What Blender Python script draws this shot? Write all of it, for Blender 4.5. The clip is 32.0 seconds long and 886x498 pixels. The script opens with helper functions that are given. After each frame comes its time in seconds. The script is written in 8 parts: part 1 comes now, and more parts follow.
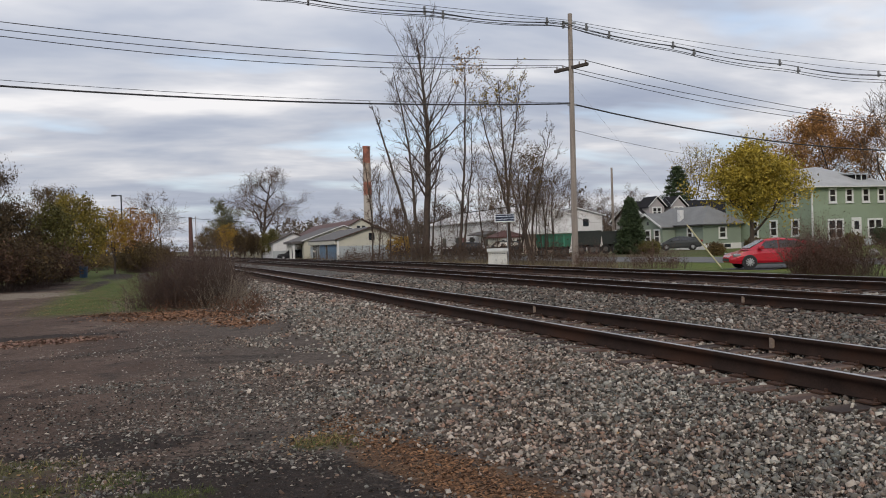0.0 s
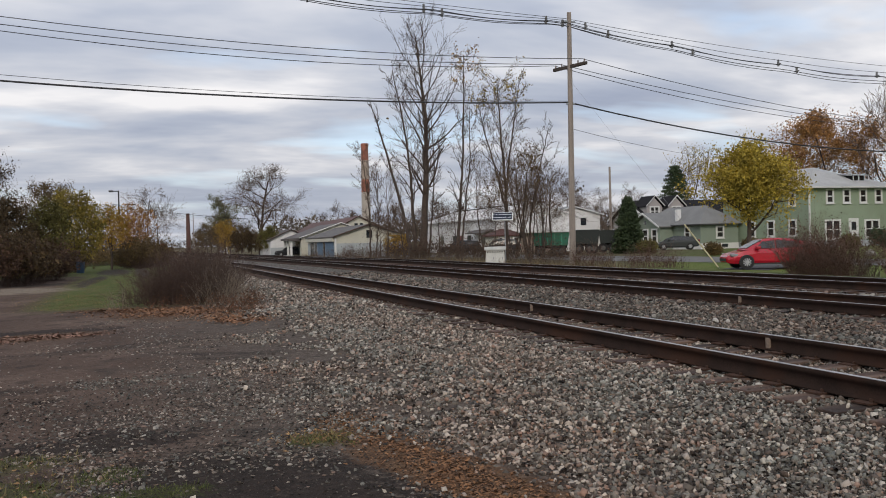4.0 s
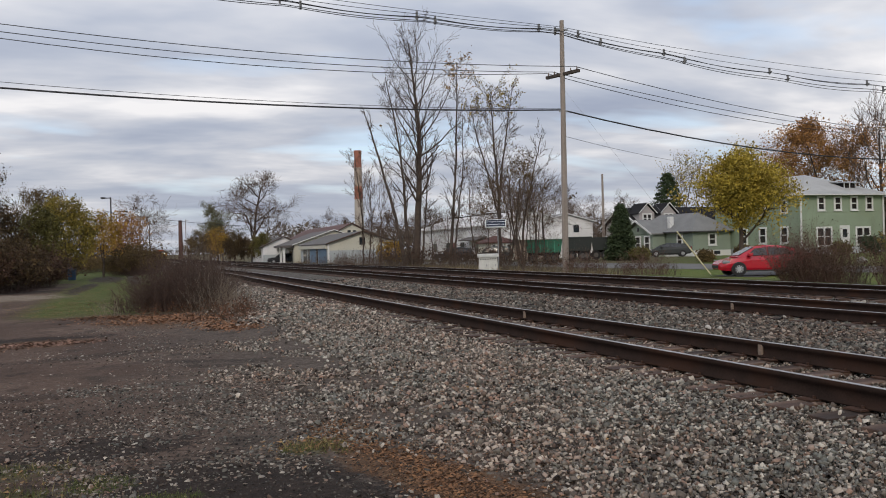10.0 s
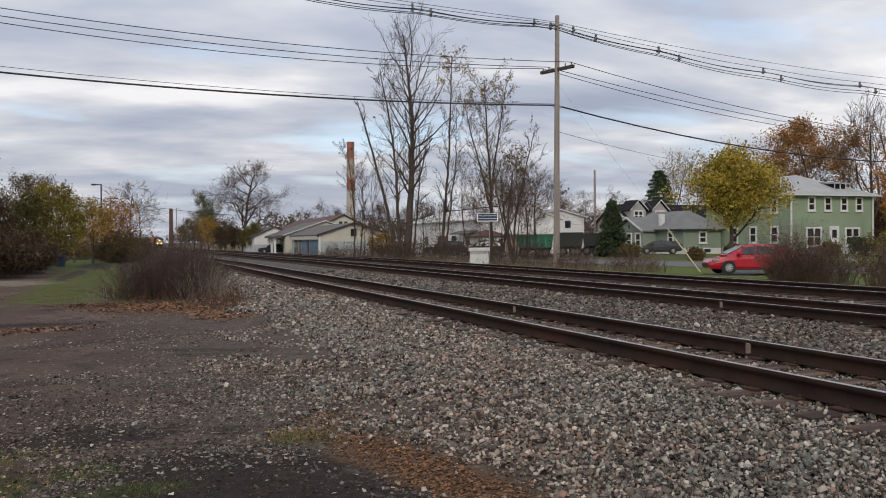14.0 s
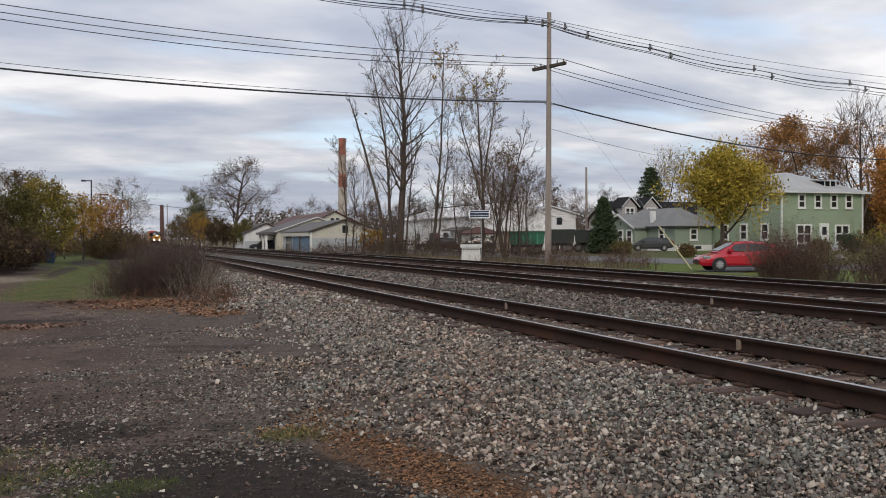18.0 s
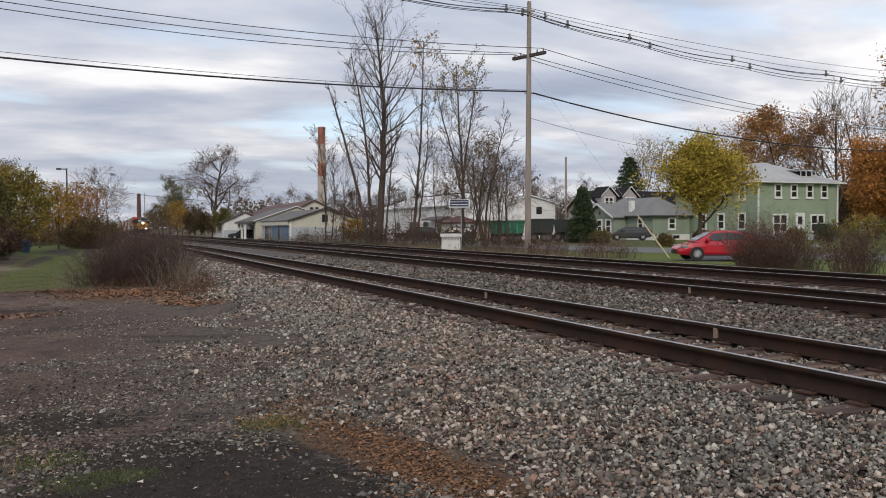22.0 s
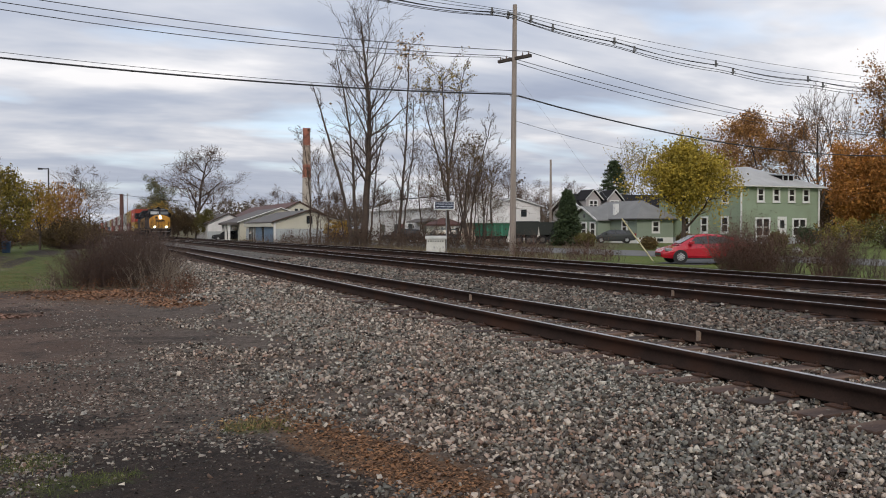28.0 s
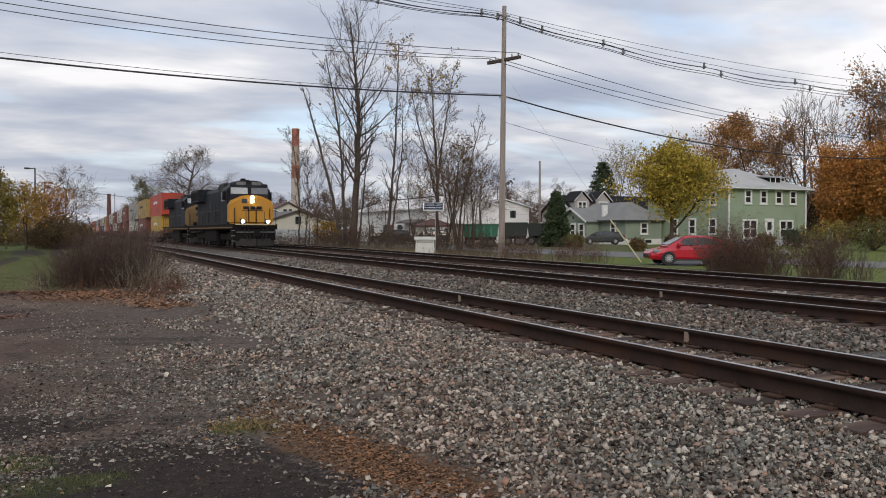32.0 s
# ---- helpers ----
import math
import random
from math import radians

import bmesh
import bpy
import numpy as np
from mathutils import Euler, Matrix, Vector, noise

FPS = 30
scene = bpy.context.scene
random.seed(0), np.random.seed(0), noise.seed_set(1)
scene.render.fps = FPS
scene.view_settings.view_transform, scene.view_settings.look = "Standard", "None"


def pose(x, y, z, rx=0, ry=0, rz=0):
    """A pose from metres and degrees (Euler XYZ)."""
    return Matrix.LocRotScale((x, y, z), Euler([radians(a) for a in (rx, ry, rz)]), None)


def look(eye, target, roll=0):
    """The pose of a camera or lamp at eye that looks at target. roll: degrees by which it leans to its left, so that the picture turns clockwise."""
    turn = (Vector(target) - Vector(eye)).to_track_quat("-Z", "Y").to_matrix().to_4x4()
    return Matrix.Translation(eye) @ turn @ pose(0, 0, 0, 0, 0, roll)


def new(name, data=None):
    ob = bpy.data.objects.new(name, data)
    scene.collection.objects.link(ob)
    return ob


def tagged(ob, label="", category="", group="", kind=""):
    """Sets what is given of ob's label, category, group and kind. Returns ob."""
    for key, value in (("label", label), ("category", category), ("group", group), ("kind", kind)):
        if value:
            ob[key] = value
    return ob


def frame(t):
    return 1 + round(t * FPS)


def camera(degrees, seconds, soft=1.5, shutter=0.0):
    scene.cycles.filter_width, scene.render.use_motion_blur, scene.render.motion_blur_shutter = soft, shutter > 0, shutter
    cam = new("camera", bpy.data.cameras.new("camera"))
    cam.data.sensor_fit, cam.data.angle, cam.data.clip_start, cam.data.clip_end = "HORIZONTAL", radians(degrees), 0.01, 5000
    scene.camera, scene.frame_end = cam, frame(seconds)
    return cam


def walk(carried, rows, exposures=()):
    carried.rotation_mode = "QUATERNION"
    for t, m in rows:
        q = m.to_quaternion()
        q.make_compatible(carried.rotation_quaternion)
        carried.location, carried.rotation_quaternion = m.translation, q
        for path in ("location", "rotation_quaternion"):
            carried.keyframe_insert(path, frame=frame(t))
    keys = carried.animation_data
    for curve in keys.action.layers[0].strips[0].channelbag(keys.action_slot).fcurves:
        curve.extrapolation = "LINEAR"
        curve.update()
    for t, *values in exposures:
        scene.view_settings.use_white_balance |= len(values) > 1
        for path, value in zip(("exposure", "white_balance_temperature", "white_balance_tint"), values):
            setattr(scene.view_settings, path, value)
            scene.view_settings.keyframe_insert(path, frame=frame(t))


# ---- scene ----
from collections import defaultdict

# ---- camera: a phone held by someone who stands still and turns slowly to the right ----
EYE = (0.0, 0.0, 1.6)
cam = camera(58.1, 32.0, soft=1.0)
walk(cam, [(t, pose(*EYE, rx, ry, rz)) for t, rx, ry, rz in (
    (0, 89.50, 1.90, -19.02), (0.5, 89.36, 1.55, -19.13), (1, 89.09, 1.31, -19.10), (1.5, 88.90, 1.28, -19.04), (2, 88.90, 1.31, -19.14),
    (2.5, 88.95, 1.40, -19.19), (3, 89.16, 1.46, -19.20), (3.5, 89.27, 1.47, -19.18), (5.5, 89.62, 1.68, -19.28), (6, 89.72, 1.60, -19.27),
    (6.5, 89.79, 1.52, -19.38), (7, 89.98, 1.43, -19.42), (7.5, 90.04, 1.40, -19.62), (8, 90.02, 1.45, -19.57), (8.5, 90.04, 1.39, -19.48),
    (9, 90.02, 1.41, -19.51), (9.5, 89.80, 1.45, -19.58), (10, 89.84, 1.50, -19.69), (10.5, 89.78, 1.49, -19.69), (11, 89.55, 1.31, -19.93),
    (11.5, 89.41, 1.07, -20.31), (12, 89.29, 0.90, -20.24), (12.5, 89.28, 0.71, -20.31), (13, 89.32, 0.60, -20.36), (13.5, 89.33, 0.53, -20.32),
    (14, 89.34, 0.43, -20.31), (14.5, 89.36, 0.32, -20.50), (16.5, 89.46, 0.44, -20.70), (17, 89.40, 0.47, -20.70), (17.5, 89.34, 0.47, -20.64),
    (18, 89.10, 0.37, -20.90), (18.5, 88.90, 0.33, -21.15), (19, 88.80, 0.31, -21.23), (19.5, 88.60, 0.29, -21.50), (20, 88.65, 0.26, -21.71),
    (20.5, 88.64, 0.24, -21.99), (21, 88.51, 0.22, -22.03), (21.5, 88.38, 0.23, -22.08), (22, 88.32, 0.34, -22.34), (22.5, 88.20, 0.24, -22.51),
    (23, 88.21, 0.19, -22.60), (23.5, 88.21, 0.14, -22.70), (24, 88.30, 0.10, -22.68), (24.5, 88.25, 0.08, -22.65), (25, 88.23, 0.05, -22.65),
    (25.5, 88.25, 0.09, -22.75), (27.5, 88.38, 0.11, -23.38), (28, 88.47, 0.07, -23.42), (28.5, 88.46, 0.16, -23.49), (29, 88.34, 0.22, -23.67),
    (29.5, 88.28, 0.27, -23.84), (30, 88.39, 0.23, -23.85), (30.5, 88.40, 0.22, -24.11), (31, 88.34, 0.20, -24.19), (31.5, 88.49, 0.10, -24.08),
    (32, 88.54, -0.07, -24.20),
)], exposures=[(0, -0.10), (8, -0.12), (16, -0.08), (24, 0.02), (32, -0.02)])

# ---- overcast late-autumn sky and a weak, wide sun ----
SUN_EL, SUN_AZ = radians(30), radians(205)
world = bpy.data.worlds.new("overcast_sky")
scene.world = world
world.use_nodes = True


def build_world():
    nt = world.node_tree
    nt.nodes.clear()
    N, L = nt.nodes.new, nt.links.new
    out, bg = N("ShaderNodeOutputWorld"), N("ShaderNodeBackground")
    sky = N("ShaderNodeTexSky")
    sky.sky_type = "NISHITA"
    sky.sun_disc = False
    sky.sun_elevation, sky.sun_rotation = SUN_EL, SUN_AZ
    sky.air_density, sky.dust_density = 1.2, 2.0
    co, sep = N("ShaderNodeTexCoord"), N("ShaderNodeSeparateXYZ")
    L(co.outputs["Generated"], sep.inputs[0])

    def math_node(op, a, b=None, clamp=False):
        n = N("ShaderNodeMath")
        n.operation, n.use_clamp = op, clamp
        for i, v in enumerate((a, b)):
            if v is None:
                continue
            if isinstance(v, (int, float)):
                n.inputs[i].default_value = v
            else:
                L(v, n.inputs[i])
        return n.outputs[0]

    zz = math_node("ADD", math_node("ABSOLUTE", sep.outputs[2]), 0.11)
    px = math_node("DIVIDE", sep.outputs[0], zz)
    py = math_node("DIVIDE", sep.outputs[1], zz)
    com = N("ShaderNodeCombineXYZ")
    L(px, com.inputs[0])
    L(py, com.inputs[1])

    def cloud(scale, detail, rough, sx, sy, rot, off):
        mp, nz = N("ShaderNodeMapping"), N("ShaderNodeTexNoise")
        mp.inputs["Scale"].default_value = (sx, sy, 1)
        mp.inputs["Rotation"].default_value = (0, 0, radians(rot))
        mp.inputs["Location"].default_value = off
        L(com.outputs[0], mp.inputs[0])
        L(mp.outputs[0], nz.inputs["Vector"])
        nz.inputs["Scale"].default_value, nz.inputs["Detail"].default_value = scale, detail
        nz.inputs["Roughness"].default_value = rough
        nz.inputs["Distortion"].default_value = 0.25
        return nz.outputs[0]

    def ramp(fac, stops):
        r = N("ShaderNodeValToRGB")
        e = r.color_ramp.elements
        while len(e) < len(stops):
            e.new(0.5)
        for el, (pos, c) in zip(e, stops):
            el.position, el.color = pos, (*c, 1)
        L(fac, r.inputs[0])
        return r.outputs[0]

    big = cloud(0.42, 5, 0.55, 1.0, 1.5, 14, (1.3, 4.1, 0))
    small = cloud(1.1, 5, 0.52, 0.85, 1.35, -8, (7.7, 2.2, 0))
    mix = math_node("ADD", math_node("MULTIPLY", big, 0.62), math_node("MULTIPLY", small, 0.38))
    body = ramp(mix, [(0.36, (0.385, 0.435, 0.56)), (0.45, (0.51, 0.555, 0.66)), (0.52, (0.69, 0.71, 0.775)), (0.59, (0.985, 0.97, 0.985))])
    # thin blue gaps where the cloud opens
    blue = N("ShaderNodeMix")
    blue.data_type = "RGBA"
    gap = ramp(cloud(0.8, 4, 0.5, 0.9, 1.3, 30, (3.0, 9.4, 0)), [(0.53, (0, 0, 0)), (0.68, (0.8, 0.8, 0.8))])
    L(gap, blue.inputs[0])
    # an overcast sky grows brighter with height
    rise = math_node("MULTIPLY_ADD", math_node("MINIMUM", math_node("ABSOLUTE", sep.outputs[2]), 0.30), 0.85)
    rise.node.inputs[2].default_value = 0.86
    grow_up = N("ShaderNodeVectorMath")
    grow_up.operation = "SCALE"
    L(body, grow_up.inputs[0])
    L(rise, grow_up.inputs["Scale"])
    L(grow_up.outputs[0], blue.inputs[6])
    tint = N("ShaderNodeMix")
    tint.data_type, tint.blend_type = "RGBA", "MULTIPLY"
    tint.inputs[0].default_value = 1.0
    L(sky.outputs[0], tint.inputs[6])
    tint.inputs[7].default_value = (0.105, 0.10, 0.10, 1)
    lift = N("ShaderNodeMix")
    lift.data_type, lift.blend_type = "RGBA", "ADD"
    lift.inputs[0].default_value = 1.0
    L(tint.outputs[2], lift.inputs[6])
    lift.inputs[7].default_value = (0.30, 0.40, 0.56, 1)
    L(lift.outputs[2], blue.inputs[7])
    # pale haze near the horizon
    haze = N("ShaderNodeMix")
    haze.data_type = "RGBA"
    low = ramp(math_node("ABSOLUTE", sep.outputs[2]), [(0.0, (0.55, 0.55, 0.55)), (0.10, (0, 0, 0))])
    L(low, haze.inputs[0])
    L(blue.outputs[2], haze.inputs[6])
    haze.inputs[7].default_value = (0.54, 0.57, 0.65, 1)
    L(haze.outputs[2], bg.inputs[0])
    bg.inputs[1].default_value = 1.0
    L(bg.outputs[0], out.inputs[0])


build_world()
sun = new("sun", bpy.data.lights.new("sun", "SUN"))
sun.data.energy, sun.data.angle, sun.data.color = 1.2, radians(14), (1.0, 0.90, 0.77)
sun.matrix_world = look((0, 0, 0), (-math.sin(SUN_AZ) * math.cos(SUN_EL), -math.cos(SUN_AZ) * math.cos(SUN_EL), -math.sin(SUN_EL)))

# ---- mesh helpers ----


def part(name, data, material, parent=None, label="", m=None):
    """Links a bmesh (or a finished mesh) as one object under a thing or a part."""
    if isinstance(data, bmesh.types.BMesh):
        me = bpy.data.meshes.new(name)
        bmesh.ops.recalc_face_normals(data, faces=data.faces)
        data.to_mesh(me)
        data.free()
    else:
        me = data
    if material is not None and not me.materials:
        me.materials.append(material)
    ob = new(name, me)
    if parent is not None:
        ob.parent = parent
    if m is not None:
        ob.matrix_basis = m
    if label:
        tagged(ob, label)
    return ob


def thing(name, m, label, category, group="", kind=""):
    """An Empty at a thing's base."""
    ob = new(name)
    ob.empty_display_size = 0.3
    ob.matrix_basis = m
    return tagged(ob, label, category, group, kind)


def box(bm, x0, x1, y0, y1, z0, z1, bevel=0.0):
    r = bmesh.ops.create_cube(bm, size=1.0)
    vs = r["verts"]
    bmesh.ops.scale(bm, vec=(x1 - x0, y1 - y0, z1 - z0), verts=vs)
    bmesh.ops.translate(bm, vec=((x0 + x1) / 2, (y0 + y1) / 2, (z0 + z1) / 2), verts=vs)
    if bevel:
        es = list({e for v in vs for e in v.link_edges})
        bmesh.ops.bevel(bm, geom=es, offset=bevel, segments=2, affect="EDGES", profile=0.6)
    return bm


def boxes(*rows, bevel=0.0):
    bm = bmesh.new()
    for r in rows:
        box(bm, *r, bevel=bevel)
    return bm


def prism(bm, outline, axis, a, b):
    """Extrudes an outline (points in the other two axes, in order) along an axis from a to b."""
    def at(p, v):
        q = list(p)
        q.insert("xyz".index(axis), v)
        return q
    lo = [bm.verts.new(at(p, a)) for p in outline]
    hi = [bm.verts.new(at(p, b)) for p in outline]
    n = len(lo)
    bm.faces.new(lo)
    bm.faces.new(hi[::-1])
    for i in range(n):
        bm.faces.new((lo[i], lo[(i + 1) % n], hi[(i + 1) % n], hi[i]))
    return bm


def cyl(bm, p0, p1, r0, r1=None, n=10):
    """A capped, tapered cylinder between two points."""
    p0, p1 = Vector(p0), Vector(p1)
    r1 = r0 if r1 is None else r1
    d = (p1 - p0)
    m = Matrix.Translation((p0 + p1) / 2) @ d.to_track_quat("Z", "Y").to_matrix().to_4x4()
    bmesh.ops.create_cone(bm, cap_ends=True, segments=n, radius1=r0, radius2=r1, depth=d.length, matrix=m)
    return bm


def mesh_arrays(name, verts, faces, smooth=False):
    """A mesh from arrays of vertices and of quads or triangles."""
    verts, faces = np.asarray(verts, np.float32), np.asarray(faces, np.int32)
    k = faces.shape[1]
    me = bpy.data.meshes.new(name)
    me.vertices.add(len(verts))
    me.vertices.foreach_set("co", verts.ravel())
    me.loops.add(faces.size)
    me.loops.foreach_set("vertex_index", faces.ravel())
    me.polygons.add(len(faces))
    me.polygons.foreach_set("loop_start", np.arange(len(faces), dtype=np.int32) * k)
    me.polygons.foreach_set("loop_total", np.full(len(faces), k, np.int32))
    if smooth:
        me.polygons.foreach_set("use_smooth", np.ones(len(faces), bool))
    me.update(calc_edges=True)
    me.validate()
    return me


def tubes(name, segs, sides=4):
    """One mesh of tapered tubes; segs: rows of x0 y0 z0 r0 x1 y1 z1 r1."""
    s = np.asarray(segs, float)
    p0, r0, p1, r1 = s[:, 0:3], s[:, 3], s[:, 4:7], s[:, 7]
    d = p1 - p0
    d /= np.linalg.norm(d, axis=1, keepdims=True) + 1e-9
    ref = np.where(np.abs(d[:, 2:3]) > 0.9, [[1.0, 0, 0]], [[0, 0, 1.0]])
    a = np.cross(d, ref)
    a /= np.linalg.norm(a, axis=1, keepdims=True)
    b = np.cross(d, a)
    ang = np.arange(sides) * 2 * np.pi / sides
    ring = np.cos(ang)[None, :, None] * a[:, None] + np.sin(ang)[None, :, None] * b[:, None]
    lo = p0[:, None] + ring * r0[:, None, None]
    hi = p1[:, None] + ring * r1[:, None, None]
    v = np.concatenate([lo, hi], 1).reshape(-1, 3)
    i = np.arange(sides)
    quad = np.stack([i, (i + 1) % sides, (i + 1) % sides + sides, i + sides], 1)
    f = (quad[None] + (np.arange(len(s)) * 2 * sides)[:, None, None]).reshape(-1, 4)
    return mesh_arrays(name, v, f, smooth=True)


# ---- materials ----
MATS = {}


def mat(name, color, rough=0.8, metal=0.0, var=0.25, scale=3.0, fine=40.0, bump=0.15, color2=None, stain=None,
        stain_scale=0.6, island=0.0, coat=0.0, bump_dist=0.01, stretch=(1, 1, 1), emit=None, strength=1.0, spec=0.5, rnd=0.0):
    """A surface with variation at two scales: broad blotches and fine grain, with relief."""
    if name in MATS:
        return MATS[name]
    m = bpy.data.materials.new(name)
    m.use_nodes = True
    nt = m.node_tree
    N, L = nt.nodes.new, nt.links.new
    b = nt.nodes["Principled BSDF"]
    geo = N("ShaderNodeTexCoord")
    mp = N("ShaderNodeMapping")
    mp.inputs["Scale"].default_value = stretch
    L(geo.outputs["Object"], mp.inputs[0])
    n1, n2 = N("ShaderNodeTexNoise"), N("ShaderNodeTexNoise")
    n1.inputs["Scale"].default_value, n1.inputs["Detail"].default_value = scale, 4
    n2.inputs["Scale"].default_value, n2.inputs["Detail"].default_value = fine, 3
    L(mp.outputs[0], n1.inputs["Vector"])
    L(mp.outputs[0], n2.inputs["Vector"])
    c2 = color2 or tuple(c * (1 - var) for c in color)
    c1 = tuple(min(1, c * (1 + var * 0.5)) for c in color)
    mixf = N("ShaderNodeMath")
    mixf.operation = "MULTIPLY_ADD"
    L(n2.outputs[0], mixf.inputs[0])
    mixf.inputs[1].default_value = 0.5
    half = N("ShaderNodeMath")
    half.operation = "MULTIPLY"
    half.inputs[1].default_value = 0.5
    L(n1.outputs[0], half.inputs[0])
    L(half.outputs[0], mixf.inputs[2])
    r = N("ShaderNodeValToRGB")
    r.color_ramp.elements[0].position, r.color_ramp.elements[1].position = 0.36, 0.64
    r.color_ramp.elements[0].color, r.color_ramp.elements[1].color = (*c2, 1), (*c1, 1)
    L(mixf.outputs[0], r.inputs[0])
    col = r.outputs[0]
    if stain:
        n3 = N("ShaderNodeTexNoise")
        n3.inputs["Scale"].default_value, n3.inputs["Detail"].default_value = stain_scale, 6
        L(mp.outputs[0], n3.inputs["Vector"])
        r3 = N("ShaderNodeValToRGB")
        r3.color_ramp.elements[0].position, r3.color_ramp.elements[1].position = 0.5, 0.68
        L(n3.outputs[0], r3.inputs[0])
        mx = N("ShaderNodeMix")
        mx.data_type = "RGBA"
        L(r3.outputs[0], mx.inputs[0])
        L(col, mx.inputs[6])
        mx.inputs[7].default_value = (*stain, 1)
        col = mx.outputs[2]
    if island or rnd:
        if island:
            g = N("ShaderNodeNewGeometry")
            src = g.outputs["Random Per Island"]
        else:
            g = N("ShaderNodeObjectInfo")
            src = g.outputs["Random"]
        mr = N("ShaderNodeMapRange")
        amt = island or rnd
        mr.inputs[3].default_value, mr.inputs[4].default_value = 1 - amt, 1 + amt
        L(src, mr.inputs[0])
        hs = N("ShaderNodeHueSaturation")
        L(mr.outputs[0], hs.inputs["Value"])
        L(col, hs.inputs["Color"])
        col = hs.outputs[0]
    L(col, b.inputs["Base Color"])
    rr = N("ShaderNodeMapRange")
    rr.inputs[3].default_value, rr.inputs[4].default_value = max(0.03, rough - 0.12), min(1, rough + 0.12)
    L(n1.outputs[0], rr.inputs[0])
    L(rr.outputs[0], b.inputs["Roughness"])
    b.inputs["Metallic"].default_value = metal
    b.inputs["Coat Weight"].default_value = coat
    b.inputs["Specular IOR Level"].default_value = spec
    if bump:
        bp = N("ShaderNodeBump")
        bp.inputs["Strength"].default_value, bp.inputs["Distance"].default_value = bump, bump_dist
        L(mixf.outputs[0], bp.inputs["Height"])
        L(bp.outputs[0], b.inputs["Normal"])
    if emit:
        b.inputs["Emission Color"].default_value = (*emit, 1)
        b.inputs["Emission Strength"].default_value = strength
    MATS[name] = m
    return m


def glass_mat(name, color=(0.02, 0.025, 0.03), rough=0.06):
    """Window glass over a dark room: dark and glossy."""
    return mat(name, color, rough, var=0.3, scale=0.7, fine=5, bump=0.02, spec=0.8)


def stone_mat(name="ballast_stone", tone=1.0):
    """Broken stone: grey, greenish, tan and rusty pieces, with grain."""
    m = bpy.data.materials.new(name)
    m.use_nodes = True
    nt = m.node_tree
    N, L = nt.nodes.new, nt.links.new
    b = nt.nodes["Principled BSDF"]
    g, n = N("ShaderNodeNewGeometry"), N("ShaderNodeTexNoise")
    n.inputs["Scale"].default_value, n.inputs["Detail"].default_value = 45, 4
    L(g.outputs["Position"], n.inputs["Vector"])
    r = N("ShaderNodeValToRGB")
    e = r.color_ramp.elements
    tones = [(0.0, (0.024, 0.018, 0.015)), (0.14, (0.076, 0.062, 0.053)), (0.28, (0.182, 0.178, 0.156)), (0.40, (0.094, 0.066, 0.052)), (0.52, (0.300, 0.284, 0.248)),
             (0.62, (0.118, 0.100, 0.085)), (0.70, (0.300, 0.195, 0.148)), (0.79, (0.420, 0.375, 0.325)), (0.86, (0.150, 0.104, 0.080)), (0.93, (0.46, 0.405, 0.345)), (1.0, (0.56, 0.50, 0.43))]
    while len(e) < len(tones):
        e.new(0.5)
    for el, (pos, c) in zip(e, tones):
        el.position, el.color = pos, (*(v * tone for v in c), 1)
    L(g.outputs["Random Per Island"], r.inputs[0])
    broad = N("ShaderNodeTexNoise")
    broad.inputs["Scale"].default_value, broad.inputs["Detail"].default_value = 0.55, 4
    L(g.outputs["Position"], broad.inputs["Vector"])
    br = N("ShaderNodeValToRGB")
    br.color_ramp.elements[0].position, br.color_ramp.elements[1].position = 0.42, 0.62
    br.color_ramp.elements[0].color, br.color_ramp.elements[1].color = (0.96, 0.99, 0.98, 1), (1.06, 0.98, 0.93, 1)
    L(broad.outputs[0], br.inputs[0])
    hue = N("ShaderNodeMix")
    hue.data_type, hue.blend_type = "RGBA", "MULTIPLY"
    hue.inputs[0].default_value = 1.0
    L(r.outputs[0], hue.inputs[6])
    L(br.outputs[0], hue.inputs[7])
    hs, mr = N("ShaderNodeHueSaturation"), N("ShaderNodeMapRange")
    mr.inputs[3].default_value, mr.inputs[4].default_value = 0.75, 1.3
    L(n.outputs[0], mr.inputs[0])
    L(mr.outputs[0], hs.inputs["Value"])
    L(hue.outputs[2], hs.inputs["Color"])
    L(hs.outputs[0], b.inputs["Base Color"])
    b.inputs["Roughness"].default_value = 0.85
    b.inputs["Specular IOR Level"].default_value = 0.3
    bp = N("ShaderNodeBump")
    bp.inputs["Strength"].default_value, bp.inputs["Distance"].default_value = 0.4, 0.004
    L(n.outputs[0], bp.inputs["Height"])
    L(bp.outputs[0], b.inputs["Normal"])
    return m


RUST = mat("rusty_steel", (0.031, 0.0195, 0.0155), 0.9, 0, 0.4, 5, 60, 0.3, stain=(0.045, 0.022, 0.014), stain_scale=1.2, spec=0.12)
RAILTOP = mat("worn_rail_head", (0.55, 0.53, 0.52), 0.34, 0.9, 0.3, 2, 30, 0.05)
TIEWOOD = mat("weathered_tie_wood", (0.074, 0.043, 0.031), 0.9, 0, 0.5, 2, 30, 0.7, stain=(0.135, 0.088, 0.064), stain_scale=1.5, stretch=(0.4, 3, 3), rnd=0.45)
STONE = stone_mat()
LOTSTONE = stone_mat("muddy_lot_stone", 0.74)
CRUMBS = stone_mat("dark_soil_crumbs", 0.22)
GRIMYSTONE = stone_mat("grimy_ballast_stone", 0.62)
BARK = mat("grey_bark", (0.082, 0.060, 0.047), 0.95, 0, 0.4, 3, 40, 0.5)
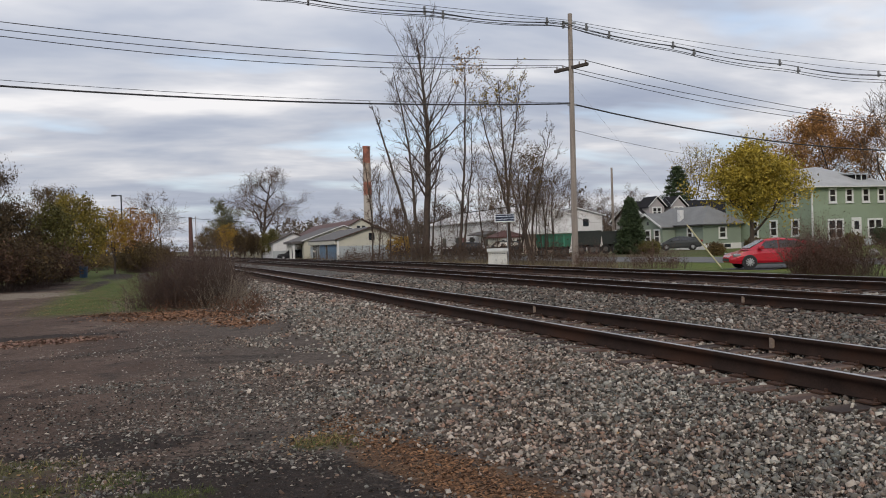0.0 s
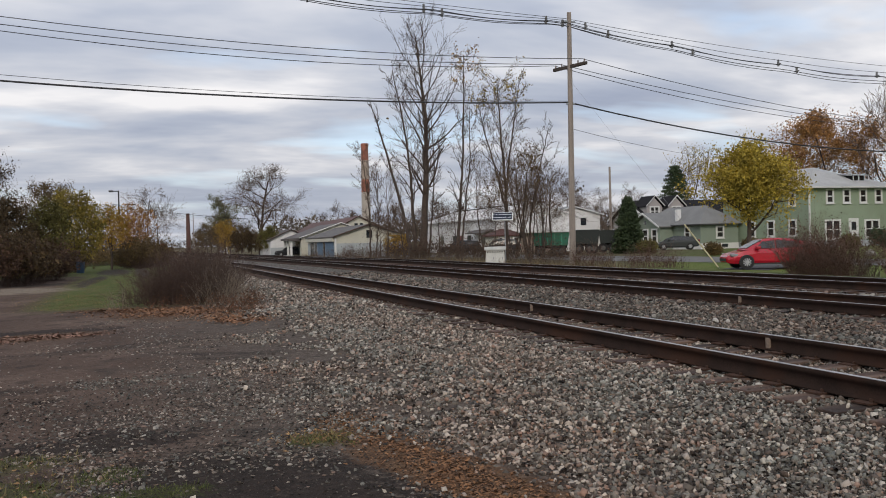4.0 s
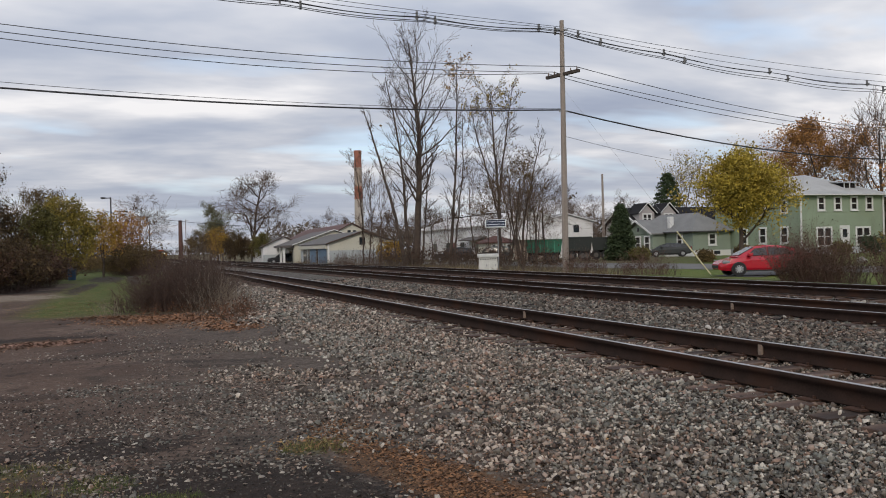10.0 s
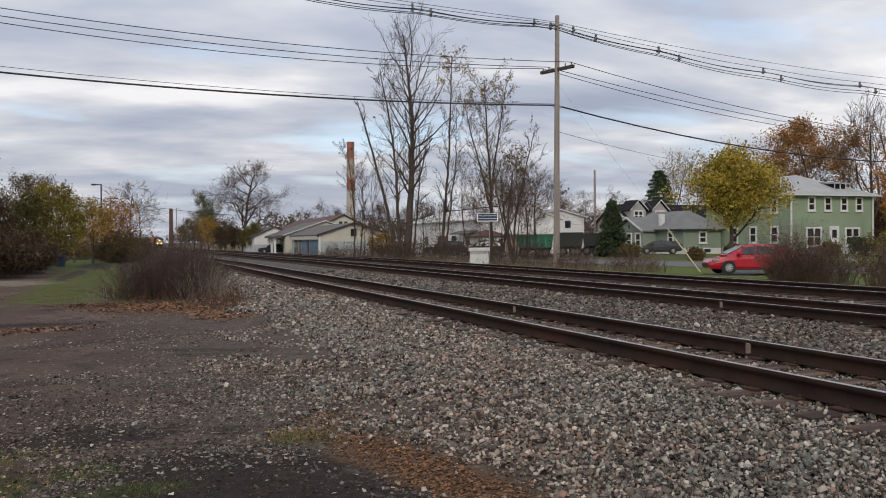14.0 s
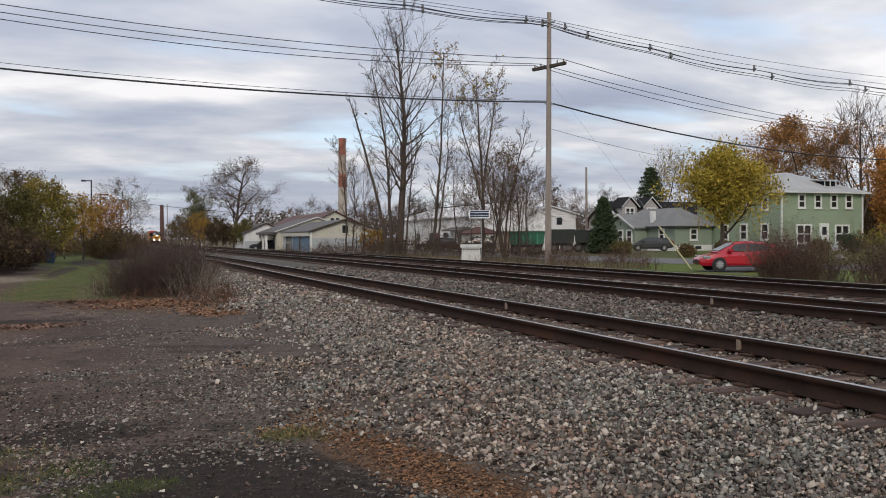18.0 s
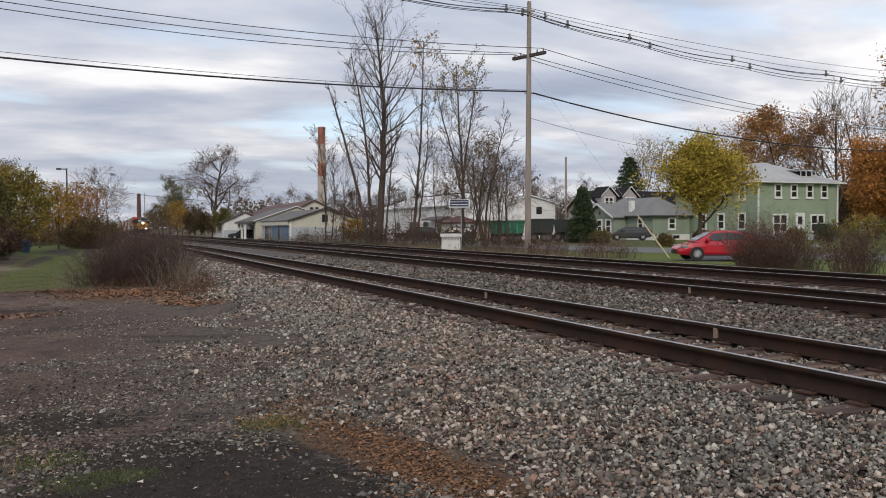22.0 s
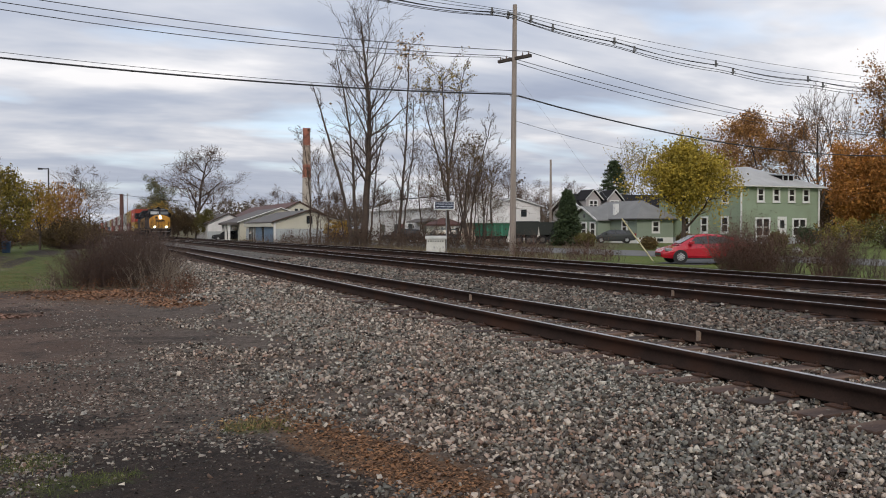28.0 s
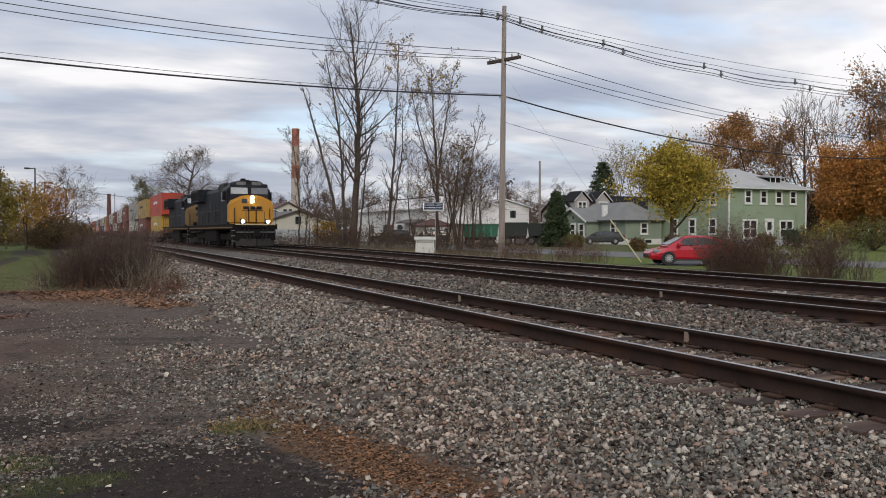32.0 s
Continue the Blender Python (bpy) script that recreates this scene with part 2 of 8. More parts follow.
TWIG = mat("thin_twigs", (0.135, 0.090, 0.064), 0.95, 0, 0.3, 2, 20, 0.0)
POLEWOOD = mat("weathered_pole_wood", (0.32, 0.272, 0.235), 0.9, 0, 0.35, 1.2, 30, 0.4, stain=(0.19, 0.16, 0.135), stain_scale=0.5, stretch=(4, 4, 0.3))
WHITE = mat("white_paint", (0.72, 0.72, 0.70), 0.6, 0, 0.12, 1.0, 30, 0.06)
GLASS = glass_mat("dark_window_glass")
BLACK = mat("black_rubber", (0.018, 0.018, 0.019), 0.8, 0, 0.3, 6, 50, 0.1)
STEEL = mat("galvanised_steel", (0.34, 0.35, 0.36), 0.5, 0.7, 0.2, 3, 40, 0.1)
CABLE = mat("black_cable", (0.035, 0.035, 0.038), 0.7, 0, 0.2, 3, 30, 0.0)

# ---- the lie of the land ----
KY = np.array([-400, -60, 0, 10, 25, 54, 91, 129, 203, 258, 332, 406, 480, 700, 1500, 3000], float)
KX = np.array([30.0, 15.0, 12.55, 12.15, 11.6, 10.6, 9.6, 8.8, 7.7, 7.0, 6.0, 4.6, 2.8, -5, -60, -220], float)
SLOPES = np.gradient(KX, KY)


def axis_x(y):
    """The middle track's centre line: x at y, along a smooth curve."""
    y = np.asarray(y, float)
    i = np.clip(np.searchsorted(KY, y) - 1, 0, len(KY) - 2)
    h = KY[i + 1] - KY[i]
    t = np.clip((y - KY[i]) / h, 0, 1)
    return ((2 * t**3 - 3 * t**2 + 1) * KX[i] + (t**3 - 2 * t**2 + t) * h * SLOPES[i]
            + (-2 * t**3 + 3 * t**2) * KX[i + 1] + (t**3 - t**2) * h * SLOPES[i + 1])


def grade(y):
    """The land falls gently away up the line."""
    y = np.asarray(y, float)
    return -0.004 * np.clip(y - 50, 0, 450)


TRACKS = (-5.84, 0.0, 4.2)
LIFT = (0.0, 0.0, 0.05)
RAIL_TOP = 0.30
PROFILE_U = np.array([-400, -11.6, -10.6, -8.6, -7.5, -6.75, -6.45, -5.2, -4.9, 2.0, 2.4, 6.0, 6.5, 8.2, 400], float)
PROFILE_Z = np.array([0.0, 0.0, 0.015, 0.045, 0.066, 0.076, 0.072, 0.070, 0.074, 0.074, 0.10, 0.125, 0.12, 0.0, 0.0], float)


def land(x, y):
    """Height of the ground."""
    x, y = np.asarray(x, float), np.asarray(y, float)
    u = x - axis_x(y)
    z = np.interp(u, PROFILE_U, PROFILE_Z) + grade(y)
    far = np.clip((np.hypot(x, y) - 6) / 60, 0, 1)
    z = z - 0.22 * np.clip((x - 22) / 4.5, 0, 1) * np.clip((78 - np.hypot(x, y)) / 20, 0, 1) * np.clip((u - 8.2) / 2, 0, 1)
    return z + 0.025 * np.sin(x * 0.9 + 1.3) * np.sin(y * 0.55) * (np.abs(u + 13) < 6) + 0.04 * far * np.sin(x * 0.21) * np.sin(y * 0.17) * (u > 8.5)


def polar(bearing, d):
    return d * math.sin(radians(bearing)), d * math.cos(radians(bearing))


def ground_pose(x, y, rz=0.0, dz=0.0):
    return pose(x, y, float(land(x, y)) + dz, 0, 0, rz)

# ---- ground: dirt lot, leaf litter, grass and lawn, one sheet to the horizon ----


def ground_material():
    m = bpy.data.materials.new("dirt_grass_and_leaf_litter")
    m.use_nodes = True
    nt = m.node_tree
    N, L = nt.nodes.new, nt.links.new
    b = nt.nodes["Principled BSDF"]
    geo, sep = N("ShaderNodeNewGeometry"), N("ShaderNodeSeparateXYZ")
    L(geo.outputs["Position"], sep.inputs[0])
    uv = N("ShaderNodeUVMap")
    uv.uv_map = "track_space"
    usep = N("ShaderNodeSeparateXYZ")
    L(uv.outputs[0], usep.inputs[0])
    X, Y, U = sep.outputs[0], sep.outputs[1], usep.outputs[0]

    def mth(op, a, b_=None, c=None, clamp=False):
        n = N("ShaderNodeMath")
        n.operation, n.use_clamp = op, clamp
        for i, v in enumerate((a, b_, c)):
            if v is None:
                continue
            if isinstance(v, (int, float)):
                n.inputs[i].default_value = v
            else:
                L(v, n.inputs[i])
        return n.outputs[0]

    def noise_at(scale, detail=5, rough=0.55):
        n = N("ShaderNodeTexNoise")
        n.inputs["Scale"].default_value, n.inputs["Detail"].default_value = scale, detail
        n.inputs["Roughness"].default_value = rough
        L(geo.outputs["Position"], n.inputs["Vector"])
        return n.outputs[0]

    nb, nm, nf, ng = noise_at(0.35), noise_at(1.6), noise_at(14, 4), noise_at(60, 3)

    def rgb(fac, *stops):
        r = N("ShaderNodeValToRGB")
        e = r.color_ramp.elements
        while len(e) < len(stops):
            e.new(0.5)
        for el, (p, c) in zip(e, stops):
            el.position, el.color = p, (*c, 1)
        L(fac, r.inputs[0])
        return r.outputs[0]

    def mixc(fac, a, c):
        n = N("ShaderNodeMix")
        n.data_type = "RGBA"
        L(fac, n.inputs[0])
        L(a, n.inputs[6])
        L(c, n.inputs[7])
        return n.outputs[2]

    def smooth(v, a, c):
        n = N("ShaderNodeMapRange")
        n.interpolation_type = "SMOOTHSTEP"
        L(v, n.inputs[0])
        n.inputs[1].default_value, n.inputs[2].default_value = a, c
        return n.outputs[0]

    def blob(cx, cy, rx, ry, ragged=0.9, rot=0.0):
        """A ragged patch, 1 inside."""
        c, s = math.cos(radians(rot)), math.sin(radians(rot))
        dx, dy = mth("SUBTRACT", X, cx), mth("SUBTRACT", Y, cy)
        a = mth("DIVIDE", mth("ADD", mth("MULTIPLY", dx, c), mth("MULTIPLY", dy, s)), rx)
        e = mth("DIVIDE", mth("SUBTRACT", mth("MULTIPLY", dy, c), mth("MULTIPLY", dx, s)), ry)
        r = mth("SQRT", mth("ADD", mth("MULTIPLY", a, a), mth("MULTIPLY", e, e)))
        r = mth("ADD", r, mth("MULTIPLY", mth("SUBTRACT", nm, 0.5), ragged))
        r = mth("ADD", r, mth("MULTIPLY", mth("SUBTRACT", nf, 0.5), ragged * 0.9))
        return smooth(mth("SUBTRACT", 1.15, r), 0.0, 0.35)

    speck = mth("ADD", mth("MULTIPLY", nf, 0.5), mth("MULTIPLY", ng, 0.5))
    dirt = rgb(mth("ADD", mth("MULTIPLY", nb, 0.45), mth("MULTIPLY", speck, 0.55)),
               (0.36, (0.040, 0.0245, 0.0172)), (0.5, (0.094, 0.0590, 0.0425)), (0.63, (0.165, 0.114, 0.086)))
    darkdirt = rgb(speck, (0.35, (0.010, 0.0072, 0.0055)), (0.65, (0.037, 0.0235, 0.017)))
    gravel = rgb(speck, (0.34, (0.036, 0.028, 0.022)), (0.5, (0.092, 0.070, 0.055)), (0.66, (0.175, 0.140, 0.113)))
    grass = rgb(mth("ADD", mth("MULTIPLY", nm, 0.4), mth("MULTIPLY", speck, 0.6)),
                (0.36, (0.034, 0.046, 0.010)), (0.52, (0.085, 0.108, 0.020)), (0.66, (0.17, 0.155, 0.05)))
    lawn = rgb(mth("ADD", mth("MULTIPLY", nm, 0.5), mth("MULTIPLY", speck, 0.5)),
               (0.36, (0.07, 0.095, 0.018)), (0.52, (0.11, 0.145, 0.026)), (0.66, (0.18, 0.175, 0.05)))
    litter = rgb(speck, (0.36, (0.046, 0.024, 0.012)), (0.5, (0.110, 0.058, 0.029)), (0.64, (0.20, 0.120, 0.065)))

    col = dirt
    # gravel spilling from the track bed into the lot
    spill = smooth(mth("ADD", U, mth("MULTIPLY", mth("SUBTRACT", nm, 0.5), 5.0)), -13.6, -10.2)
    col = mixc(spill, col, gravel)
    col = mixc(mth("MULTIPLY", smooth(nm, 0.52, 0.66), 0.55), col, darkdirt)
    for p in ((0.55, 5.0, 1.2, 1.3, 1.4), (0.2, 6.0, 0.9, 0.8, 2.2), (-0.1, 3.4, 2.4, 2.4, 1.2), (-0.7, 7.4, 0.9, 0.45, 2.2, 10),
              (-1.0, 14.2, 1.8, 0.3, 2.6, 10), (-3.0, 17.6, 2.2, 0.5, 1.6, 5), (0.9, 11.9, 0.8, 0.16, 1.8, -28), (0.7, 12.5, 0.9, 0.16, 1.8, -24), (-1.8, 10.4, 1.5, 0.25, 2.4, 6)):
        col = mixc(mth("MULTIPLY", blob(*p), 0.9 if p[3] >= 0.4 else 0.5), col, darkdirt)
    for p in ((-1.3, 6.9, 0.6, 0.3, 1.5), (-1.2, 6.0, 0.5, 0.4, 1.6), (-0.45, 6.25, 0.25, 0.25, 1.4), (-0.15, 5.65, 0.4, 0.2, 1.9), (-1.9, 4.2, 1.2, 1.4, 2.0), (1.15, 6.65, 0.22, 0.25, 1.2)):
        col = mixc(mth("MULTIPLY", blob(*p), 0.32), col, grass)
    for p in ((1.85, 5.3, 0.34, 1.5, 1.0, 20), (1.5, 7.1, 0.32, 0.5, 1.3), (0.6, 20.5, 2.3, 1.6, 0.9, -30), (-2.2, 16.8, 1.2, 0.7, 1.0)):
        col = mixc(mth("MULTIPLY", blob(*p), 0.9 if p[1] < 9 else 0.55), col, litter)
    # grass track beside the line, beyond the lot
    lane = mth("MULTIPLY", smooth(mth("ADD", Y, mth("MULTIPLY", nm, 4)), 24.5, 27.5), smooth(U, -15.8, -14.6))
    lane = mth("MULTIPLY", lane, mth("SUBTRACT", 1.0, smooth(U, -9.6, -8.6)))
    col = mixc(lane, col, grass)
    col = mixc(mth("MULTIPLY", lane, mth("MULTIPLY", smooth(nm, 0.50, 0.62), 0.5)), col, litter)
    verge = mth("MULTIPLY", smooth(mth("ADD", Y, mth("MULTIPLY", nb, 30)), 62, 78), mth("SUBTRACT", 1.0, smooth(U, -9.6, -8.6)))
    col = mixc(verge, col, grass)
    rut = rgb(speck, (0.36, (0.022, 0.016, 0.012)), (0.62, (0.060, 0.043, 0.033)))
    for p in ((-3.6, 45.0, 0.5, 7.5, 1.2, 0), (-3.5, 62.0, 1.2, 10.0, 1.2, 3), (-5.6, 42.0, 1.6, 1.6, 1.4), (-1.6, 60.0, 0.5, 14.0, 0.9, 2)):
        col = mixc(mth("MULTIPLY", blob(*p), 0.95), col, rut)
    pale = rgb(speck, (0.36, (0.16, 0.125, 0.09)), (0.62, (0.36, 0.30, 0.23)))
    col = mixc(mth("MULTIPLY", blob(-6.2, 36.5, 2.6, 2.6, 1.5), 0.7), col, pale)
    leftside = mth("SUBTRACT", 1.0, smooth(mth("ADD", X, mth("MULTIPLY", nm, 3)), -11.0, -8.0))
    col = mixc(leftside, col, litter)
    # rough grass and lawns across the line
    across = smooth(mth("ADD", U, mth("MULTIPLY", nm, 1.2)), 8.0, 9.6)
    col = mixc(across, col, grass)
    col = mixc(smooth(mth("ADD", U, mth("MULTIPLY", nb, 2)), 12.6, 14.5), col, lawn)
    col = mixc(mth("MULTIPLY", across, smooth(nm, 0.55, 0.7)), col, litter)
    rough = rgb(speck, (0.36, (0.05, 0.040, 0.022)), (0.52, (0.11, 0.088, 0.048)), (0.66, (0.19, 0.155, 0.09)))
    wild = mth("MULTIPLY", across, smooth(mth("SUBTRACT", mth("ADD", Y, mth("MULTIPLY", nb, 16)), X), 18, 30))
    col = mixc(mth("MULTIPLY", wild, 0.9), col, rough)
    L(col, b.inputs["Base Color"])
    b.inputs["Roughness"].default_value = 0.95
    b.inputs["Specular IOR Level"].default_value = 0.25
    bp = N("ShaderNodeBump")
    bp.inputs["Strength"].default_value, bp.inputs["Distance"].default_value = 0.7, 0.03
    L(speck, bp.inputs["Height"])
    L(bp.outputs[0], b.inputs["Normal"])
    return m


def ballast_material():
    m = bpy.data.materials.new("crushed_stone_bed")
    m.use_nodes = True
    nt = m.node_tree
    N, L = nt.nodes.new, nt.links.new
    b = nt.nodes["Principled BSDF"]
    geo = N("ShaderNodeNewGeometry")
    v = N("ShaderNodeTexVoronoi")
    v.inputs["Scale"].default_value = 26
    L(geo.outputs["Position"], v.inputs["Vector"])
    n = N("ShaderNodeTexNoise")
    n.inputs["Scale"].default_value, n.inputs["Detail"].default_value = 0.8, 5
    L(geo.outputs["Position"], n.inputs["Vector"])
    bw = N("ShaderNodeRGBToBW")
    L(v.outputs["Color"], bw.inputs[0])
    r = N("ShaderNodeValToRGB")
    e = r.color_ramp.elements
    e[0].position, e[0].color = 0.15, (0.020, 0.016, 0.013, 1)
    e[1].position, e[1].color = 0.9, (0.20, 0.178, 0.15, 1)
    L(bw.outputs[0], r.inputs[0])
    r2 = N("ShaderNodeValToRGB")
    r2.color_ramp.elements[0].position, r2.color_ramp.elements[1].position = 0.5, 0.72
    L(n.outputs[0], r2.inputs[0])
    mx = N("ShaderNodeMix")
    mx.data_type, mx.blend_type = "RGBA", "MULTIPLY"
    L(r2.outputs[0], mx.inputs[0])
    L(r.outputs[0], mx.inputs[6])
    mx.inputs[7].default_value = (0.85, 0.66, 0.54, 1)
    L(mx.outputs[2], b.inputs["Base Color"])
    b.inputs["Roughness"].default_value = 0.92
    bp = N("ShaderNodeBump")
    bp.invert = True
    bp.inputs["Strength"].default_value, bp.inputs["Distance"].default_value = 0.9, 0.04
    L(v.outputs["Distance"], bp.inputs["Height"])
    L(bp.outputs[0], b.inputs["Normal"])
    return m


def spaced(a, b, step):
    return np.arange(a, b, step)


def sheet(name, us, ys, lift, material, rise=None):
    """A grid in track space: u across the line, y along it."""
    U, Yg = np.meshgrid(us, ys)
    X = U + axis_x(Yg)
    Z = land(X, Yg) + lift
    if rise is not None:
        Z = Z + rise(U, Yg)
    v = np.stack([X, Yg, Z], -1).reshape(-1, 3)
    nu, ny = len(us), len(ys)
    i = (np.arange(ny - 1)[:, None] * nu + np.arange(nu - 1)[None]).ravel()
    me = mesh_arrays(name, v, np.stack([i, i + 1, i + nu + 1, i + nu], 1), smooth=True)
    uvl = me.uv_layers.new(name="track_space")
    vi = np.empty(len(me.loops), np.int32)
    me.loops.foreach_get("vertex_index", vi)
    uvl.data.foreach_set("uv", np.stack([U.ravel()[vi], Yg.ravel()[vi]], -1).astype(np.float32).ravel())
    me.materials.append(material)
    return new(name, me)


GROUND = ground_material()
BED = ballast_material()
us = np.concatenate([[-2600, -900, -400, -200, -120, -80, -60], spaced(-48, -20, 2), spaced(-20, 10, 0.35), spaced(10, 40, 2), [50, 70, 100, 160, 300, 700, 2600]])
ys = np.concatenate([[-1500, -400, -120, -50, -20, -8], spaced(-4, 30, 0.35), spaced(30, 90, 1.5), spaced(90, 260, 6), spaced(260, 520, 20), [600, 800, 1200, 1900, 2900]])
ground = tagged(sheet("ground", us, ys, -0.045, GROUND), "grey-brown dirt lot with gravel, leaf litter and autumn grass", "ground", kind="structure")
bed_us = np.concatenate([spaced(-9.7, -6.9, 0.25), spaced(-6.9, 6.4, 0.35), spaced(6.4, 8.6, 0.25)])
bed_ys = np.concatenate([[-300, -100, -40, -12], spaced(-6, 40, 0.5), spaced(40, 120, 3), spaced(120, 500, 12), [520, 700, 1000, 1500]])


def bed_edge(U, Yg):
    out = np.minimum(U + 9.7, 8.6 - U)
    return np.where(out < 0.3, -0.05 * (1 - out / 0.3), 0.0) + 0.012 * np.sin(U * 7 + Yg * 3) * np.sin(Yg * 5)


bed = tagged(sheet("ballast_bed", bed_us, bed_ys, -0.03, BED, bed_edge), "grey crushed stone bed under the railway tracks", "ballast", kind="structure")

# ---- loose stones ----


TIE_STEP = 0.52
BARE_SPOTS = ((0.45, 4.85, 1.25, 1.35, 0), (-0.6, 4.4, 1.0, 0.9, 0), (1.75, 5.5, 0.42, 1.5, 20), (-1.4, 6.0, 0.7, 1.0, 0), (1.15, 6.65, 0.22, 0.25, 0),
              (1.95, 11.5, 0.55, 0.95, 20), (1.1, 12.6, 0.7, 0.7, 0), (1.2, 16.8, 1.3, 2.2, 15), (2.1, 13.8, 0.35, 0.9, 0))


def patchy(x, y, cell, seed):
    """Smooth random patches, 0 to 1."""
    g = np.random.default_rng(seed).random((97, 97))
    a, b = x / cell + 31.7, y / cell + 11.3
    i, j = np.floor(a).astype(int), np.floor(b).astype(int)
    s, t = a - i, b - j
    s, t = s * s * (3 - 2 * s), t * t * (3 - 2 * t)
    v = lambda p, q: g[p % 97, q % 97]
    return (v(i, j) * (1 - s) + v(i + 1, j) * s) * (1 - t) + (v(i, j + 1) * (1 - s) + v(i + 1, j + 1) * s) * t



def stones(name, regions, seed, label, material=None, flat=0.66, sink=0.0, rough=0.014, spots=True):
    """Angular stones: rows of u0, u1, y0, y1, spacing, size, keep."""
    rng = np.random.default_rng(seed)
    base = np.array([[-1, -1, -1], [1, -1, -1], [1, 1, -1], [-1, 1, -1], [-1, -1, 1], [1, -1, 1], [1, 1, 1], [-1, 1, 1]], float)
    quads = np.array([[4, 5, 6, 7], [0, 1, 5, 4], [1, 2, 6, 5], [2, 3, 7, 6], [3, 0, 4, 7]])
    P, S = [], []
    for u0, u1, y0, y1, step, size, keep, fade in regions:
        gu, gy = np.meshgrid(np.arange(u0, u1, step), np.arange(y0, y1, step))
        gu, gy = gu.ravel(), gy.ravel()
        k = rng.random(len(gu)) < keep
        if fade:
            edge = (gu - u0) / fade + 0.9 * (patchy(gu * 1.0, gy, 1.1, seed) - 0.5) + 0.7 * (patchy(gu, gy * 1.4, 0.33, seed + 1) - 0.5)
            k &= rng.random(len(gu)) < np.clip(edge, 0.0, 1.0) ** 1.8
        px = gu + axis_x(gy)
        for cx, cy, rx, ry, rot in BARE_SPOTS if spots else ():
            c, sn = math.cos(radians(rot)), math.sin(radians(rot))
            a, e = ((px - cx) * c + (gy - cy) * sn) / rx, ((gy - cy) * c - (px - cx) * sn) / ry
            k &= (a * a + e * e + rng.normal(0, 0.35, len(gu))) > 0.95
        # the tops of the ties stay mostly clear
        for track in TRACKS[:2]:
            d = np.abs(gu - track)
            over = (d < 1.33) & (np.abs((gy + 2.0 + TIE_STEP / 2) % TIE_STEP - TIE_STEP / 2) < 0.135)
            k &= ~(over & (rng.random(len(gu)) < np.where(d < 0.7, 0.72, 0.42)))
        gu, gy = gu[k] + rng.uniform(-0.5, 0.5, k.sum()) * step, gy[k] + rng.uniform(-0.5, 0.5, k.sum()) * step
        x = gu + axis_x(gy)
        P.append(np.stack([x, gy, land(x, gy) + np.interp(gu, [-9.7, -9.0], [-0.047, -0.014])], -1))
        S.append(np.minimum(size * rng.lognormal(0, 0.30, len(x)), size * 1.8))
    P, S = np.concatenate(P), np.concatenate(S)
    n = len(P)
    v = np.repeat(base[None], n, 0) * rng.uniform(0.40, 1.0, (n, 8, 3))
    v *= rng.uniform(0.55, 1.55, (n, 1, 3)) * np.array([1, 1, flat])
    q = rng.normal(size=(n, 4)) * np.array([1, 0.34, 0.34, 1.0])
    q /= np.linalg.norm(q, axis=1, keepdims=True)
    w, a, b, c = q.T
    R = np.stack([1 - 2 * (b * b + c * c), 2 * (a * b - c * w), 2 * (a * c + b * w), 2 * (a * b + c * w), 1 - 2 * (a * a + c * c), 2 * (b * c - a * w),
                  2 * (a * c - b * w), 2 * (b * c + a * w), 1 - 2 * (a * a + b * b)], -1).reshape(n, 3, 3)
    v = np.einsum("nij,nkj->nki", R, v) * S[:, None, None] * 0.5
    v += (P + np.stack([np.zeros(n), np.zeros(n), S * (0.10 - sink) + rng.normal(0, rough, n)], -1))[:, None]
    f = (quads[None] + (np.arange(n) * 8)[:, None, None]).reshape(-1, 4)
    me = mesh_arrays(name, v.reshape(-1, 3), f)
    me.materials.append(material or STONE)
    return tagged(new(name, me), label, "gravel", kind="stuff")


stones("ballast_stones", [
    (-11.7, -7.1, 2.6, 7.0, 0.0245, 0.0275, 0.95, 1.5), (-11.6, -7.1, 7.0, 11.5, 0.0275, 0.031, 0.94, 2.2), (-11.0, -7.1, 11.5, 18, 0.034, 0.036, 0.92, 2.0), (-10.6, -7.1, 18, 42, 0.056, 0.054, 0.9, 0.7),
    (-7.1, -4.5, 3, 12, 0.030, 0.033, 0.88, 0), (-7.1, -4.5, 12, 26, 0.043, 0.043, 0.85, 0)], 3,
    "angular grey and tan crushed stones heaped along the rails")
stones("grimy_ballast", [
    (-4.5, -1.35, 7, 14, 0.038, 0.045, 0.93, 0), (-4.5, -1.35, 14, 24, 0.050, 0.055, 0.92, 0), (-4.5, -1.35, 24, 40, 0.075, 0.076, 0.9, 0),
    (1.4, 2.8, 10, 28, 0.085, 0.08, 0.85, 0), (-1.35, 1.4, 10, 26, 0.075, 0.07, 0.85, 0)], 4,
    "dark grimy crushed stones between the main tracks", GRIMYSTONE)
stones("scattered_gravel", [(-14.4, -10.6, 3.0, 7.0, 0.027, 0.025, 0.90, 2.5), (-14.4, -10.4, 7.0, 11.0, 0.031, 0.025, 0.80, 2.8), (-14.0, -9.8, 11.0, 20, 0.044, 0.025, 0.75, 3.6), (-16.0, -12.0, 4.0, 16, 0.065, 0.021, 0.5, 4.5)], 5,
       "small grey stones pressed into the dirt lot", material=LOTSTONE, flat=0.40, sink=0.06, rough=0.001)

stones("soil_crumbs", [(-13.6, -10.2, 3.0, 6.2, 0.030, 0.0135, 0.6, 0), (-14.5, -10.6, 6.2, 10.0, 0.045, 0.017, 0.6, 0)], 6, "dark crumbs of soil and grit on the dirt lot", material=CRUMBS, flat=0.5, sink=0.04, rough=0.001, spots=False)

# ---- railway tracks ----
GAUGE = 0.755


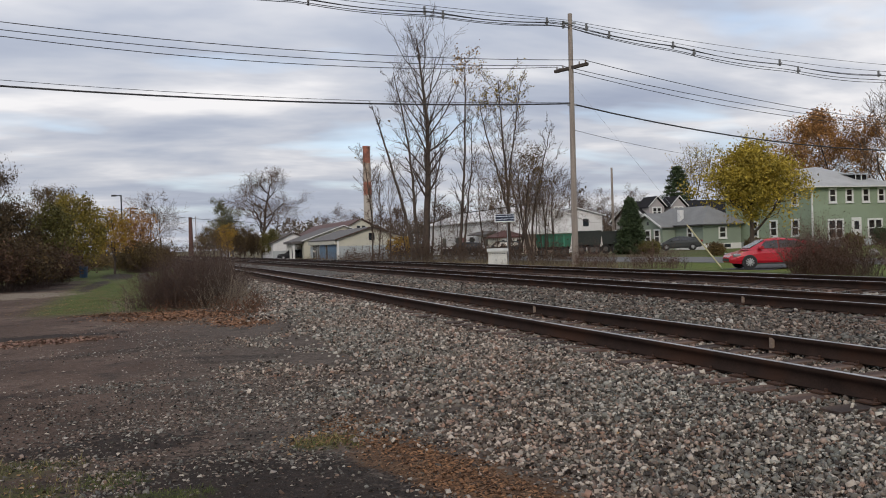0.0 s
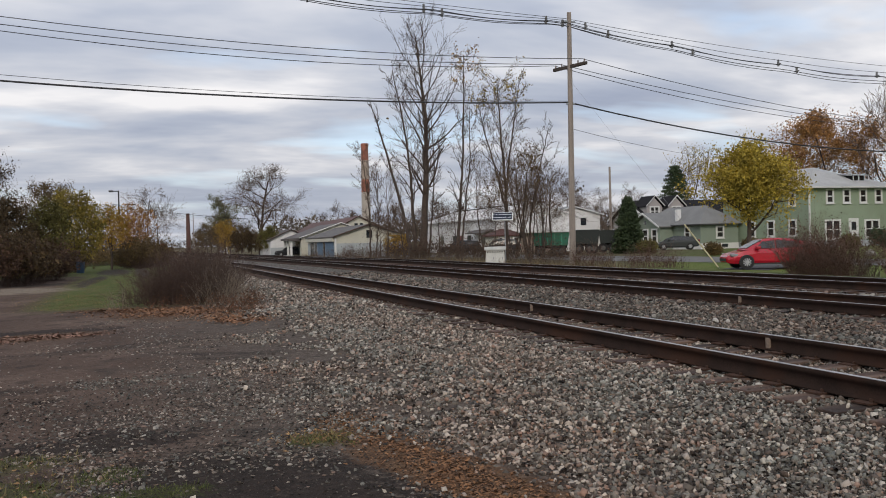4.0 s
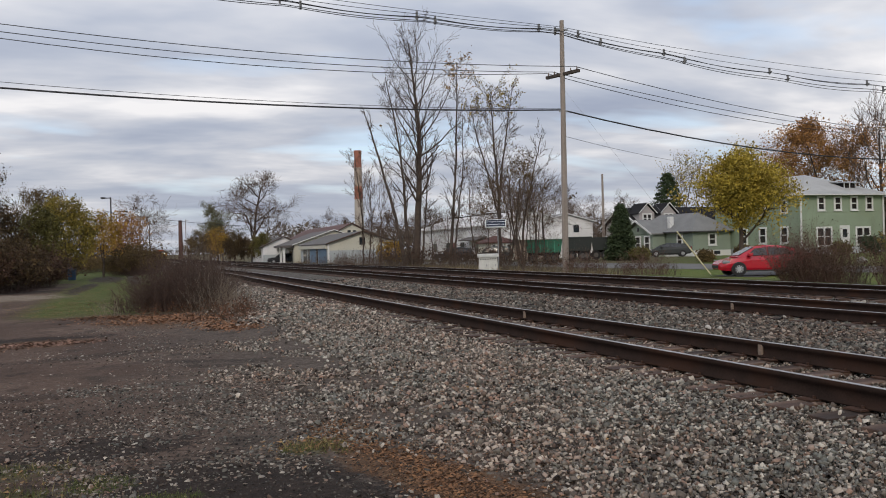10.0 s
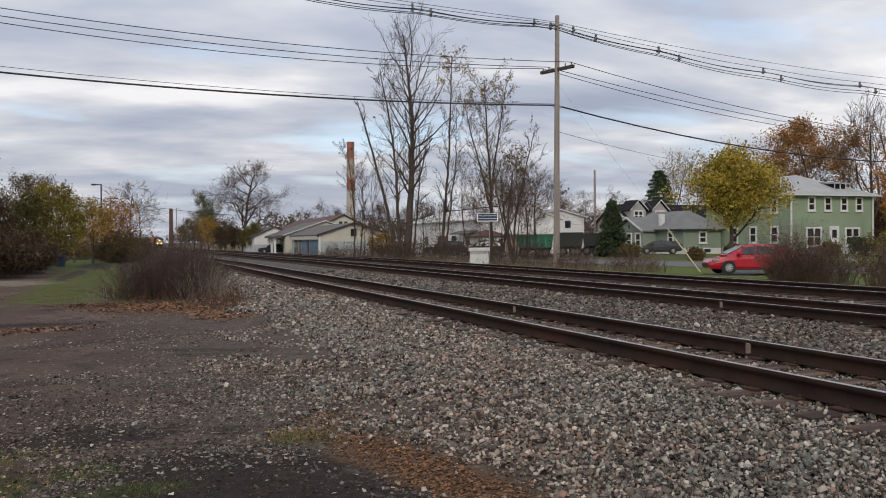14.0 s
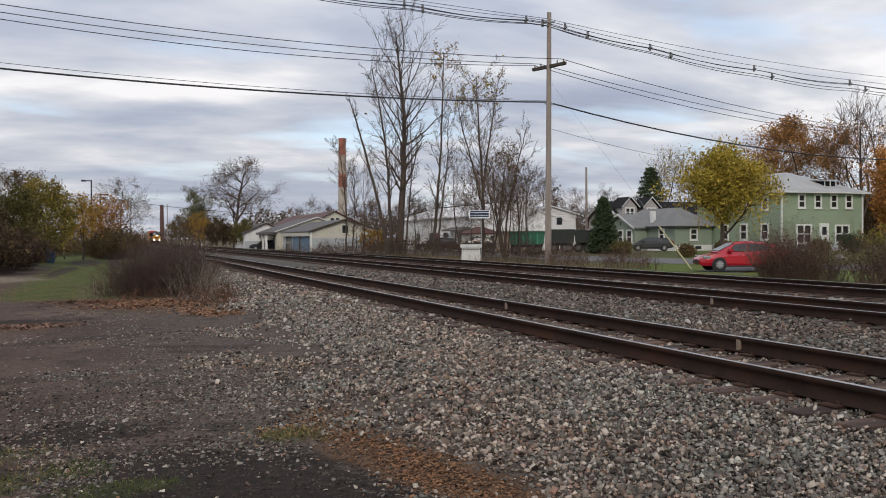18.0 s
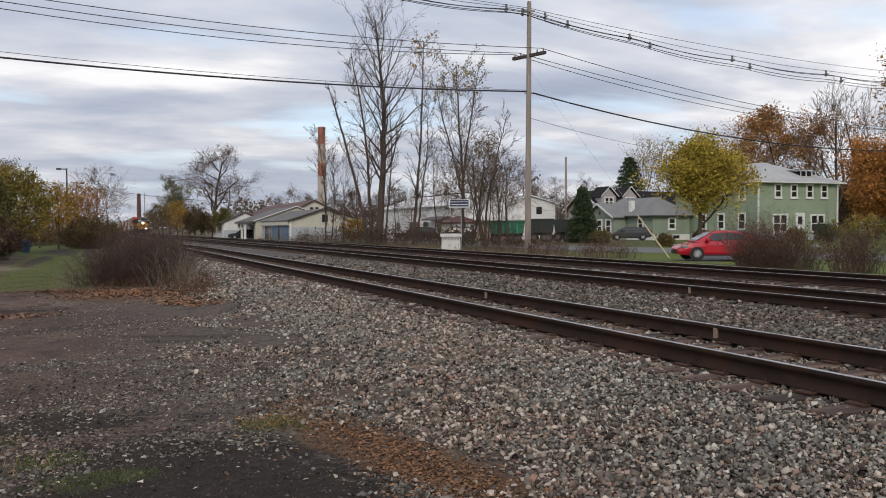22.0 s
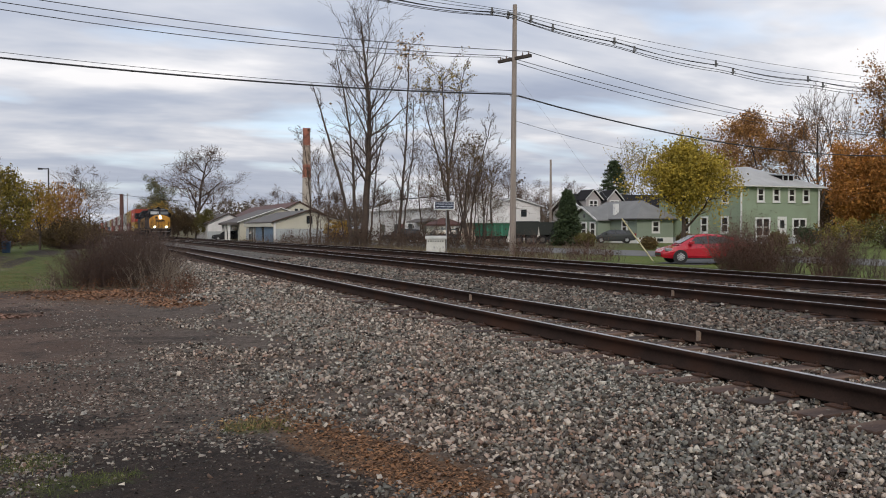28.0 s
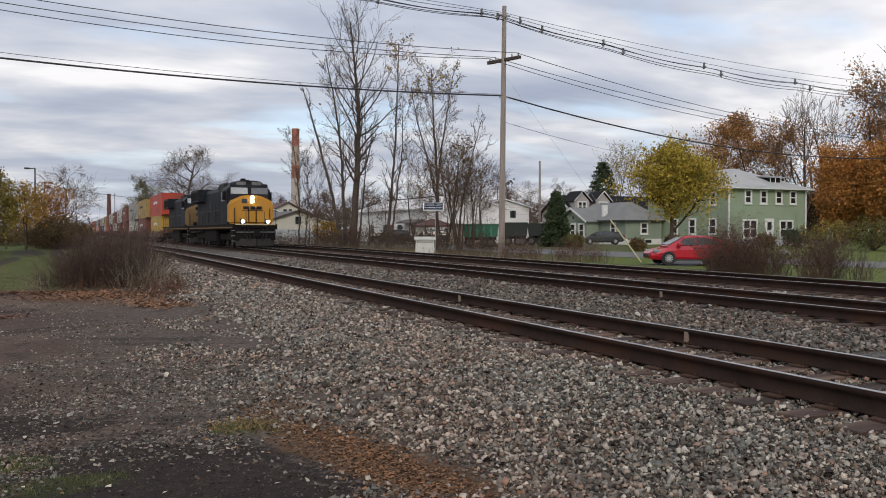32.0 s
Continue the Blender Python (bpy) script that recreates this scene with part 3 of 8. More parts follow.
def rail_outline():
    return [(-0.076, -0.185), (0.076, -0.185), (0.076, -0.172), (0.014, -0.152), (0.009, -0.06), (0.036, -0.044), (0.036, -0.008), (0.028, 0.0), (-0.028, 0.0),
            (-0.036, -0.008), (-0.036, -0.044), (-0.009, -0.06), (-0.014, -0.152), (-0.076, -0.172)]


def sweep(name, outline, u, lift, ys):
    o = np.array(outline)
    x = axis_x(ys)
    dx = np.gradient(x, ys)
    nx, ny = 1 / np.sqrt(1 + dx**2), -dx / np.sqrt(1 + dx**2)
    v = np.stack([(x + u)[:, None] + nx[:, None] * o[None, :, 0], ys[:, None] + ny[:, None] * o[None, :, 0],
                  (RAIL_TOP + lift + grade(ys))[:, None] + o[None, :, 1]], -1)
    k, n = len(o), len(ys)
    i = np.arange(k)
    q = np.stack([i, (i + 1) % k, (i + 1) % k + k, i + k], 1)
    f = (q[None] + (np.arange(n - 1) * k)[:, None, None]).reshape(-1, 4)
    return mesh_arrays(name, v.reshape(-1, 3), f)


def tie_mesh():
    bm = boxes((-1.3, 1.3, -0.115, 0.115, -0.17, 0.0), bevel=0.012)
    me = bpy.data.meshes.new("tie")
    bm.to_mesh(me)
    bm.free()
    me.materials.append(TIEWOOD)
    return me


RAIL_YS = np.concatenate([[-300, -100, -40, -12], spaced(-6, 60, 1.0), spaced(60, 240, 4), spaced(240, 700, 15), [760, 1000, 1500]])
PLATE = mat("rusty_tie_plate", (0.075, 0.036, 0.022), 0.85, 0.2, 0.4, 8, 60, 0.3)
TIE = tie_mesh()
plate_mesh = bpy.data.meshes.new("tie_plate")
_bm = boxes((-0.17, 0.17, -0.09, 0.09, 0.0, 0.016), (-0.10, -0.08, -0.06, -0.035, 0.016, 0.045), (0.08, 0.10, 0.03, 0.055, 0.016, 0.045))
_bm.to_mesh(plate_mesh)
_bm.free()
plate_mesh.materials.append(PLATE)


def railway_track(k, label):
    u, lift = TRACKS[k], LIFT[k]
    t = thing("railway_track", Matrix.Identity(4), label, "railway track", "tracks of the line", kind="structure")
    for side in (-GAUGE, GAUGE):
        rail = part("rail", sweep("rail", rail_outline(), u + side, lift, RAIL_YS), RUST, t)
        head = [(-0.026, 0.0005), (0.026, 0.0005), (0.026, 0.004), (-0.026, 0.004)]
        part("rail_head", sweep("rail_head", head, u + side, lift, RAIL_YS), RAILTOP, rail, "worn bright running surface")
    rng = random.Random(10 + k)
    near, step = (-2.0, 56.0), TIE_STEP
    top = RAIL_TOP + lift - 0.185 - 0.014
    y = near[0]
    while y < near[1]:
        x = float(axis_x(y)) + u + rng.uniform(-0.05, 0.05)
        jy = rng.uniform(-0.02, 0.02)
        part("tie", TIE, None, t, m=pose(x, y + jy, top + float(grade(y)) - rng.uniform(0, 0.012), rng.uniform(-0.6, 0.6), rng.uniform(-0.4, 0.4), 2.2 + rng.uniform(-1.2, 1.2)))
        if y < 30 and k < 2:
            for side in (-GAUGE, GAUGE):
                part("tie_plate", plate_mesh, None, t, m=pose(float(axis_x(y)) + u + side, y, top + float(grade(y)) + 0.001, 0, 0, 2))
        y += step
    yy = np.arange(near[1], 420, step)
    bx = np.array([[-1.3, -.11, -.1], [1.3, -.11, -.1], [1.3, .11, -.1], [-1.3, .11, -.1], [-1.3, -.11, 0], [1.3, -.11, 0], [1.3, .11, 0], [-1.3, .11, 0]])
    q = np.array([[4, 5, 6, 7], [0, 1, 5, 4], [1, 2, 6, 5], [2, 3, 7, 6], [3, 0, 4, 7]])
    v = bx[None] + np.stack([axis_x(yy) + u, yy, top + grade(yy)], -1)[:, None]
    f = (q[None] + (np.arange(len(yy)) * 8)[:, None, None]).reshape(-1, 4)
    tagged(part("far_ties", mesh_arrays("far_ties", v.reshape(-1, 3), f), TIEWOOD, t), kind="stuff")
    return t


for k_, lab_ in enumerate(("rusty siding track on weathered wooden ties nearest the lot", "rusty main track on weathered ties in grey stone", "rusty main track on weathered ties beside the verge")):
    railway_track(k_, lab_)

# ---- plants ----


def grow(rng, p, d, length, r, depth, segs, tips, spread=0.55, split=(2, 3), lift=0.12, wander=0.16, shrink=0.72, steps=3):
    """Grows a limb as short segments, then its side shoots."""
    p, d = np.array(p, float), np.array(d, float)
    for i in range(steps):
        d = d + rng.normal(0, wander, 3) + np.array([0, 0, lift])
        d /= np.linalg.norm(d)
        q = p + d * length / steps
        r2 = r * (0.86 if depth else 0.72)
        segs.append((*p, r, *q, r2))
        p, r = q, r2
        if depth and i:
            for _ in range(rng.integers(split[0], split[1] + 1)):
                axis = rng.normal(0, 1, 3)
                axis -= axis @ d * d
                axis /= np.linalg.norm(axis) + 1e-9
                a = rng.uniform(0.5, 1.2) * spread
                grow(rng, p - d * rng.uniform(0, length / steps) * 0.6, d * math.cos(a) + axis * math.sin(a), length * shrink * rng.uniform(0.7, 1.1), r * rng.uniform(0.5, 0.68),
                     depth - 1, segs, tips, spread, split, lift, wander, shrink, steps)
    tips.append((*p, depth))


def leaves_mesh(name, pts, size, rng, jitter=0.3, per=3):
    """Many small folded leaves round the given points."""
    P = np.repeat(np.asarray(pts, float), per, 0)
    n = len(P)
    P = P + rng.normal(0, jitter, (n, 3))
    a = rng.normal(0, 1, (n, 3))
    a /= np.linalg.norm(a, axis=1, keepdims=True)
    b = np.cross(a, rng.normal(0, 1, (n, 3)))
    b /= np.linalg.norm(b, axis=1, keepdims=True)
    c = np.cross(a, b)
    s = size * rng.lognormal(0, 0.3, (n, 1))
    tip, tail, l, r = P + a * s, P - a * s, P + b * s * 0.6 + c * s * 0.2, P - b * s * 0.6 + c * s * 0.2
    v = np.stack([tail, l, tip, r], 1).reshape(-1, 3)
    i = np.arange(n)[:, None] * 4
    f = np.concatenate([i + [[0, 1, 2]], i + [[0, 2, 3]]], 0)
    return mesh_arrays(name, v, f)


def leaf_mat(name, c, c2):
    return mat(name, c, 0.75, 0, 0.3, 0.35, 8, 0.0, color2=c2, island=0.45, spec=0.25)


L_MAPLE = leaf_mat("maple_yellow_green_leaves", (0.47, 0.345, 0.050), (0.22, 0.175, 0.030))
L_YELLOW = leaf_mat("yellow_green_leaves", (0.40, 0.30, 0.045), (0.20, 0.165, 0.03))
L_ORANGE = leaf_mat("orange_brown_leaves", (0.46, 0.21, 0.05), (0.28, 0.125, 0.036))
L_GREEN = leaf_mat("dull_green_leaves", (0.15, 0.13, 0.036), (0.075, 0.07, 0.022))
L_MIXED = leaf_mat("yellowing_green_leaves", (0.30, 0.22, 0.04), (0.12, 0.105, 0.026))
L_OLIVE = leaf_mat("olive_brown_leaves", (0.16, 0.108, 0.042), (0.075, 0.054, 0.026))
L_PALEOLIVE = leaf_mat("pale_olive_leaves", (0.17, 0.17, 0.085), (0.09, 0.092, 0.05))
L_GOLD = leaf_mat("golden_leaves", (0.42, 0.27, 0.035), (0.24, 0.13, 0.025))
L_RUST = leaf_mat("rusty_brown_leaves", (0.40, 0.20, 0.062), (0.22, 0.11, 0.040))
L_UMBER = leaf_mat("umber_brown_leaves", (0.105, 0.068, 0.030), (0.045, 0.032, 0.017))
L_CONIFER = leaf_mat("dark_conifer_needles", (0.066, 0.092, 0.042), (0.030, 0.047, 0.023))
L_RUSSET = leaf_mat("russet_twig_leaves", (0.10, 0.055, 0.035), (0.045, 0.028, 0.02))

TREES = {}


def tree(kind, x, y, height, label, rz=0.0, seed=1, name="tree", dz=0.0, **kw):
    """One tree: trunk with its limbs, and a crown. Repeats of a kind share their meshes."""
    spec = dict(stems=1, depth=3, spread=0.55, trunk=0.014, leaf=None, leaf_n=0, leaf_size=0.09, leaf_keep=1.0, jitter=0.25, split=(2, 3), lift=0.12, fork=0.28, wander=0.16, lean=0.10, shrink=0.72, limb=0.5, reach=1.0, thin=0.0011, steps=9, taper=0.87, wob=0.05, fill=0, shape=(0.33, 0.25, 1.0), rag=1.0)
    spec.update(KINDS[kind])
    spec.update(kw)
    key = (kind, seed, tuple(sorted((k, str(v)) for k, v in kw.items())))
    if key not in TREES:
        rng = np.random.default_rng(seed * 77 + 5)
        segs, tips = [], []
        for s in range(spec["stems"]):
            a = rng.uniform(0, 6.28)
            off = (0.02 if spec["stems"] > 1 else 0) * np.array([math.cos(a), math.sin(a), 0])
            d = np.array([math.cos(a) * spec["lean"], math.sin(a) * spec["lean"], 1.0])
            h = rng.uniform(0.62, 1.0) if s else 1.0
            p, r = off.copy(), spec["trunk"] * (1.0 if not s else rng.uniform(0.4, 0.75))
            d = d / np.linalg.norm(d)
            steps = spec["steps"]
            for i in range(steps):
                d = d + rng.normal(0, spec["wob"], 3) + np.array([0, 0, 0.06])
                d /= np.linalg.norm(d)
                q = p + d * h * 0.86 / steps
                r2 = r * spec["taper"]
                segs.append((*p, r, *q, r2))
                p, r = q, r2
                if (i + 1) / steps >= spec["fork"]:
                    for _ in range(rng.integers(spec["split"][0], spec["split"][1] + 1)):
                        b = rng.uniform(0, 6.28)
                        t = spec["spread"] * rng.uniform(0.7, 1.3)
                        dd = np.array([math.cos(b) * math.sin(t), math.sin(b) * math.sin(t), math.cos(t)])
                        left = 1 - (i + 1) / steps
                        grow(rng, p, dd, h * spec["reach"] * (0.14 + 0.30 * left) * rng.uniform(0.8, 1.15), r * spec["limb"], spec["depth"] - 1, segs, tips, spec["spread"], spec["split"], spec["lift"], spec["wander"], spec["shrink"])
        S = np.array(segs)
        k = 1.0 / max(S[:, 2].max(), S[:, 6].max())
        S[:, 3], S[:, 7] = np.maximum(S[:, 3], spec["thin"]), np.maximum(S[:, 7], spec["thin"] * 0.8)
        S *= k
        thick = S[:, 3] > 0.004
        TT = np.array(tips)[:, :3] * k
        TREES[key] = (tubes("trunk", S[thick], 7), tubes("branch_spray", S[~thick], 3) if (~thick).any() else None, TT)
        leafm = None
        if spec["leaf_n"]:
            keep = (rng.random(len(TT)) < spec["leaf_keep"])
            pts = TT[keep] if keep.any() else TT[-3:]
            if spec["fill"]:
                # clumps of leaves that make an uneven, gappy crown
                rx, za, zb = spec["shape"]
                q = rng.normal(0, 1, (spec["fill"], 3))
                q = q / np.linalg.norm(q, axis=1, keepdims=True) * rng.uniform(0.45, 1.0, (spec["fill"], 1)) ** 0.6
                lump = 0.82 + spec["rag"] * (0.22 * np.sin(q[:, 0] * 5 + seed) * np.sin(q[:, 1] * 4 + 2) + 0.12 * np.sin(q[:, 2] * 7 + q[:, 0] * 6)) + 0.06 * (spec["rag"] - 1) * rng.normal(0, 1, len(q))
                q = q * lump[:, None] * [rx, rx, (zb - za) / 2] + [0, 0, (za + zb) / 2]
                pts = np.concatenate([pts, q])
            leafm = leaves_mesh("crown", pts, spec["leaf_size"], rng, spec["jitter"], spec["leaf_n"])
        TREES[key] += (leafm,)
    tr, tw, TT, lf = TREES[key]
    m = ground_pose(x, y, rz, -0.05 + dz) @ Matrix.Scale(height, 4)
    t = thing(name, m, label, "tree" if name != "shrub" else "shrub")
    part("trunk", tr, BARK, t)
    if tw:
        tagged(part("branch_spray", tw, TWIG, t), kind="stuff")
    if lf:
        tagged(part("crown", lf, spec["leaf"], t), kind="stuff")
    return t


KINDS = {
    "bare": dict(depth=4, stems=1, spread=0.5, split=(1, 2), fork=0.2, trunk=0.013, limb=0.42, lift=0.1),
    "broad": dict(depth=4, stems=1, spread=0.85, split=(2, 2), fork=0.26, lift=0.05, limb=0.45),
    "leafy": dict(depth=3, stems=1, spread=0.75, split=(1, 2), fork=0.2, leaf_n=22, leaf_size=0.012, jitter=0.035, trunk=0.02, fill=320, shape=(0.36, 0.1, 1.0)),
    "thin_leaf": dict(depth=4, stems=1, spread=0.6, split=(1, 2), fork=0.2, leaf_n=8, leaf_size=0.0062, jitter=0.022, trunk=0.014, limb=0.42),
}


def brush(name, x, y, w, d, h, n, label, seed, rz=0.0, leaf=None, leaf_n=0, material=None, size=0.03, curve=0.18, profile=1.0, low=0.45, stout=1.0):
    """A thicket of upright twiggy stems."""
    rng = np.random.default_rng(seed)
    segs, tips = [], []
    for _ in range(n):
        a, rr = rng.uniform(0, 6.28), math.sqrt(rng.random())
        px, py = math.cos(a) * rr * w / 2, math.sin(a) * rr * d / 2
        hh = h * rng.uniform(low, 1.0) * (1 - 0.35 * profile * rr * rr)
        dirn = np.array([math.cos(a) * rr * 0.25, math.sin(a) * rr * 0.25, 1.0]) + rng.normal(0, curve, 3)
        p, r = np.array([px, py, -0.05]), (0.004 + 0.004 * rng.random()) * stout
        for i in range(5):
            dirn = dirn + rng.normal(0, 0.19, 3) * np.array([1, 1, 0.5])
            dirn /= np.linalg.norm(dirn)
            q = p + dirn * hh / 5
            segs.append((*p, r, *q, r * 0.85))
            p, r = q, r * 0.85
            if i > 0:
                for _ in range(2):
                    e = dirn + rng.normal(0, 0.55, 3)
                    e /= np.linalg.norm(e)
                    q2 = p + e * hh * rng.uniform(0.1, 0.3)
                    segs.append((*p, r * 0.6, *q2, r * 0.35))
                    tips.append(q2)
        tips.append(p)
    t = thing(name, ground_pose(x, y, rz), label, "shrub")
    tagged(part("stem_mass", tubes("stem_mass", segs, 3), material or TWIG, t), kind="stuff")
    if leaf_n:
        tagged(part("foliage", leaves_mesh("foliage", tips, size, rng, 0.06, leaf_n), leaf, t), kind="stuff")
    return t


BRUSHWOOD = mat("dark_reddish_twigs", (0.084, 0.052, 0.041), 0.95, 0, 0.3, 2, 20, 0.0)
VERGEWOOD = mat("reddish_verge_twigs", (0.15, 0.088, 0.066), 0.95, 0, 0.3, 2, 20, 0.0)
GREYTWIG = mat("grey_brown_twigs", (0.105, 0.074, 0.057), 0.95, 0, 0.3, 2, 20, 0.0)
RUSSETWEED = leaf_mat("russet_weed_leaves", (0.17, 0.080, 0.045), (0.08, 0.042, 0.026))
DRYWEED = mat("dry_weed_stems", (0.11, 0.08, 0.055), 0.95, 0, 0.3, 2, 20, 0.0)
PALEWEED = mat("pale_dry_stalks", (0.25, 0.20, 0.15), 0.9, 0, 0.3, 2, 20, 0.0)

# the thicket beside the siding
for i_, (bx_, by_, bw_, bd_, bh_, bn_) in enumerate(((-0.75, 24.8, 0.9, 1.2, 1.1, 90), (-0.1, 24.4, 1.1, 1.4, 1.55, 190), (0.5, 24.2, 1.2, 1.6, 2.0, 260), (1.25, 24.4, 1.1, 1.8, 2.15, 270), (0.3, 26.0, 1.4, 2.0, 2.05, 220), (1.55, 26.8, 1.1, 3.0, 2.1, 230),
                                                    (0.7, 29.0, 1.6, 2.4, 2.0, 180), (1.5, 31.0, 1.6, 4.0, 2.0, 220), (1.3, 43.0, 1.8, 6.0, 1.5, 200), (1.3, 52.0, 1.8, 8.0, 1.45, 200), (1.6, 36.5, 1.8, 6.0, 1.85, 210))):
    brush("thicket", bx_, by_, bw_, bd_, bh_, bn_, "dense leafless reddish-brown thicket beside the track", 40 + i_, leaf=L_RUSSET, leaf_n=1, material=BRUSHWOOD if i_ % 3 else GREYTWIG, size=0.014, curve=0.30, low=0.25, stout=1.35)
for px_, py_, ph_ in ((1.9, 22.6, 1.0), (1.7, 23.2, 1.3), (2.3, 23.8, 0.9), (-1.3, 23.2, 0.7), (1.45, 23.3, 1.5), (0.9, 23.2, 1.1)):
    brush("weed_clump", px_, py_, 0.6, 0.6, ph_, 16, "pale dry weed stalks beside the thicket", int(py_ * 10), material=PALEWEED, curve=0.12, stout=1.2)
for px_, py_, pw_, ph_ in ((1.75, 20.0, 1.0, 0.42), (1.5, 21.6, 1.2, 0.5), (2.1, 21.8, 0.8, 0.6), (0.2, 23.2, 1.4, 0.35)):
    brush("weed_clump", px_, py_, pw_, 0.9, ph_, 55, "low russet weeds at the foot of the thicket", int(px_ * 30 + 200), leaf=RUSSETWEED, leaf_n=1, material=DRYWEED, size=0.02, curve=0.35, low=0.2)
# across the line: weeds before the houses
for i_, (be_, d_, w_, h_, n_, lf_) in enumerate(((43.6, 33.8, 1.5, 2.5, 300, 1), (44.9, 33.4, 1.6, 2.3, 300, 1), (46.1, 33.0, 1.3, 2.0, 190, 1), (47.2, 32.0, 0.8, 1.3, 50, 0), (49.2, 31.5, 1.2, 2.3, 200, 1), (50.3, 31.8, 0.8, 2.0, 120, 0), (51.8, 31.5, 1.0, 1.4, 70, 0),
                                                 (33.8, 42.0, 2.4, 1.6, 170, 1), (31.6, 43.0, 2.2, 1.0, 90, 0), (29.7, 43.0, 2.2, 1.6, 150, 1), (35.3, 43.0, 1.6, 0.9, 60, 0), (26.3, 47.0, 2.4, 1.1, 90, 0), (24.4, 50.0, 2.4, 1.1, 90, 0),
                                                 (20.7, 58.0, 3.6, 1.4, 110, 0), (19.3, 62.0, 3.6, 1.5, 110, 0), (16.2, 66.0, 4.0, 1.6, 120, 0), (14.5, 74.0, 4.0, 1.6, 120, 1), (12.3, 84.0, 3.0, 1.6, 120, 1), (10.9, 96.0, 6.0, 1.5, 120, 1))):
    bx_, by_ = polar(be_, d_)
    brush("weed_clump", bx_, by_, w_, w_ * 0.8, h_, n_, "leafless brown weeds and saplings on the verge", 80 + i_, leaf=L_RUSSET, leaf_n=lf_, material=VERGEWOOD if lf_ else GREYTWIG, size=0.024, low=0.3, stout=1.2)

# tall bare poplars by the line
def poplar(bearing, d, stems, label, seed, leaf=None, leaf_from=99.0, leaf_share=0.0, shed=0.0):
    """A tree of one or more tall stems with long ascending branches. stems: (points across and up, base radius, first branch, count, reach)."""
    rng = np.random.default_rng(seed)
    segs, stem_of, leaves, few, bole = [], [], [], [], set()
    side = np.array([math.cos(radians(bearing)), -math.sin(radians(bearing)), 0.0])
    deep = np.array([math.sin(radians(bearing)), math.cos(radians(bearing)), 0.0])

    def shoot(p, dirn, length, r, depth):
        n = 4 if depth else 3
        for i in range(n):
            dirn = dirn + rng.normal(0, 0.10, 3) + np.array([0, 0, 0.10 if depth > 1 else 0.06])
            dirn = dirn / np.linalg.norm(dirn)
            q = p + dirn * length / n
            r2 = max(r * 0.80, 0.010)
            segs.append((*p, r, *q, r2))
            p, r = q, r2
            if depth:
                for _ in range(2 if rng.random() < 0.5 else 1):
                    off = rng.normal(0, 1, 3)
                    off -= off @ dirn * dirn
                    off /= np.linalg.norm(off) + 1e-9
                    a = rng.uniform(0.45, 0.85)
                    shoot(p - dirn * length / n * rng.random(), dirn * math.cos(a) + off * math.sin(a), length * rng.uniform(0.28, 0.50), max(r * 0.55, 0.011), depth - 1)
        if p[2] > leaf_from and rng.random() < leaf_share:
            leaves.append(p)
        elif rng.random() < shed:
            few.append(p)

    for k_stem, (pts, r0, start, count, reach) in enumerate(stems):
        P = np.array(pts, float)
        k = np.linspace(0, 1, len(P))
        fine = np.linspace(0, 1, 26)
        a, z = np.interp(fine, k, P[:, 0]), np.interp(fine, k, P[:, 1])
        for _ in range(3):
            a[1:-1] = (a[:-2] + a[1:-1] * 2 + a[2:]) / 4
        dp = np.cumsum(rng.normal(0, 0.06, 26))
        line = side * (a + rng.normal(0, 0.025, 26))[:, None] + deep * dp[:, None] + np.array([0, 0, 1.0]) * z[:, None]
        rad = r0 * (1 - 0.90 * fine ** 0.85) + 0.014
        for i in range(25):
            bole.add(len(segs))
            segs.append((*line[i], rad[i], *line[i + 1], rad[i + 1]))
        turn = rng.uniform(0, 6.28)
        for b in range(count):
            f = start + (0.985 - start) * (b + rng.uniform(0, 0.8)) / count
            i = min(int(f * 25), 24)
            p = line[i] + (line[i + 1] - line[i]) * (f * 25 - i)
            up = line[i + 1] - line[i]
            up = up / np.linalg.norm(up)
            turn += 2.4 + rng.normal(0, 0.3)
            out = side * math.cos(turn) + deep * math.sin(turn)
            tilt = rng.uniform(0.50, 0.85)
            span_ = reach * (0.35 + 0.75 * math.sin(math.pi * min(1.0, (1 - f) / (1 - start) * 0.75 + 0.12))) * rng.uniform(0.65, 1.2)
            shoot(p, up * math.cos(tilt) + out * math.sin(tilt), span_, max(rad[i] * 0.42, 0.016), 2)
        stem_of += [k_stem] * (len(segs) - len(stem_of))
    S, stem_of = np.array(segs), np.array(stem_of)
    x, y = polar(bearing, d)
    t = thing("tree", ground_pose(x, y, 0, -0.05), label, "tree")
    thick = S[:, 3] > 0.03
    stem_line = np.array([i in bole for i in range(len(S))])
    for k in range(len(stems)):
        trunk = part("trunk", tubes("trunk", S[(stem_of == k) & stem_line], 7), BARK, t)
        limbs = (stem_of == k) & thick & ~stem_line
        if limbs.any():
            tagged(part("limb_spray", tubes("limb_spray", S[limbs], 5), BARK, trunk), kind="stuff")
    tagged(part("branch_spray", tubes("branch_spray", S[~thick & ~stem_line], 3), POPLARTWIG, t), kind="stuff")
    if leaves or few:
        sets = ([(leaves, 5, 0.15)] if leaves else []) + ([(few, 1, 0.05)] if few else [])
        me = [leaves_mesh("crown", p_, 0.07, rng, j_, n_) for p_, n_, j_ in sets]
        for m_ in me:
            tagged(part("crown", m_, leaf or L_OLIVE, t), kind="stuff")
    return t


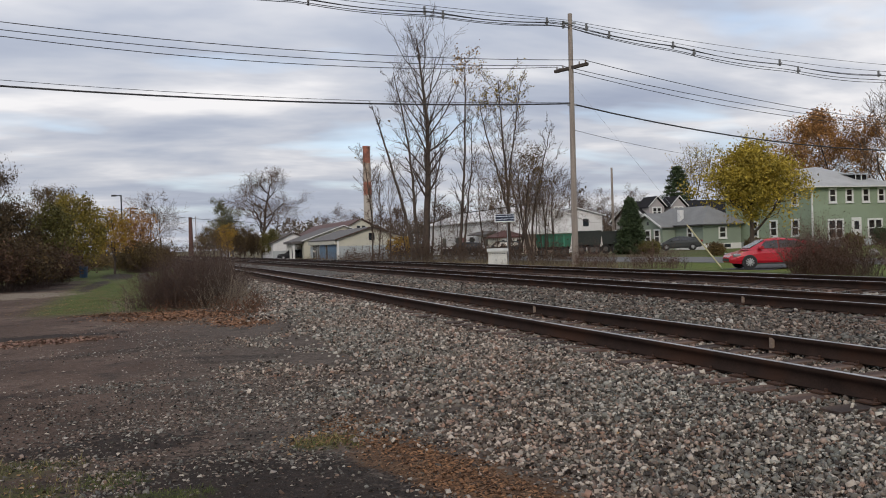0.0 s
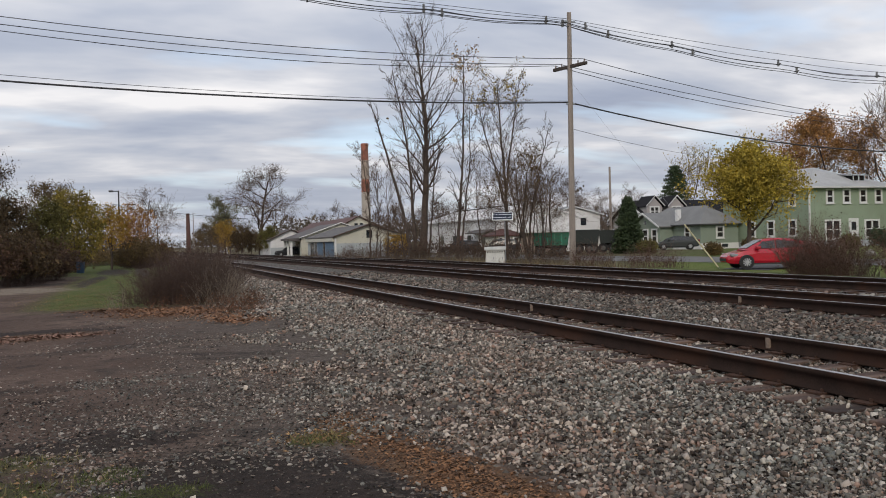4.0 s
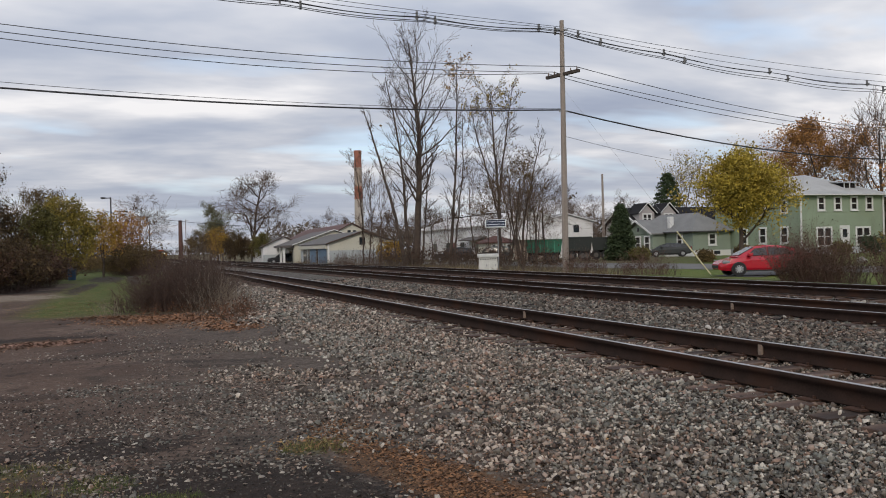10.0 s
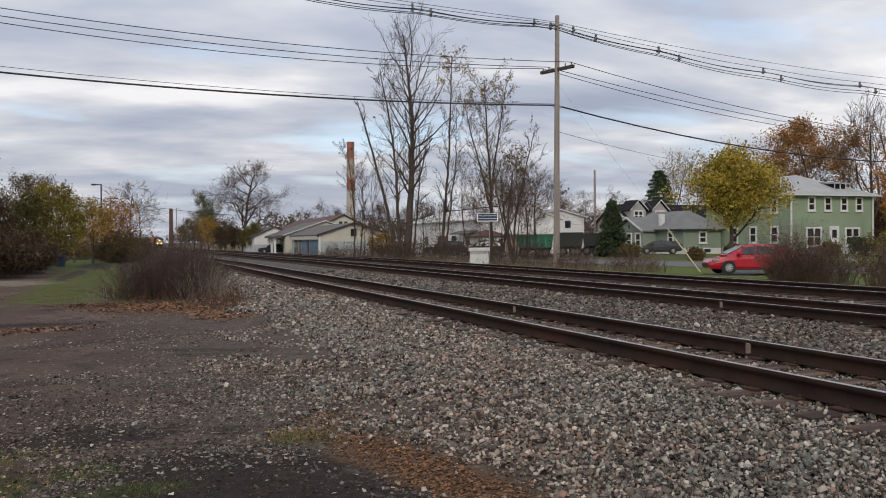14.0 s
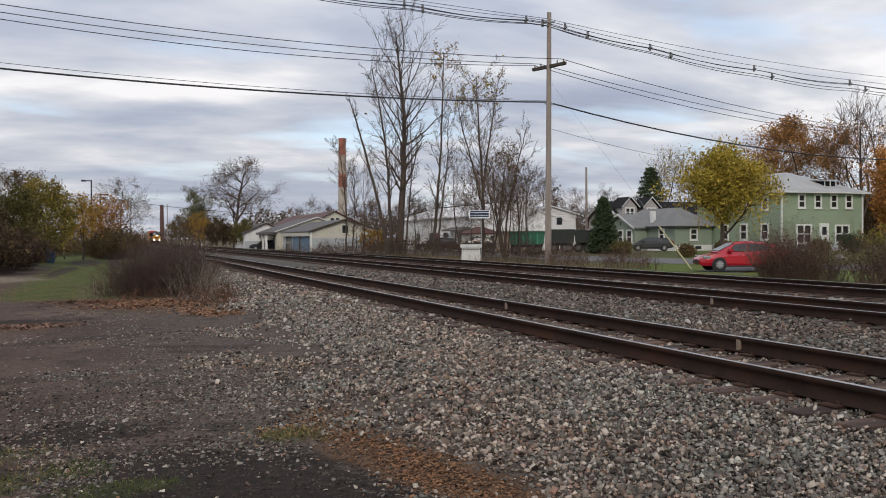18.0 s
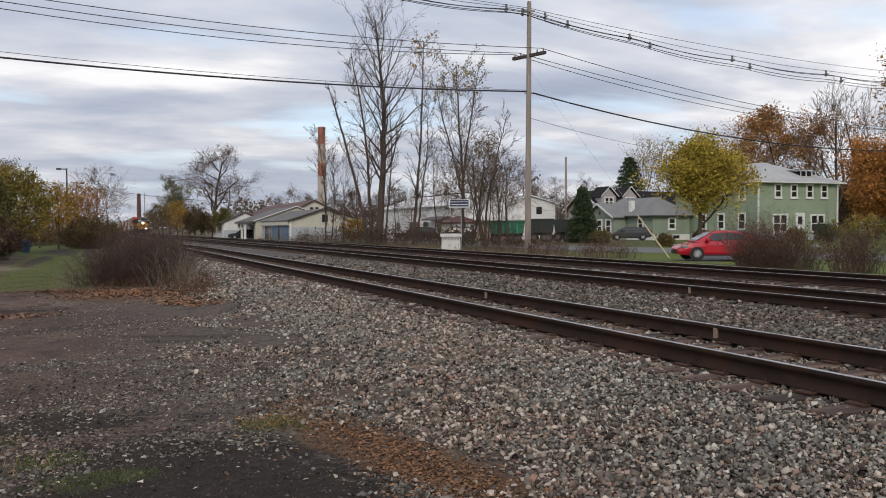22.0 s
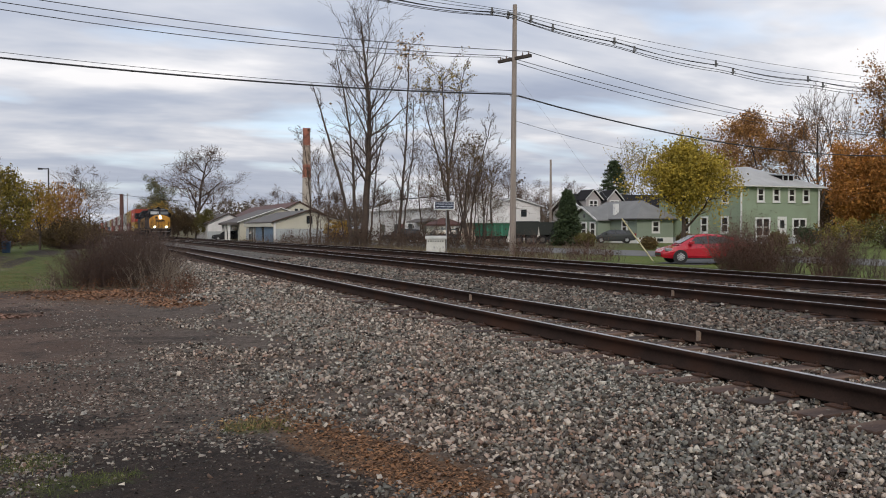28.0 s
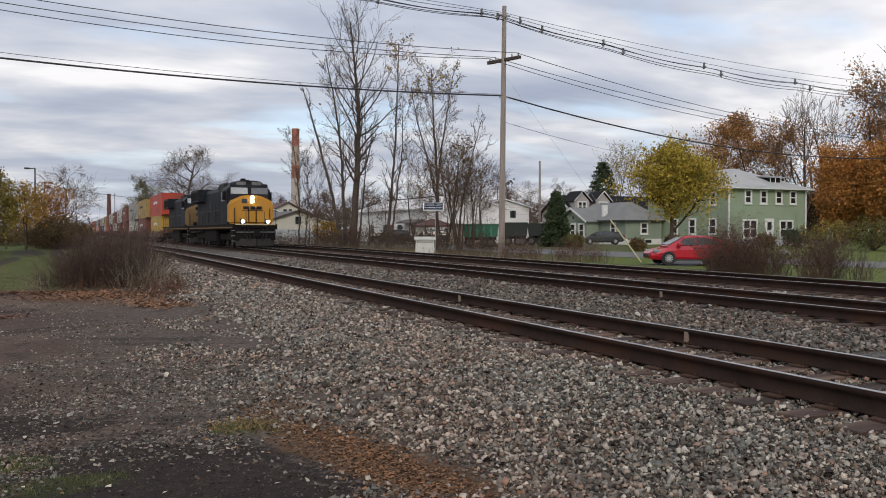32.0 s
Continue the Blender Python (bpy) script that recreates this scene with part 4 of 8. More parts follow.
POPLARTWIG = mat("dark_poplar_twigs", (0.085, 0.058, 0.045), 0.95, 0, 0.3, 2, 20, 0.0)
L_POPLAR = leaf_mat("last_yellow_poplar_leaves", (0.38, 0.23, 0.07), (0.19, 0.11, 0.04))
L_LASTGREEN = leaf_mat("last_green_yellow_leaves", (0.29, 0.21, 0.045), (0.14, 0.105, 0.03))
poplar(17.7, 68, [([(0, 0), (0.35, 5), (0.55, 9), (0.6, 12.0), (0.2, 15.5), (-0.1, 19.0)], 0.34, 0.20, 32, 4.6), ([(-0.5, 0), (-0.75, 4), (-0.8, 7.6), (-1.45, 12.4), (-2.2, 16.3)], 0.18, 0.26, 20, 2.8),
                  ([(0.5, 0), (1.0, 4.5), (1.2, 8), (1.0, 12.5)], 0.08, 0.25, 11, 1.8)], "tall bare poplar with several stems and upswept branches", 3, L_OLIVE, shed=0.05)
poplar(17.25, 67, [([(-0.3, 0), (-0.9, 3.6), (-2.1, 8.3), (-2.8, 11), (-3.5, 13.2)], 0.17, 0.30, 7, 1.5)], "bare poplar stem leaning out from its neighbours", 4)
poplar(20.2, 67, [([(0, 0), (0.25, 3.5), (0.6, 7.4), (0.9, 13.5), (0.95, 17.1)], 0.15, 0.24, 22, 2.3), ([(0.3, 0), (0.7, 4), (1.3, 8.2), (1.3, 12.4)], 0.09, 0.3, 12, 1.7)], "slender poplar with a few yellow leaves at its top", 5, L_POPLAR, 14.7, 0.38)
poplar(23.75, 66, [([(0, 0), (0.05, 4), (0, 7.4), (-0.3, 10.8), (-0.45, 14.9)], 0.17, 0.30, 20, 2.9), ([(0, 4.5), (0.35, 8), (0.9, 11.6), (1.3, 14.4)], 0.09, 0.2, 14, 2.0), ([(0, 4.2), (-0.9, 8), (-1.7, 11), (-2.1, 13.4)], 0.08, 0.2, 12, 1.8)],
       "bare poplar with a yellow-green tuft of leaves on top", 8, L_LASTGREEN, 12.5, 0.30, shed=0.10)
poplar(25.3, 66, [([(0, 0), (0.3, 4), (1.2, 8), (1.9, 10.8)], 0.10, 0.3, 12, 1.8)], "thin bare poplar leaning over the scrub", 9, shed=0.06)
poplar(13.95, 76, [([(0, 0), (0.1, 4), (-0.3, 8), (-0.6, 10.8)], 0.08, 0.2, 16, 1.8), ([(0.5, 0), (0.9, 4), (0.8, 8.4)], 0.06, 0.2, 12, 1.5)], "thin leafless sapling by the tracks", 12, L_OLIVE, shed=0.10)
tree("bare", *polar(15.2, 74), 9.5, "thin leafless sapling by the tracks", 0, seed=12, trunk=0.009)
tree("bare", *polar(22.2, 70), 9.5, "thin leafless sapling by the tracks", 60, seed=13, trunk=0.009)
tree("broad", *polar(25.4, 62), 9.3, "brown tree with a dense twiggy crown and a few last leaves", 30, seed=14, leaf=L_OLIVE, leaf_n=2, leaf_size=0.006, jitter=0.02)
tree("broad", *polar(27.0, 74), 9.0, "leafless brown tree with a dense twiggy crown", 120, seed=15)
tree("broad", *polar(28.0, 120), 11, "leafless brown tree with a dense twiggy crown", 120, seed=14, leaf=L_RUSSET, leaf_n=2, leaf_size=0.006, jitter=0.02)
for be_, d_, h_ in ((15.9, 132, 8.5), (17.4, 140, 8.0), (19.0, 135, 9.0), (20.6, 140, 8.5), (22.3, 132, 9.0), (24.0, 138, 9.0), (29.2, 135, 9.0), (12.6, 165, 9.0), (10.7, 175, 9.0)):
    tree("broad", *polar(be_, d_), h_, "leafless brown tree with a dense twiggy crown", be_ * 71 % 360, seed=14, leaf=L_RUSSET, leaf_n=2, leaf_size=0.006, jitter=0.02)
for be_, d_, h_, rz_ in ((25.4, 66, 9.6, 40), (26.3, 70, 8.0, 160), (24.3, 72, 9.0, 250)):
    tree("broad", *polar(be_, d_), h_, "leafless brown tree with several stems and dense twigs", rz_, seed=17, stems=4, lean=0.22, spread=0.5, trunk=0.015, fork=0.35, depth=3, limb=0.5, split=(1, 2), thin=0.0013)
# brown saplings and scrub below the poplars
for be_, d_, h_, sd_ in ((18.9, 74, 6.5, 14), (20.3, 78, 6.0, 15), (21.6, 76, 6.5, 14), (22.8, 72, 5.5, 15), (24.6, 74, 6.5, 14), (26.8, 72, 5.0, 15), (16.4, 76, 6.0, 15), (14.6, 82, 5.0, 14), (31.8, 96, 6.0, 15)):
    tree("broad", *polar(be_, d_), h_, "leafless brown sapling with dense twigs", be_ * 91 % 360, seed=sd_)
for i_, (be_, d_, w_, h_) in enumerate(((18.3, 66, 4.5, 2.6), (19.8, 68, 4.5, 2.4), (21.2, 65, 4.0, 2.2), (22.6, 63, 3.5, 2.0), (25.2, 60, 4.0, 2.4), (27.2, 58, 3.5, 1.8), (17.0, 68, 3.0, 2.4), (15.4, 72, 3.5, 2.2), (13.2, 82, 3.5, 1.8))):
    brush("thicket", *polar(be_, d_), w_, w_ * 0.7, h_, 120, "leafless brown scrub below the poplars", 260 + i_, leaf=L_RUSSET, leaf_n=1, material=DRYWEED, size=0.05, curve=0.3)
# the yellow maple by the green houses
tree("leafy", *polar(40.15, 66), 8.7, "round maple in yellow-green autumn leaf", 0, seed=21, leaf=L_MAPLE, leaf_n=46, leaf_size=0.0095, spread=0.95, jitter=0.036, fill=560, shape=(0.40, 0.34, 1.0), rag=1.9, fork=0.14, trunk=0.028, limb=0.6)
# trees behind the houses
for be_, d_, h_, kind_, kw_, lab_ in (
        (43.4, 128, 18.0, "thin_leaf", dict(leaf=L_RUST, leaf_n=20, spread=0.8), "tall oak with thin russet leaves behind the house"),
        (45.2, 124, 18.5, "thin_leaf", dict(leaf=L_RUST, leaf_n=20, spread=0.8), "tall oak with thin russet leaves behind the house"),
        (42.2, 138, 14.5, "thin_leaf", dict(leaf=L_RUST, leaf_n=14, spread=0.8), "tall oak with thin russet leaves behind the house"), (46.8, 122, 17.0, "thin_leaf", dict(leaf=L_RUST, leaf_n=16, spread=0.8), "tall oak with thin russet leaves behind the house"), (41.6, 150, 11, "broad", {}, "leafless tree behind the houses"),
        (48.6, 112, 21, "bare", dict(trunk=0.020, limb=0.5), "tall leafless tree behind the houses"),
                (50.4, 116, 20, "bare", {}, "tall leafless tree behind the houses"),
        (54.4, 108, 23, "bare", {}, "tall leafless tree behind the houses"),
        (50.9, 98, 10.6, "leafy", dict(leaf=L_ORANGE, leaf_n=30, leaf_size=0.0105, fill=760), "broad tree in deep orange autumn leaf"),
        (53.6, 96, 11.2, "leafy", dict(leaf=L_ORANGE, leaf_n=30, leaf_size=0.0105, fill=760), "broad tree in deep orange autumn leaf"),
        (56.4, 92, 10.6, "leafy", dict(leaf=L_RUST, leaf_n=30, leaf_size=0.0105, fill=760), "broad tree in deep orange autumn leaf"),
        (52.6, 112, 21.5, "thin_leaf", dict(leaf=L_RUST, leaf_n=9, spread=0.7, trunk=0.02), "tall half-bare oak with russet leaves"),
        (55.6, 110, 20.0, "thin_leaf", dict(leaf=L_RUST, leaf_n=20, spread=0.7, trunk=0.02), "tall half-bare oak with russet leaves"),
        (49.2, 118, 7.0, "leafy", dict(leaf=L_UMBER, fill=420), "dark bushy tree behind the house"), (51.4, 112, 6.5, "leafy", dict(leaf=L_OLIVE, fill=420), "dull olive bushy tree behind the house"),
        (54.0, 108, 6.5, "leafy", dict(leaf=L_UMBER, fill=420), "dark bushy tree behind the house"),
        (36.2, 150, 17.5, "thin_leaf", dict(leaf=L_YELLOW, leaf_keep=0.7, leaf_n=4), "tall tree with sparse yellow-green leaves"),
        (33.2, 160, 12.5, "broad", {}, "leafless tree behind the houses"),
        (30.6, 170, 12.5, "broad", {}, "leafless tree behind the houses"),
        (26.0, 150, 12, "broad", {}, "leafless tree behind the houses"),
        (11.8, 210, 14, "broad", {}, "leafless tree behind the sheds"), (9.6, 220, 12, "broad", {}, "leafless tree behind the sheds"), (8.2, 230, 11, "broad", {}, "leafless tree behind the sheds"),
        (6.3, 150, 17.0, "broad", dict(trunk=0.026, spread=0.95, limb=0.62, split=(2, 3)), "large leafless tree with a spreading crown"), (7.2, 156, 13.0, "broad", {}, "leafless tree with a spreading crown"),
        (3.95, 165, 12.0, "thin_leaf", dict(leaf=L_PALEOLIVE, leaf_n=18, spread=0.75), "tree with thin pale olive leaves"), (3.9, 172, 8.5, "leafy", dict(leaf=L_OLIVE, leaf_n=14), "tree with dull olive-brown leaves"), (3.5, 200, 9.5, "leafy", dict(leaf=L_OLIVE, leaf_n=14), "tree with dull olive-brown leaves"),
        (4.0, 150, 6.6, "leafy", dict(leaf=L_GOLD, leaf_n=7), "small tree with golden leaves"), (5.0, 158, 6.0, "leafy", dict(leaf=L_OLIVE, leaf_n=16), "low tree with dull olive-brown leaves"), (6.9, 138, 5, "leafy", dict(leaf=L_GREEN), "dark green bushy tree beside the line"), (4.8, 146, 4.4, "leafy", dict(leaf=L_UMBER), "dark bushy growth beside the line"), (5.7, 148, 4.6, "leafy", dict(leaf=L_UMBER), "dark bushy growth beside the line"), (6.5, 146, 4.4, "leafy", dict(leaf=L_UMBER), "dark bushy growth beside the line"),
        (2.75, 270, 9.5, "leafy", dict(leaf=L_OLIVE, leaf_n=14), "tree with dull olive-brown leaves"), (2.1, 340, 9.5, "leafy", dict(leaf=L_OLIVE, leaf_n=14), "tree with dull olive-brown leaves")):
    tree(kind_, *polar(be_, d_), h_, lab_, (be_ * 37) % 360, seed=int(d_ + be_) % 4 + 30, **kw_)
# the wooded edge of the lot
for be_, d_, h_, kind_, kw_, lab_ in (
        (-11.5, 47, 5.0, "leafy", dict(leaf=L_UMBER), "bushy tree in dark brown-green leaf"), (-9.4, 50, 4.6, "leafy", dict(leaf=L_UMBER), "bushy tree in dark brown-green leaf"),
        (-7.4, 56, 4.9, "leafy", dict(leaf=L_GREEN), "bushy tree in dull green leaf"), (-5.4, 63, 5.8, "leafy", dict(leaf=L_MIXED), "bushy tree in yellow-green leaf"),
        (-3.4, 72, 5.2, "leafy", dict(leaf=L_GOLD, leaf_n=12, shape=(0.36, 0.30, 1.0)), "small tree with golden autumn leaves"), (-2.0, 80, 5.8, "leafy", dict(leaf=L_RUST, leaf_n=10, shape=(0.34, 0.2, 1.0)), "tree with orange-brown autumn leaves"),
        (-1.2, 98, 9.2, "broad", {}, "leafless grey tree at the wood's edge"), (-0.5, 112, 8.6, "broad", {}, "leafless grey tree at the wood's edge"),
        (-12.6, 52, 8.2, "thin_leaf", dict(leaf=L_UMBER), "thin tree with brown leaves"), (-7.8, 70, 7.2, "thin_leaf", dict(leaf=L_OLIVE), "thin tree with brown leaves"),
        (-16.5, 42, 8, "leafy", dict(leaf=L_GREEN), "bushy tree in dull green leaf"), (-10.4, 62, 8.2, "thin_leaf", dict(leaf=L_UMBER), "thin tree with brown leaves"), (-5.9, 74, 7.4, "thin_leaf", dict(leaf=L_OLIVE), "thin tree with brown leaves")):
    tree(kind_, *polar(be_, d_), h_, lab_, (be_ * 53 + d_) % 360, seed=int(d_) % 3 + 30, **kw_)
for i_, (be_, d_, w_, h_) in enumerate(((-12.5, 43, 5, 2.9), (-9.9, 44, 4, 3.0), (-8.1, 48, 3.2, 2.4), (-7.3, 56, 2.4, 2.0), (-2.2, 82, 3.0, 2.0), (-1.7, 74, 3.0, 2.4), (-1.1, 72, 2.6, 3.0), (-0.7, 78, 2.2, 2.2), (-5.0, 92, 6.0, 2.2), (-3.2, 100, 6.0, 2.6), (-6.4, 66, 2.6, 1.7))):
    brush("thicket", *polar(be_, d_), w_, w_ * 0.7, h_, 380, "tangled brown undergrowth at the wood's edge", 140 + i_, leaf=L_OLIVE if i_ > 3 else L_UMBER if i_ % 2 else L_RUSSET, leaf_n=3 if i_ > 3 else 4, material=BRUSHWOOD, size=0.05)
# conifers
def conifer(x, y, h, label, seed):
    rng = np.random.default_rng(seed)
    segs, pts = [(0, 0, 0, 0.14, 0, 0, h, 0.02)], []
    z = h * 0.06
    while z < h:
        reach = (1 - z / h) ** 0.6 * h * (0.30 if h < 8 else 0.36)
        for _ in range(11):
            a = rng.uniform(0, 6.28)
            e = np.array([math.cos(a) * reach, math.sin(a) * reach, -0.12 * reach + rng.normal(0, 0.05)]) * rng.uniform(0.75, 1.1)
            segs.append((0, 0, z, 0.03, e[0], e[1], z + e[2], 0.008))
            for k in np.linspace(0.25, 1, 9):
                pts.append(e * k + [0, 0, z])
        z += h * 0.045
    t = thing("conifer", ground_pose(x, y), label, "tree")
    part("trunk", tubes("trunk", segs, 5), BARK, t)
    tagged(part("crown", leaves_mesh("crown", pts, 0.10, rng, 0.14, 14), L_CONIFER, t), kind="stuff")


conifer(*polar(32.3, 78), 5.2, "dense dark green cone-shaped conifer", 5)
conifer(*polar(35.5, 140), 13.6, "tall dark conifer behind the houses", 6)

# far woods along the horizon
def far_woods():
    rng = np.random.default_rng(77)
    pts, segs = [], []
    for be in np.arange(-60, 75, 0.42):
        if -1.5 < be < 2.6:
            d = rng.uniform(700, 900)
        else:
            d = rng.uniform(190, 330) + (60 if be < 8 else 0)
        h = rng.uniform(7, 12) * (0.8 if d < 500 else 1.0)
        x, y = polar(be, d)
        z0 = float(land(x, y))
        segs.append((x, y, z0, 0.25, x, y, z0 + h * 0.7, 0.08))
        n = 34
        q = rng.normal(0, 1, (n, 3)) * [h * 0.28, h * 0.28, h * 0.2] + [x, y, z0 + h * 0.62]
        pts.append(q[q[:, 2] > z0 + 0.4])
    me = leaves_mesh("far_woods", np.concatenate(pts), 0.34, rng, 0.6, 9)
    me.materials.append(leaf_mat("distant_brown_woods", (0.13, 0.10, 0.07), (0.06, 0.052, 0.04)))
    tagged(new("far_woods", me), "distant mixed brown autumn woods along the horizon", "woods", kind="stuff")
    tm = tubes("far_trunks", segs, 4)
    tm.materials.append(BARK)
    tagged(new("far_trunks", tm), "trunks of the distant woods", "woods", kind="stuff")


far_woods()

# ---- the freight train ----
NAVY = mat("dark_blue_paint", (0.0135, 0.0165, 0.024), 0.65, 0, 0.45, 1.6, 12, 0.08, stain=(0.034, 0.028, 0.026), stain_scale=0.8, spec=0.2)
NOSEYELLOW = mat("yellow_paint", (0.52, 0.245, 0.022), 0.5, 0, 0.15, 1.2, 20, 0.04)
DULLYELLOW = mat("grimy_yellow_paint", (0.20, 0.125, 0.05), 0.7, 0, 0.4, 1.2, 20, 0.04)
UNDER = mat("grimy_underframe", (0.014, 0.012, 0.0115), 0.9, 0, 0.3, 2, 20, 0.2, spec=0.15)
LAMP = mat("lit_headlight", (1, 0.95, 0.85), 0.3, emit=(1.0, 0.90, 0.72), strength=60.0)
WHEELSTEEL = mat("wheel_steel", (0.06, 0.055, 0.05), 0.6, 0.6, 0.3, 4, 30, 0.1)


def ring_rail(segs, pts, r=0.022):
    for a, b in zip(pts, pts[1:]):
        segs.append((*a, r, *b, r))


def bogie(parent, x, axles, spread, wheel_r, m):
    b = part("bogie_frame", boxes((x - spread - 0.7, x + spread + 0.7, -1.15, -0.95, 0.55, 0.95), (x - spread - 0.7, x + spread + 0.7, 0.95, 1.15, 0.55, 0.95),
                                  (x - 0.4, x + 0.4, -1.0, 1.0, 0.6, 1.0), bevel=0.03), m, parent)
    for i in range(axles):
        ax = x + (i / (axles - 1) * 2 - 1) * spread
        bm = bmesh.new()
        for s in (-0.72, 0.72):
            cyl(bm, (ax, s - 0.065, wheel_r), (ax, s + 0.065, wheel_r), wheel_r, n=20)
        cyl(bm, (ax, -1.1, wheel_r), (ax, 1.1, wheel_r), 0.09, n=8)
        part("wheelset", bm, WHEELSTEEL, b)
    return b


def locomotive(label, lit):
    t = thing("locomotive", Matrix.Identity(4), label, "locomotive", "cars of the freight train")
    L2 = 10.9
    part("underframe", boxes((-L2, L2, -1.5, 1.5, 1.25, 1.62), bevel=0.03), UNDER, t)
    part("sill_stripe", boxes((-L2 + 0.1, L2 - 0.3, -1.53, -1.502, 1.34, 1.42), (-L2 + 0.1, L2 - 0.3, 1.502, 1.53, 1.34, 1.42)), mat("grimy_yellow_stripe", (0.22, 0.125, 0.04), 0.8, 0, 0.4, 2, 20, 0.05), t, "grimy yellow sill stripe")
    part("fuel_tank", boxes((-2.9, 2.9, -1.35, 1.35, 0.35, 1.25), bevel=0.12), UNDER, t)
    for s in (-5.7, 5.7):
        bogie(t, s, 3, 1.7, 0.53, UNDER)
    # long hood
    bm = bmesh.new()
    prism(bm, [(-0.95, 1.62), (0.95, 1.62), (0.95, 4.15), (0.75, 4.45), (-0.75, 4.45), (-0.95, 4.15)], "x", -9.9, 5.8)
    part("long_hood", bm, NAVY, t)
    part("radiator", boxes((-9.7, -5.2, -1.52, 1.52, 3.55, 4.6), bevel=0.06), NAVY, t, "flared radiator housing")
    part("dynamic_brake_box", boxes((3.2, 5.75, -1.2, 1.2, 3.7, 4.6), bevel=0.06), NAVY, t)
    part("exhaust_stack", boxes((-1.8, -0.6, -0.5, 0.5, 4.45, 4.62), bevel=0.02), UNDER, t)
    doors = bmesh.new()
    for i in range(11):
        for s in (-1, 1):
            xx = -4.8 + i * 0.72
            box(doors, xx, xx + 0.62, s * 0.965 - 0.012, s * 0.965 + 0.012, 1.8, 3.5)
    tagged(part("hood_doors", doors, NAVY, t), kind="stuff")
    for s in (-1.53, 1.53):
        for i in range(8):
            part("louvre", boxes((-9.5 + i * 0.55, -9.1 + i * 0.55, s - 0.01, s + 0.01, 3.7, 4.4)), UNDER, t)
    # cab with a faceted roof
    bm = bmesh.new()
    prism(bm, [(-1.5, 1.62), (1.5, 1.62), (1.5, 4.02), (0.85, 4.62), (0.5, 4.68), (-0.5, 4.68), (-0.85, 4.62), (-1.5, 4.02)], "x", 5.8, 8.55)
    cab = part("cab", bm, NAVY, t)
    bm = bmesh.new()
    prism(bm, [(8.55, 3.2), (8.95, 3.2), (8.72, 4.35), (8.55, 4.45)], "y", -1.3, 1.3)
    part("cab_front", bm, NAVY, cab)
    for s in (-1, 1):
        bm = bmesh.new()
        y0, y1 = sorted((s * 0.12, s * 1.28))
        prism(bm, [(8.845, 3.72), (8.885, 3.72), (8.80, 4.16), (8.76, 4.16)], "y", y0, y1)
        # the bright reflection on one pane is painted as a paler glass colour
        part("windscreen", bm, mat("windscreen_glass", (0.10, 0.11, 0.125), 0.05, 0, 0.2, 1, 6, 0.0, spec=1.0) if s > 0 else mat("windscreen_painted_reflection", (0.40, 0.42, 0.44), 0.05, 0, 0.2, 1, 6, 0.0, spec=1.0), cab, "windscreen pane with its reflection put into the tint")
        part("window_post", boxes((8.80, 8.87, s * 0.06 - 0.05, s * 0.06 + 0.05, 3.7, 4.2)), NAVY, cab)
        part("number_board", boxes((8.5, 8.72, s * 0.55 - 0.33, s * 0.55 + 0.33, 4.34, 4.58), bevel=0.03), mat("number_board_face", (0.15, 0.15, 0.145), 0.5), cab)
        for xa in (6.3, 7.15):
            part("side_window", boxes((xa, xa + 0.7, s * 1.505 - 0.01, s * 1.505 + 0.01, 3.25, 3.95)), GLASS, cab)
        part("mirror", boxes((7.95, 8.1, s * 1.62 - 0.1, s * 1.62 + 0.1, 3.3, 3.9), bevel=0.02), UNDER, cab)
    part("air_horn", boxes((6.2, 6.7, -0.15, 0.15, 4.68, 4.92), bevel=0.03), UNDER, cab)
    part("antenna_dome", boxes((7.2, 7.6, -0.25, 0.25, 4.68, 4.78), bevel=0.04), UNDER, cab)
    # wide yellow nose with an arched top
    bm = bmesh.new()
    prism(bm, [(-1.5, 1.62), (1.5, 1.62), (1.5, 3.12), (1.2, 3.32), (0.5, 3.62), (-0.5, 3.62), (-1.2, 3.32), (-1.5, 3.12)], "x", 8.56, 9.75)
    bmesh.ops.bevel(bm, geom=list(bm.edges), offset=0.13, segments=3, affect="EDGES")
    paint_ = NOSEYELLOW if lit else DULLYELLOW
    nose = part("nose", bm, paint_, t, "yellow nose with dark markings")
    part("nose_door", boxes((9.752, 9.775, -1.1, -0.3, 1.75, 3.0), bevel=0.008), paint_, nose)
    part("nose_door_window", boxes((9.66, 9.79, -0.70, -0.34, 3.06, 3.36), bevel=0.03), GLASS, nose)
    for ya, yb in ((-0.62, -0.2), (-0.12, 0.22), (0.3, 0.68)):
        part("emblem", boxes((9.755, 9.785, ya, yb, 2.62, 2.84), bevel=0.02), NAVY, nose, "dark emblem bar on the nose")
    part("emblem_line", boxes((9.755, 9.78, -0.72, 0.76, 2.53, 2.57)), NAVY, nose)
    part("headlight_housing", boxes((9.35, 9.78, -0.16, 0.16, 3.06, 3.58), bevel=0.05), paint_, nose)
    for z in (3.2, 3.43):
        part("headlight", cyl(bmesh.new(), (9.77, 0, z), (9.80, 0, z), 0.125, n=14), LAMP if lit else GLASS, nose, "bright lit headlight" if lit else "")
    segs = []
    for y in (-1.2, -0.25, 0.25, 1.2):
        ring_rail(segs, [(9.86, y, 1.7), (9.86, y, 2.7)], 0.03)
    tagged(part("grab_iron", tubes("grab_iron", segs, 5), UNDER, nose), kind="stuff")
    # front platform, steps, plow, coupler, rails
    part("front_platform", boxes((9.7, 10.9, -1.38, 1.38, 1.42, 1.60), bevel=0.02), UNDER, t)
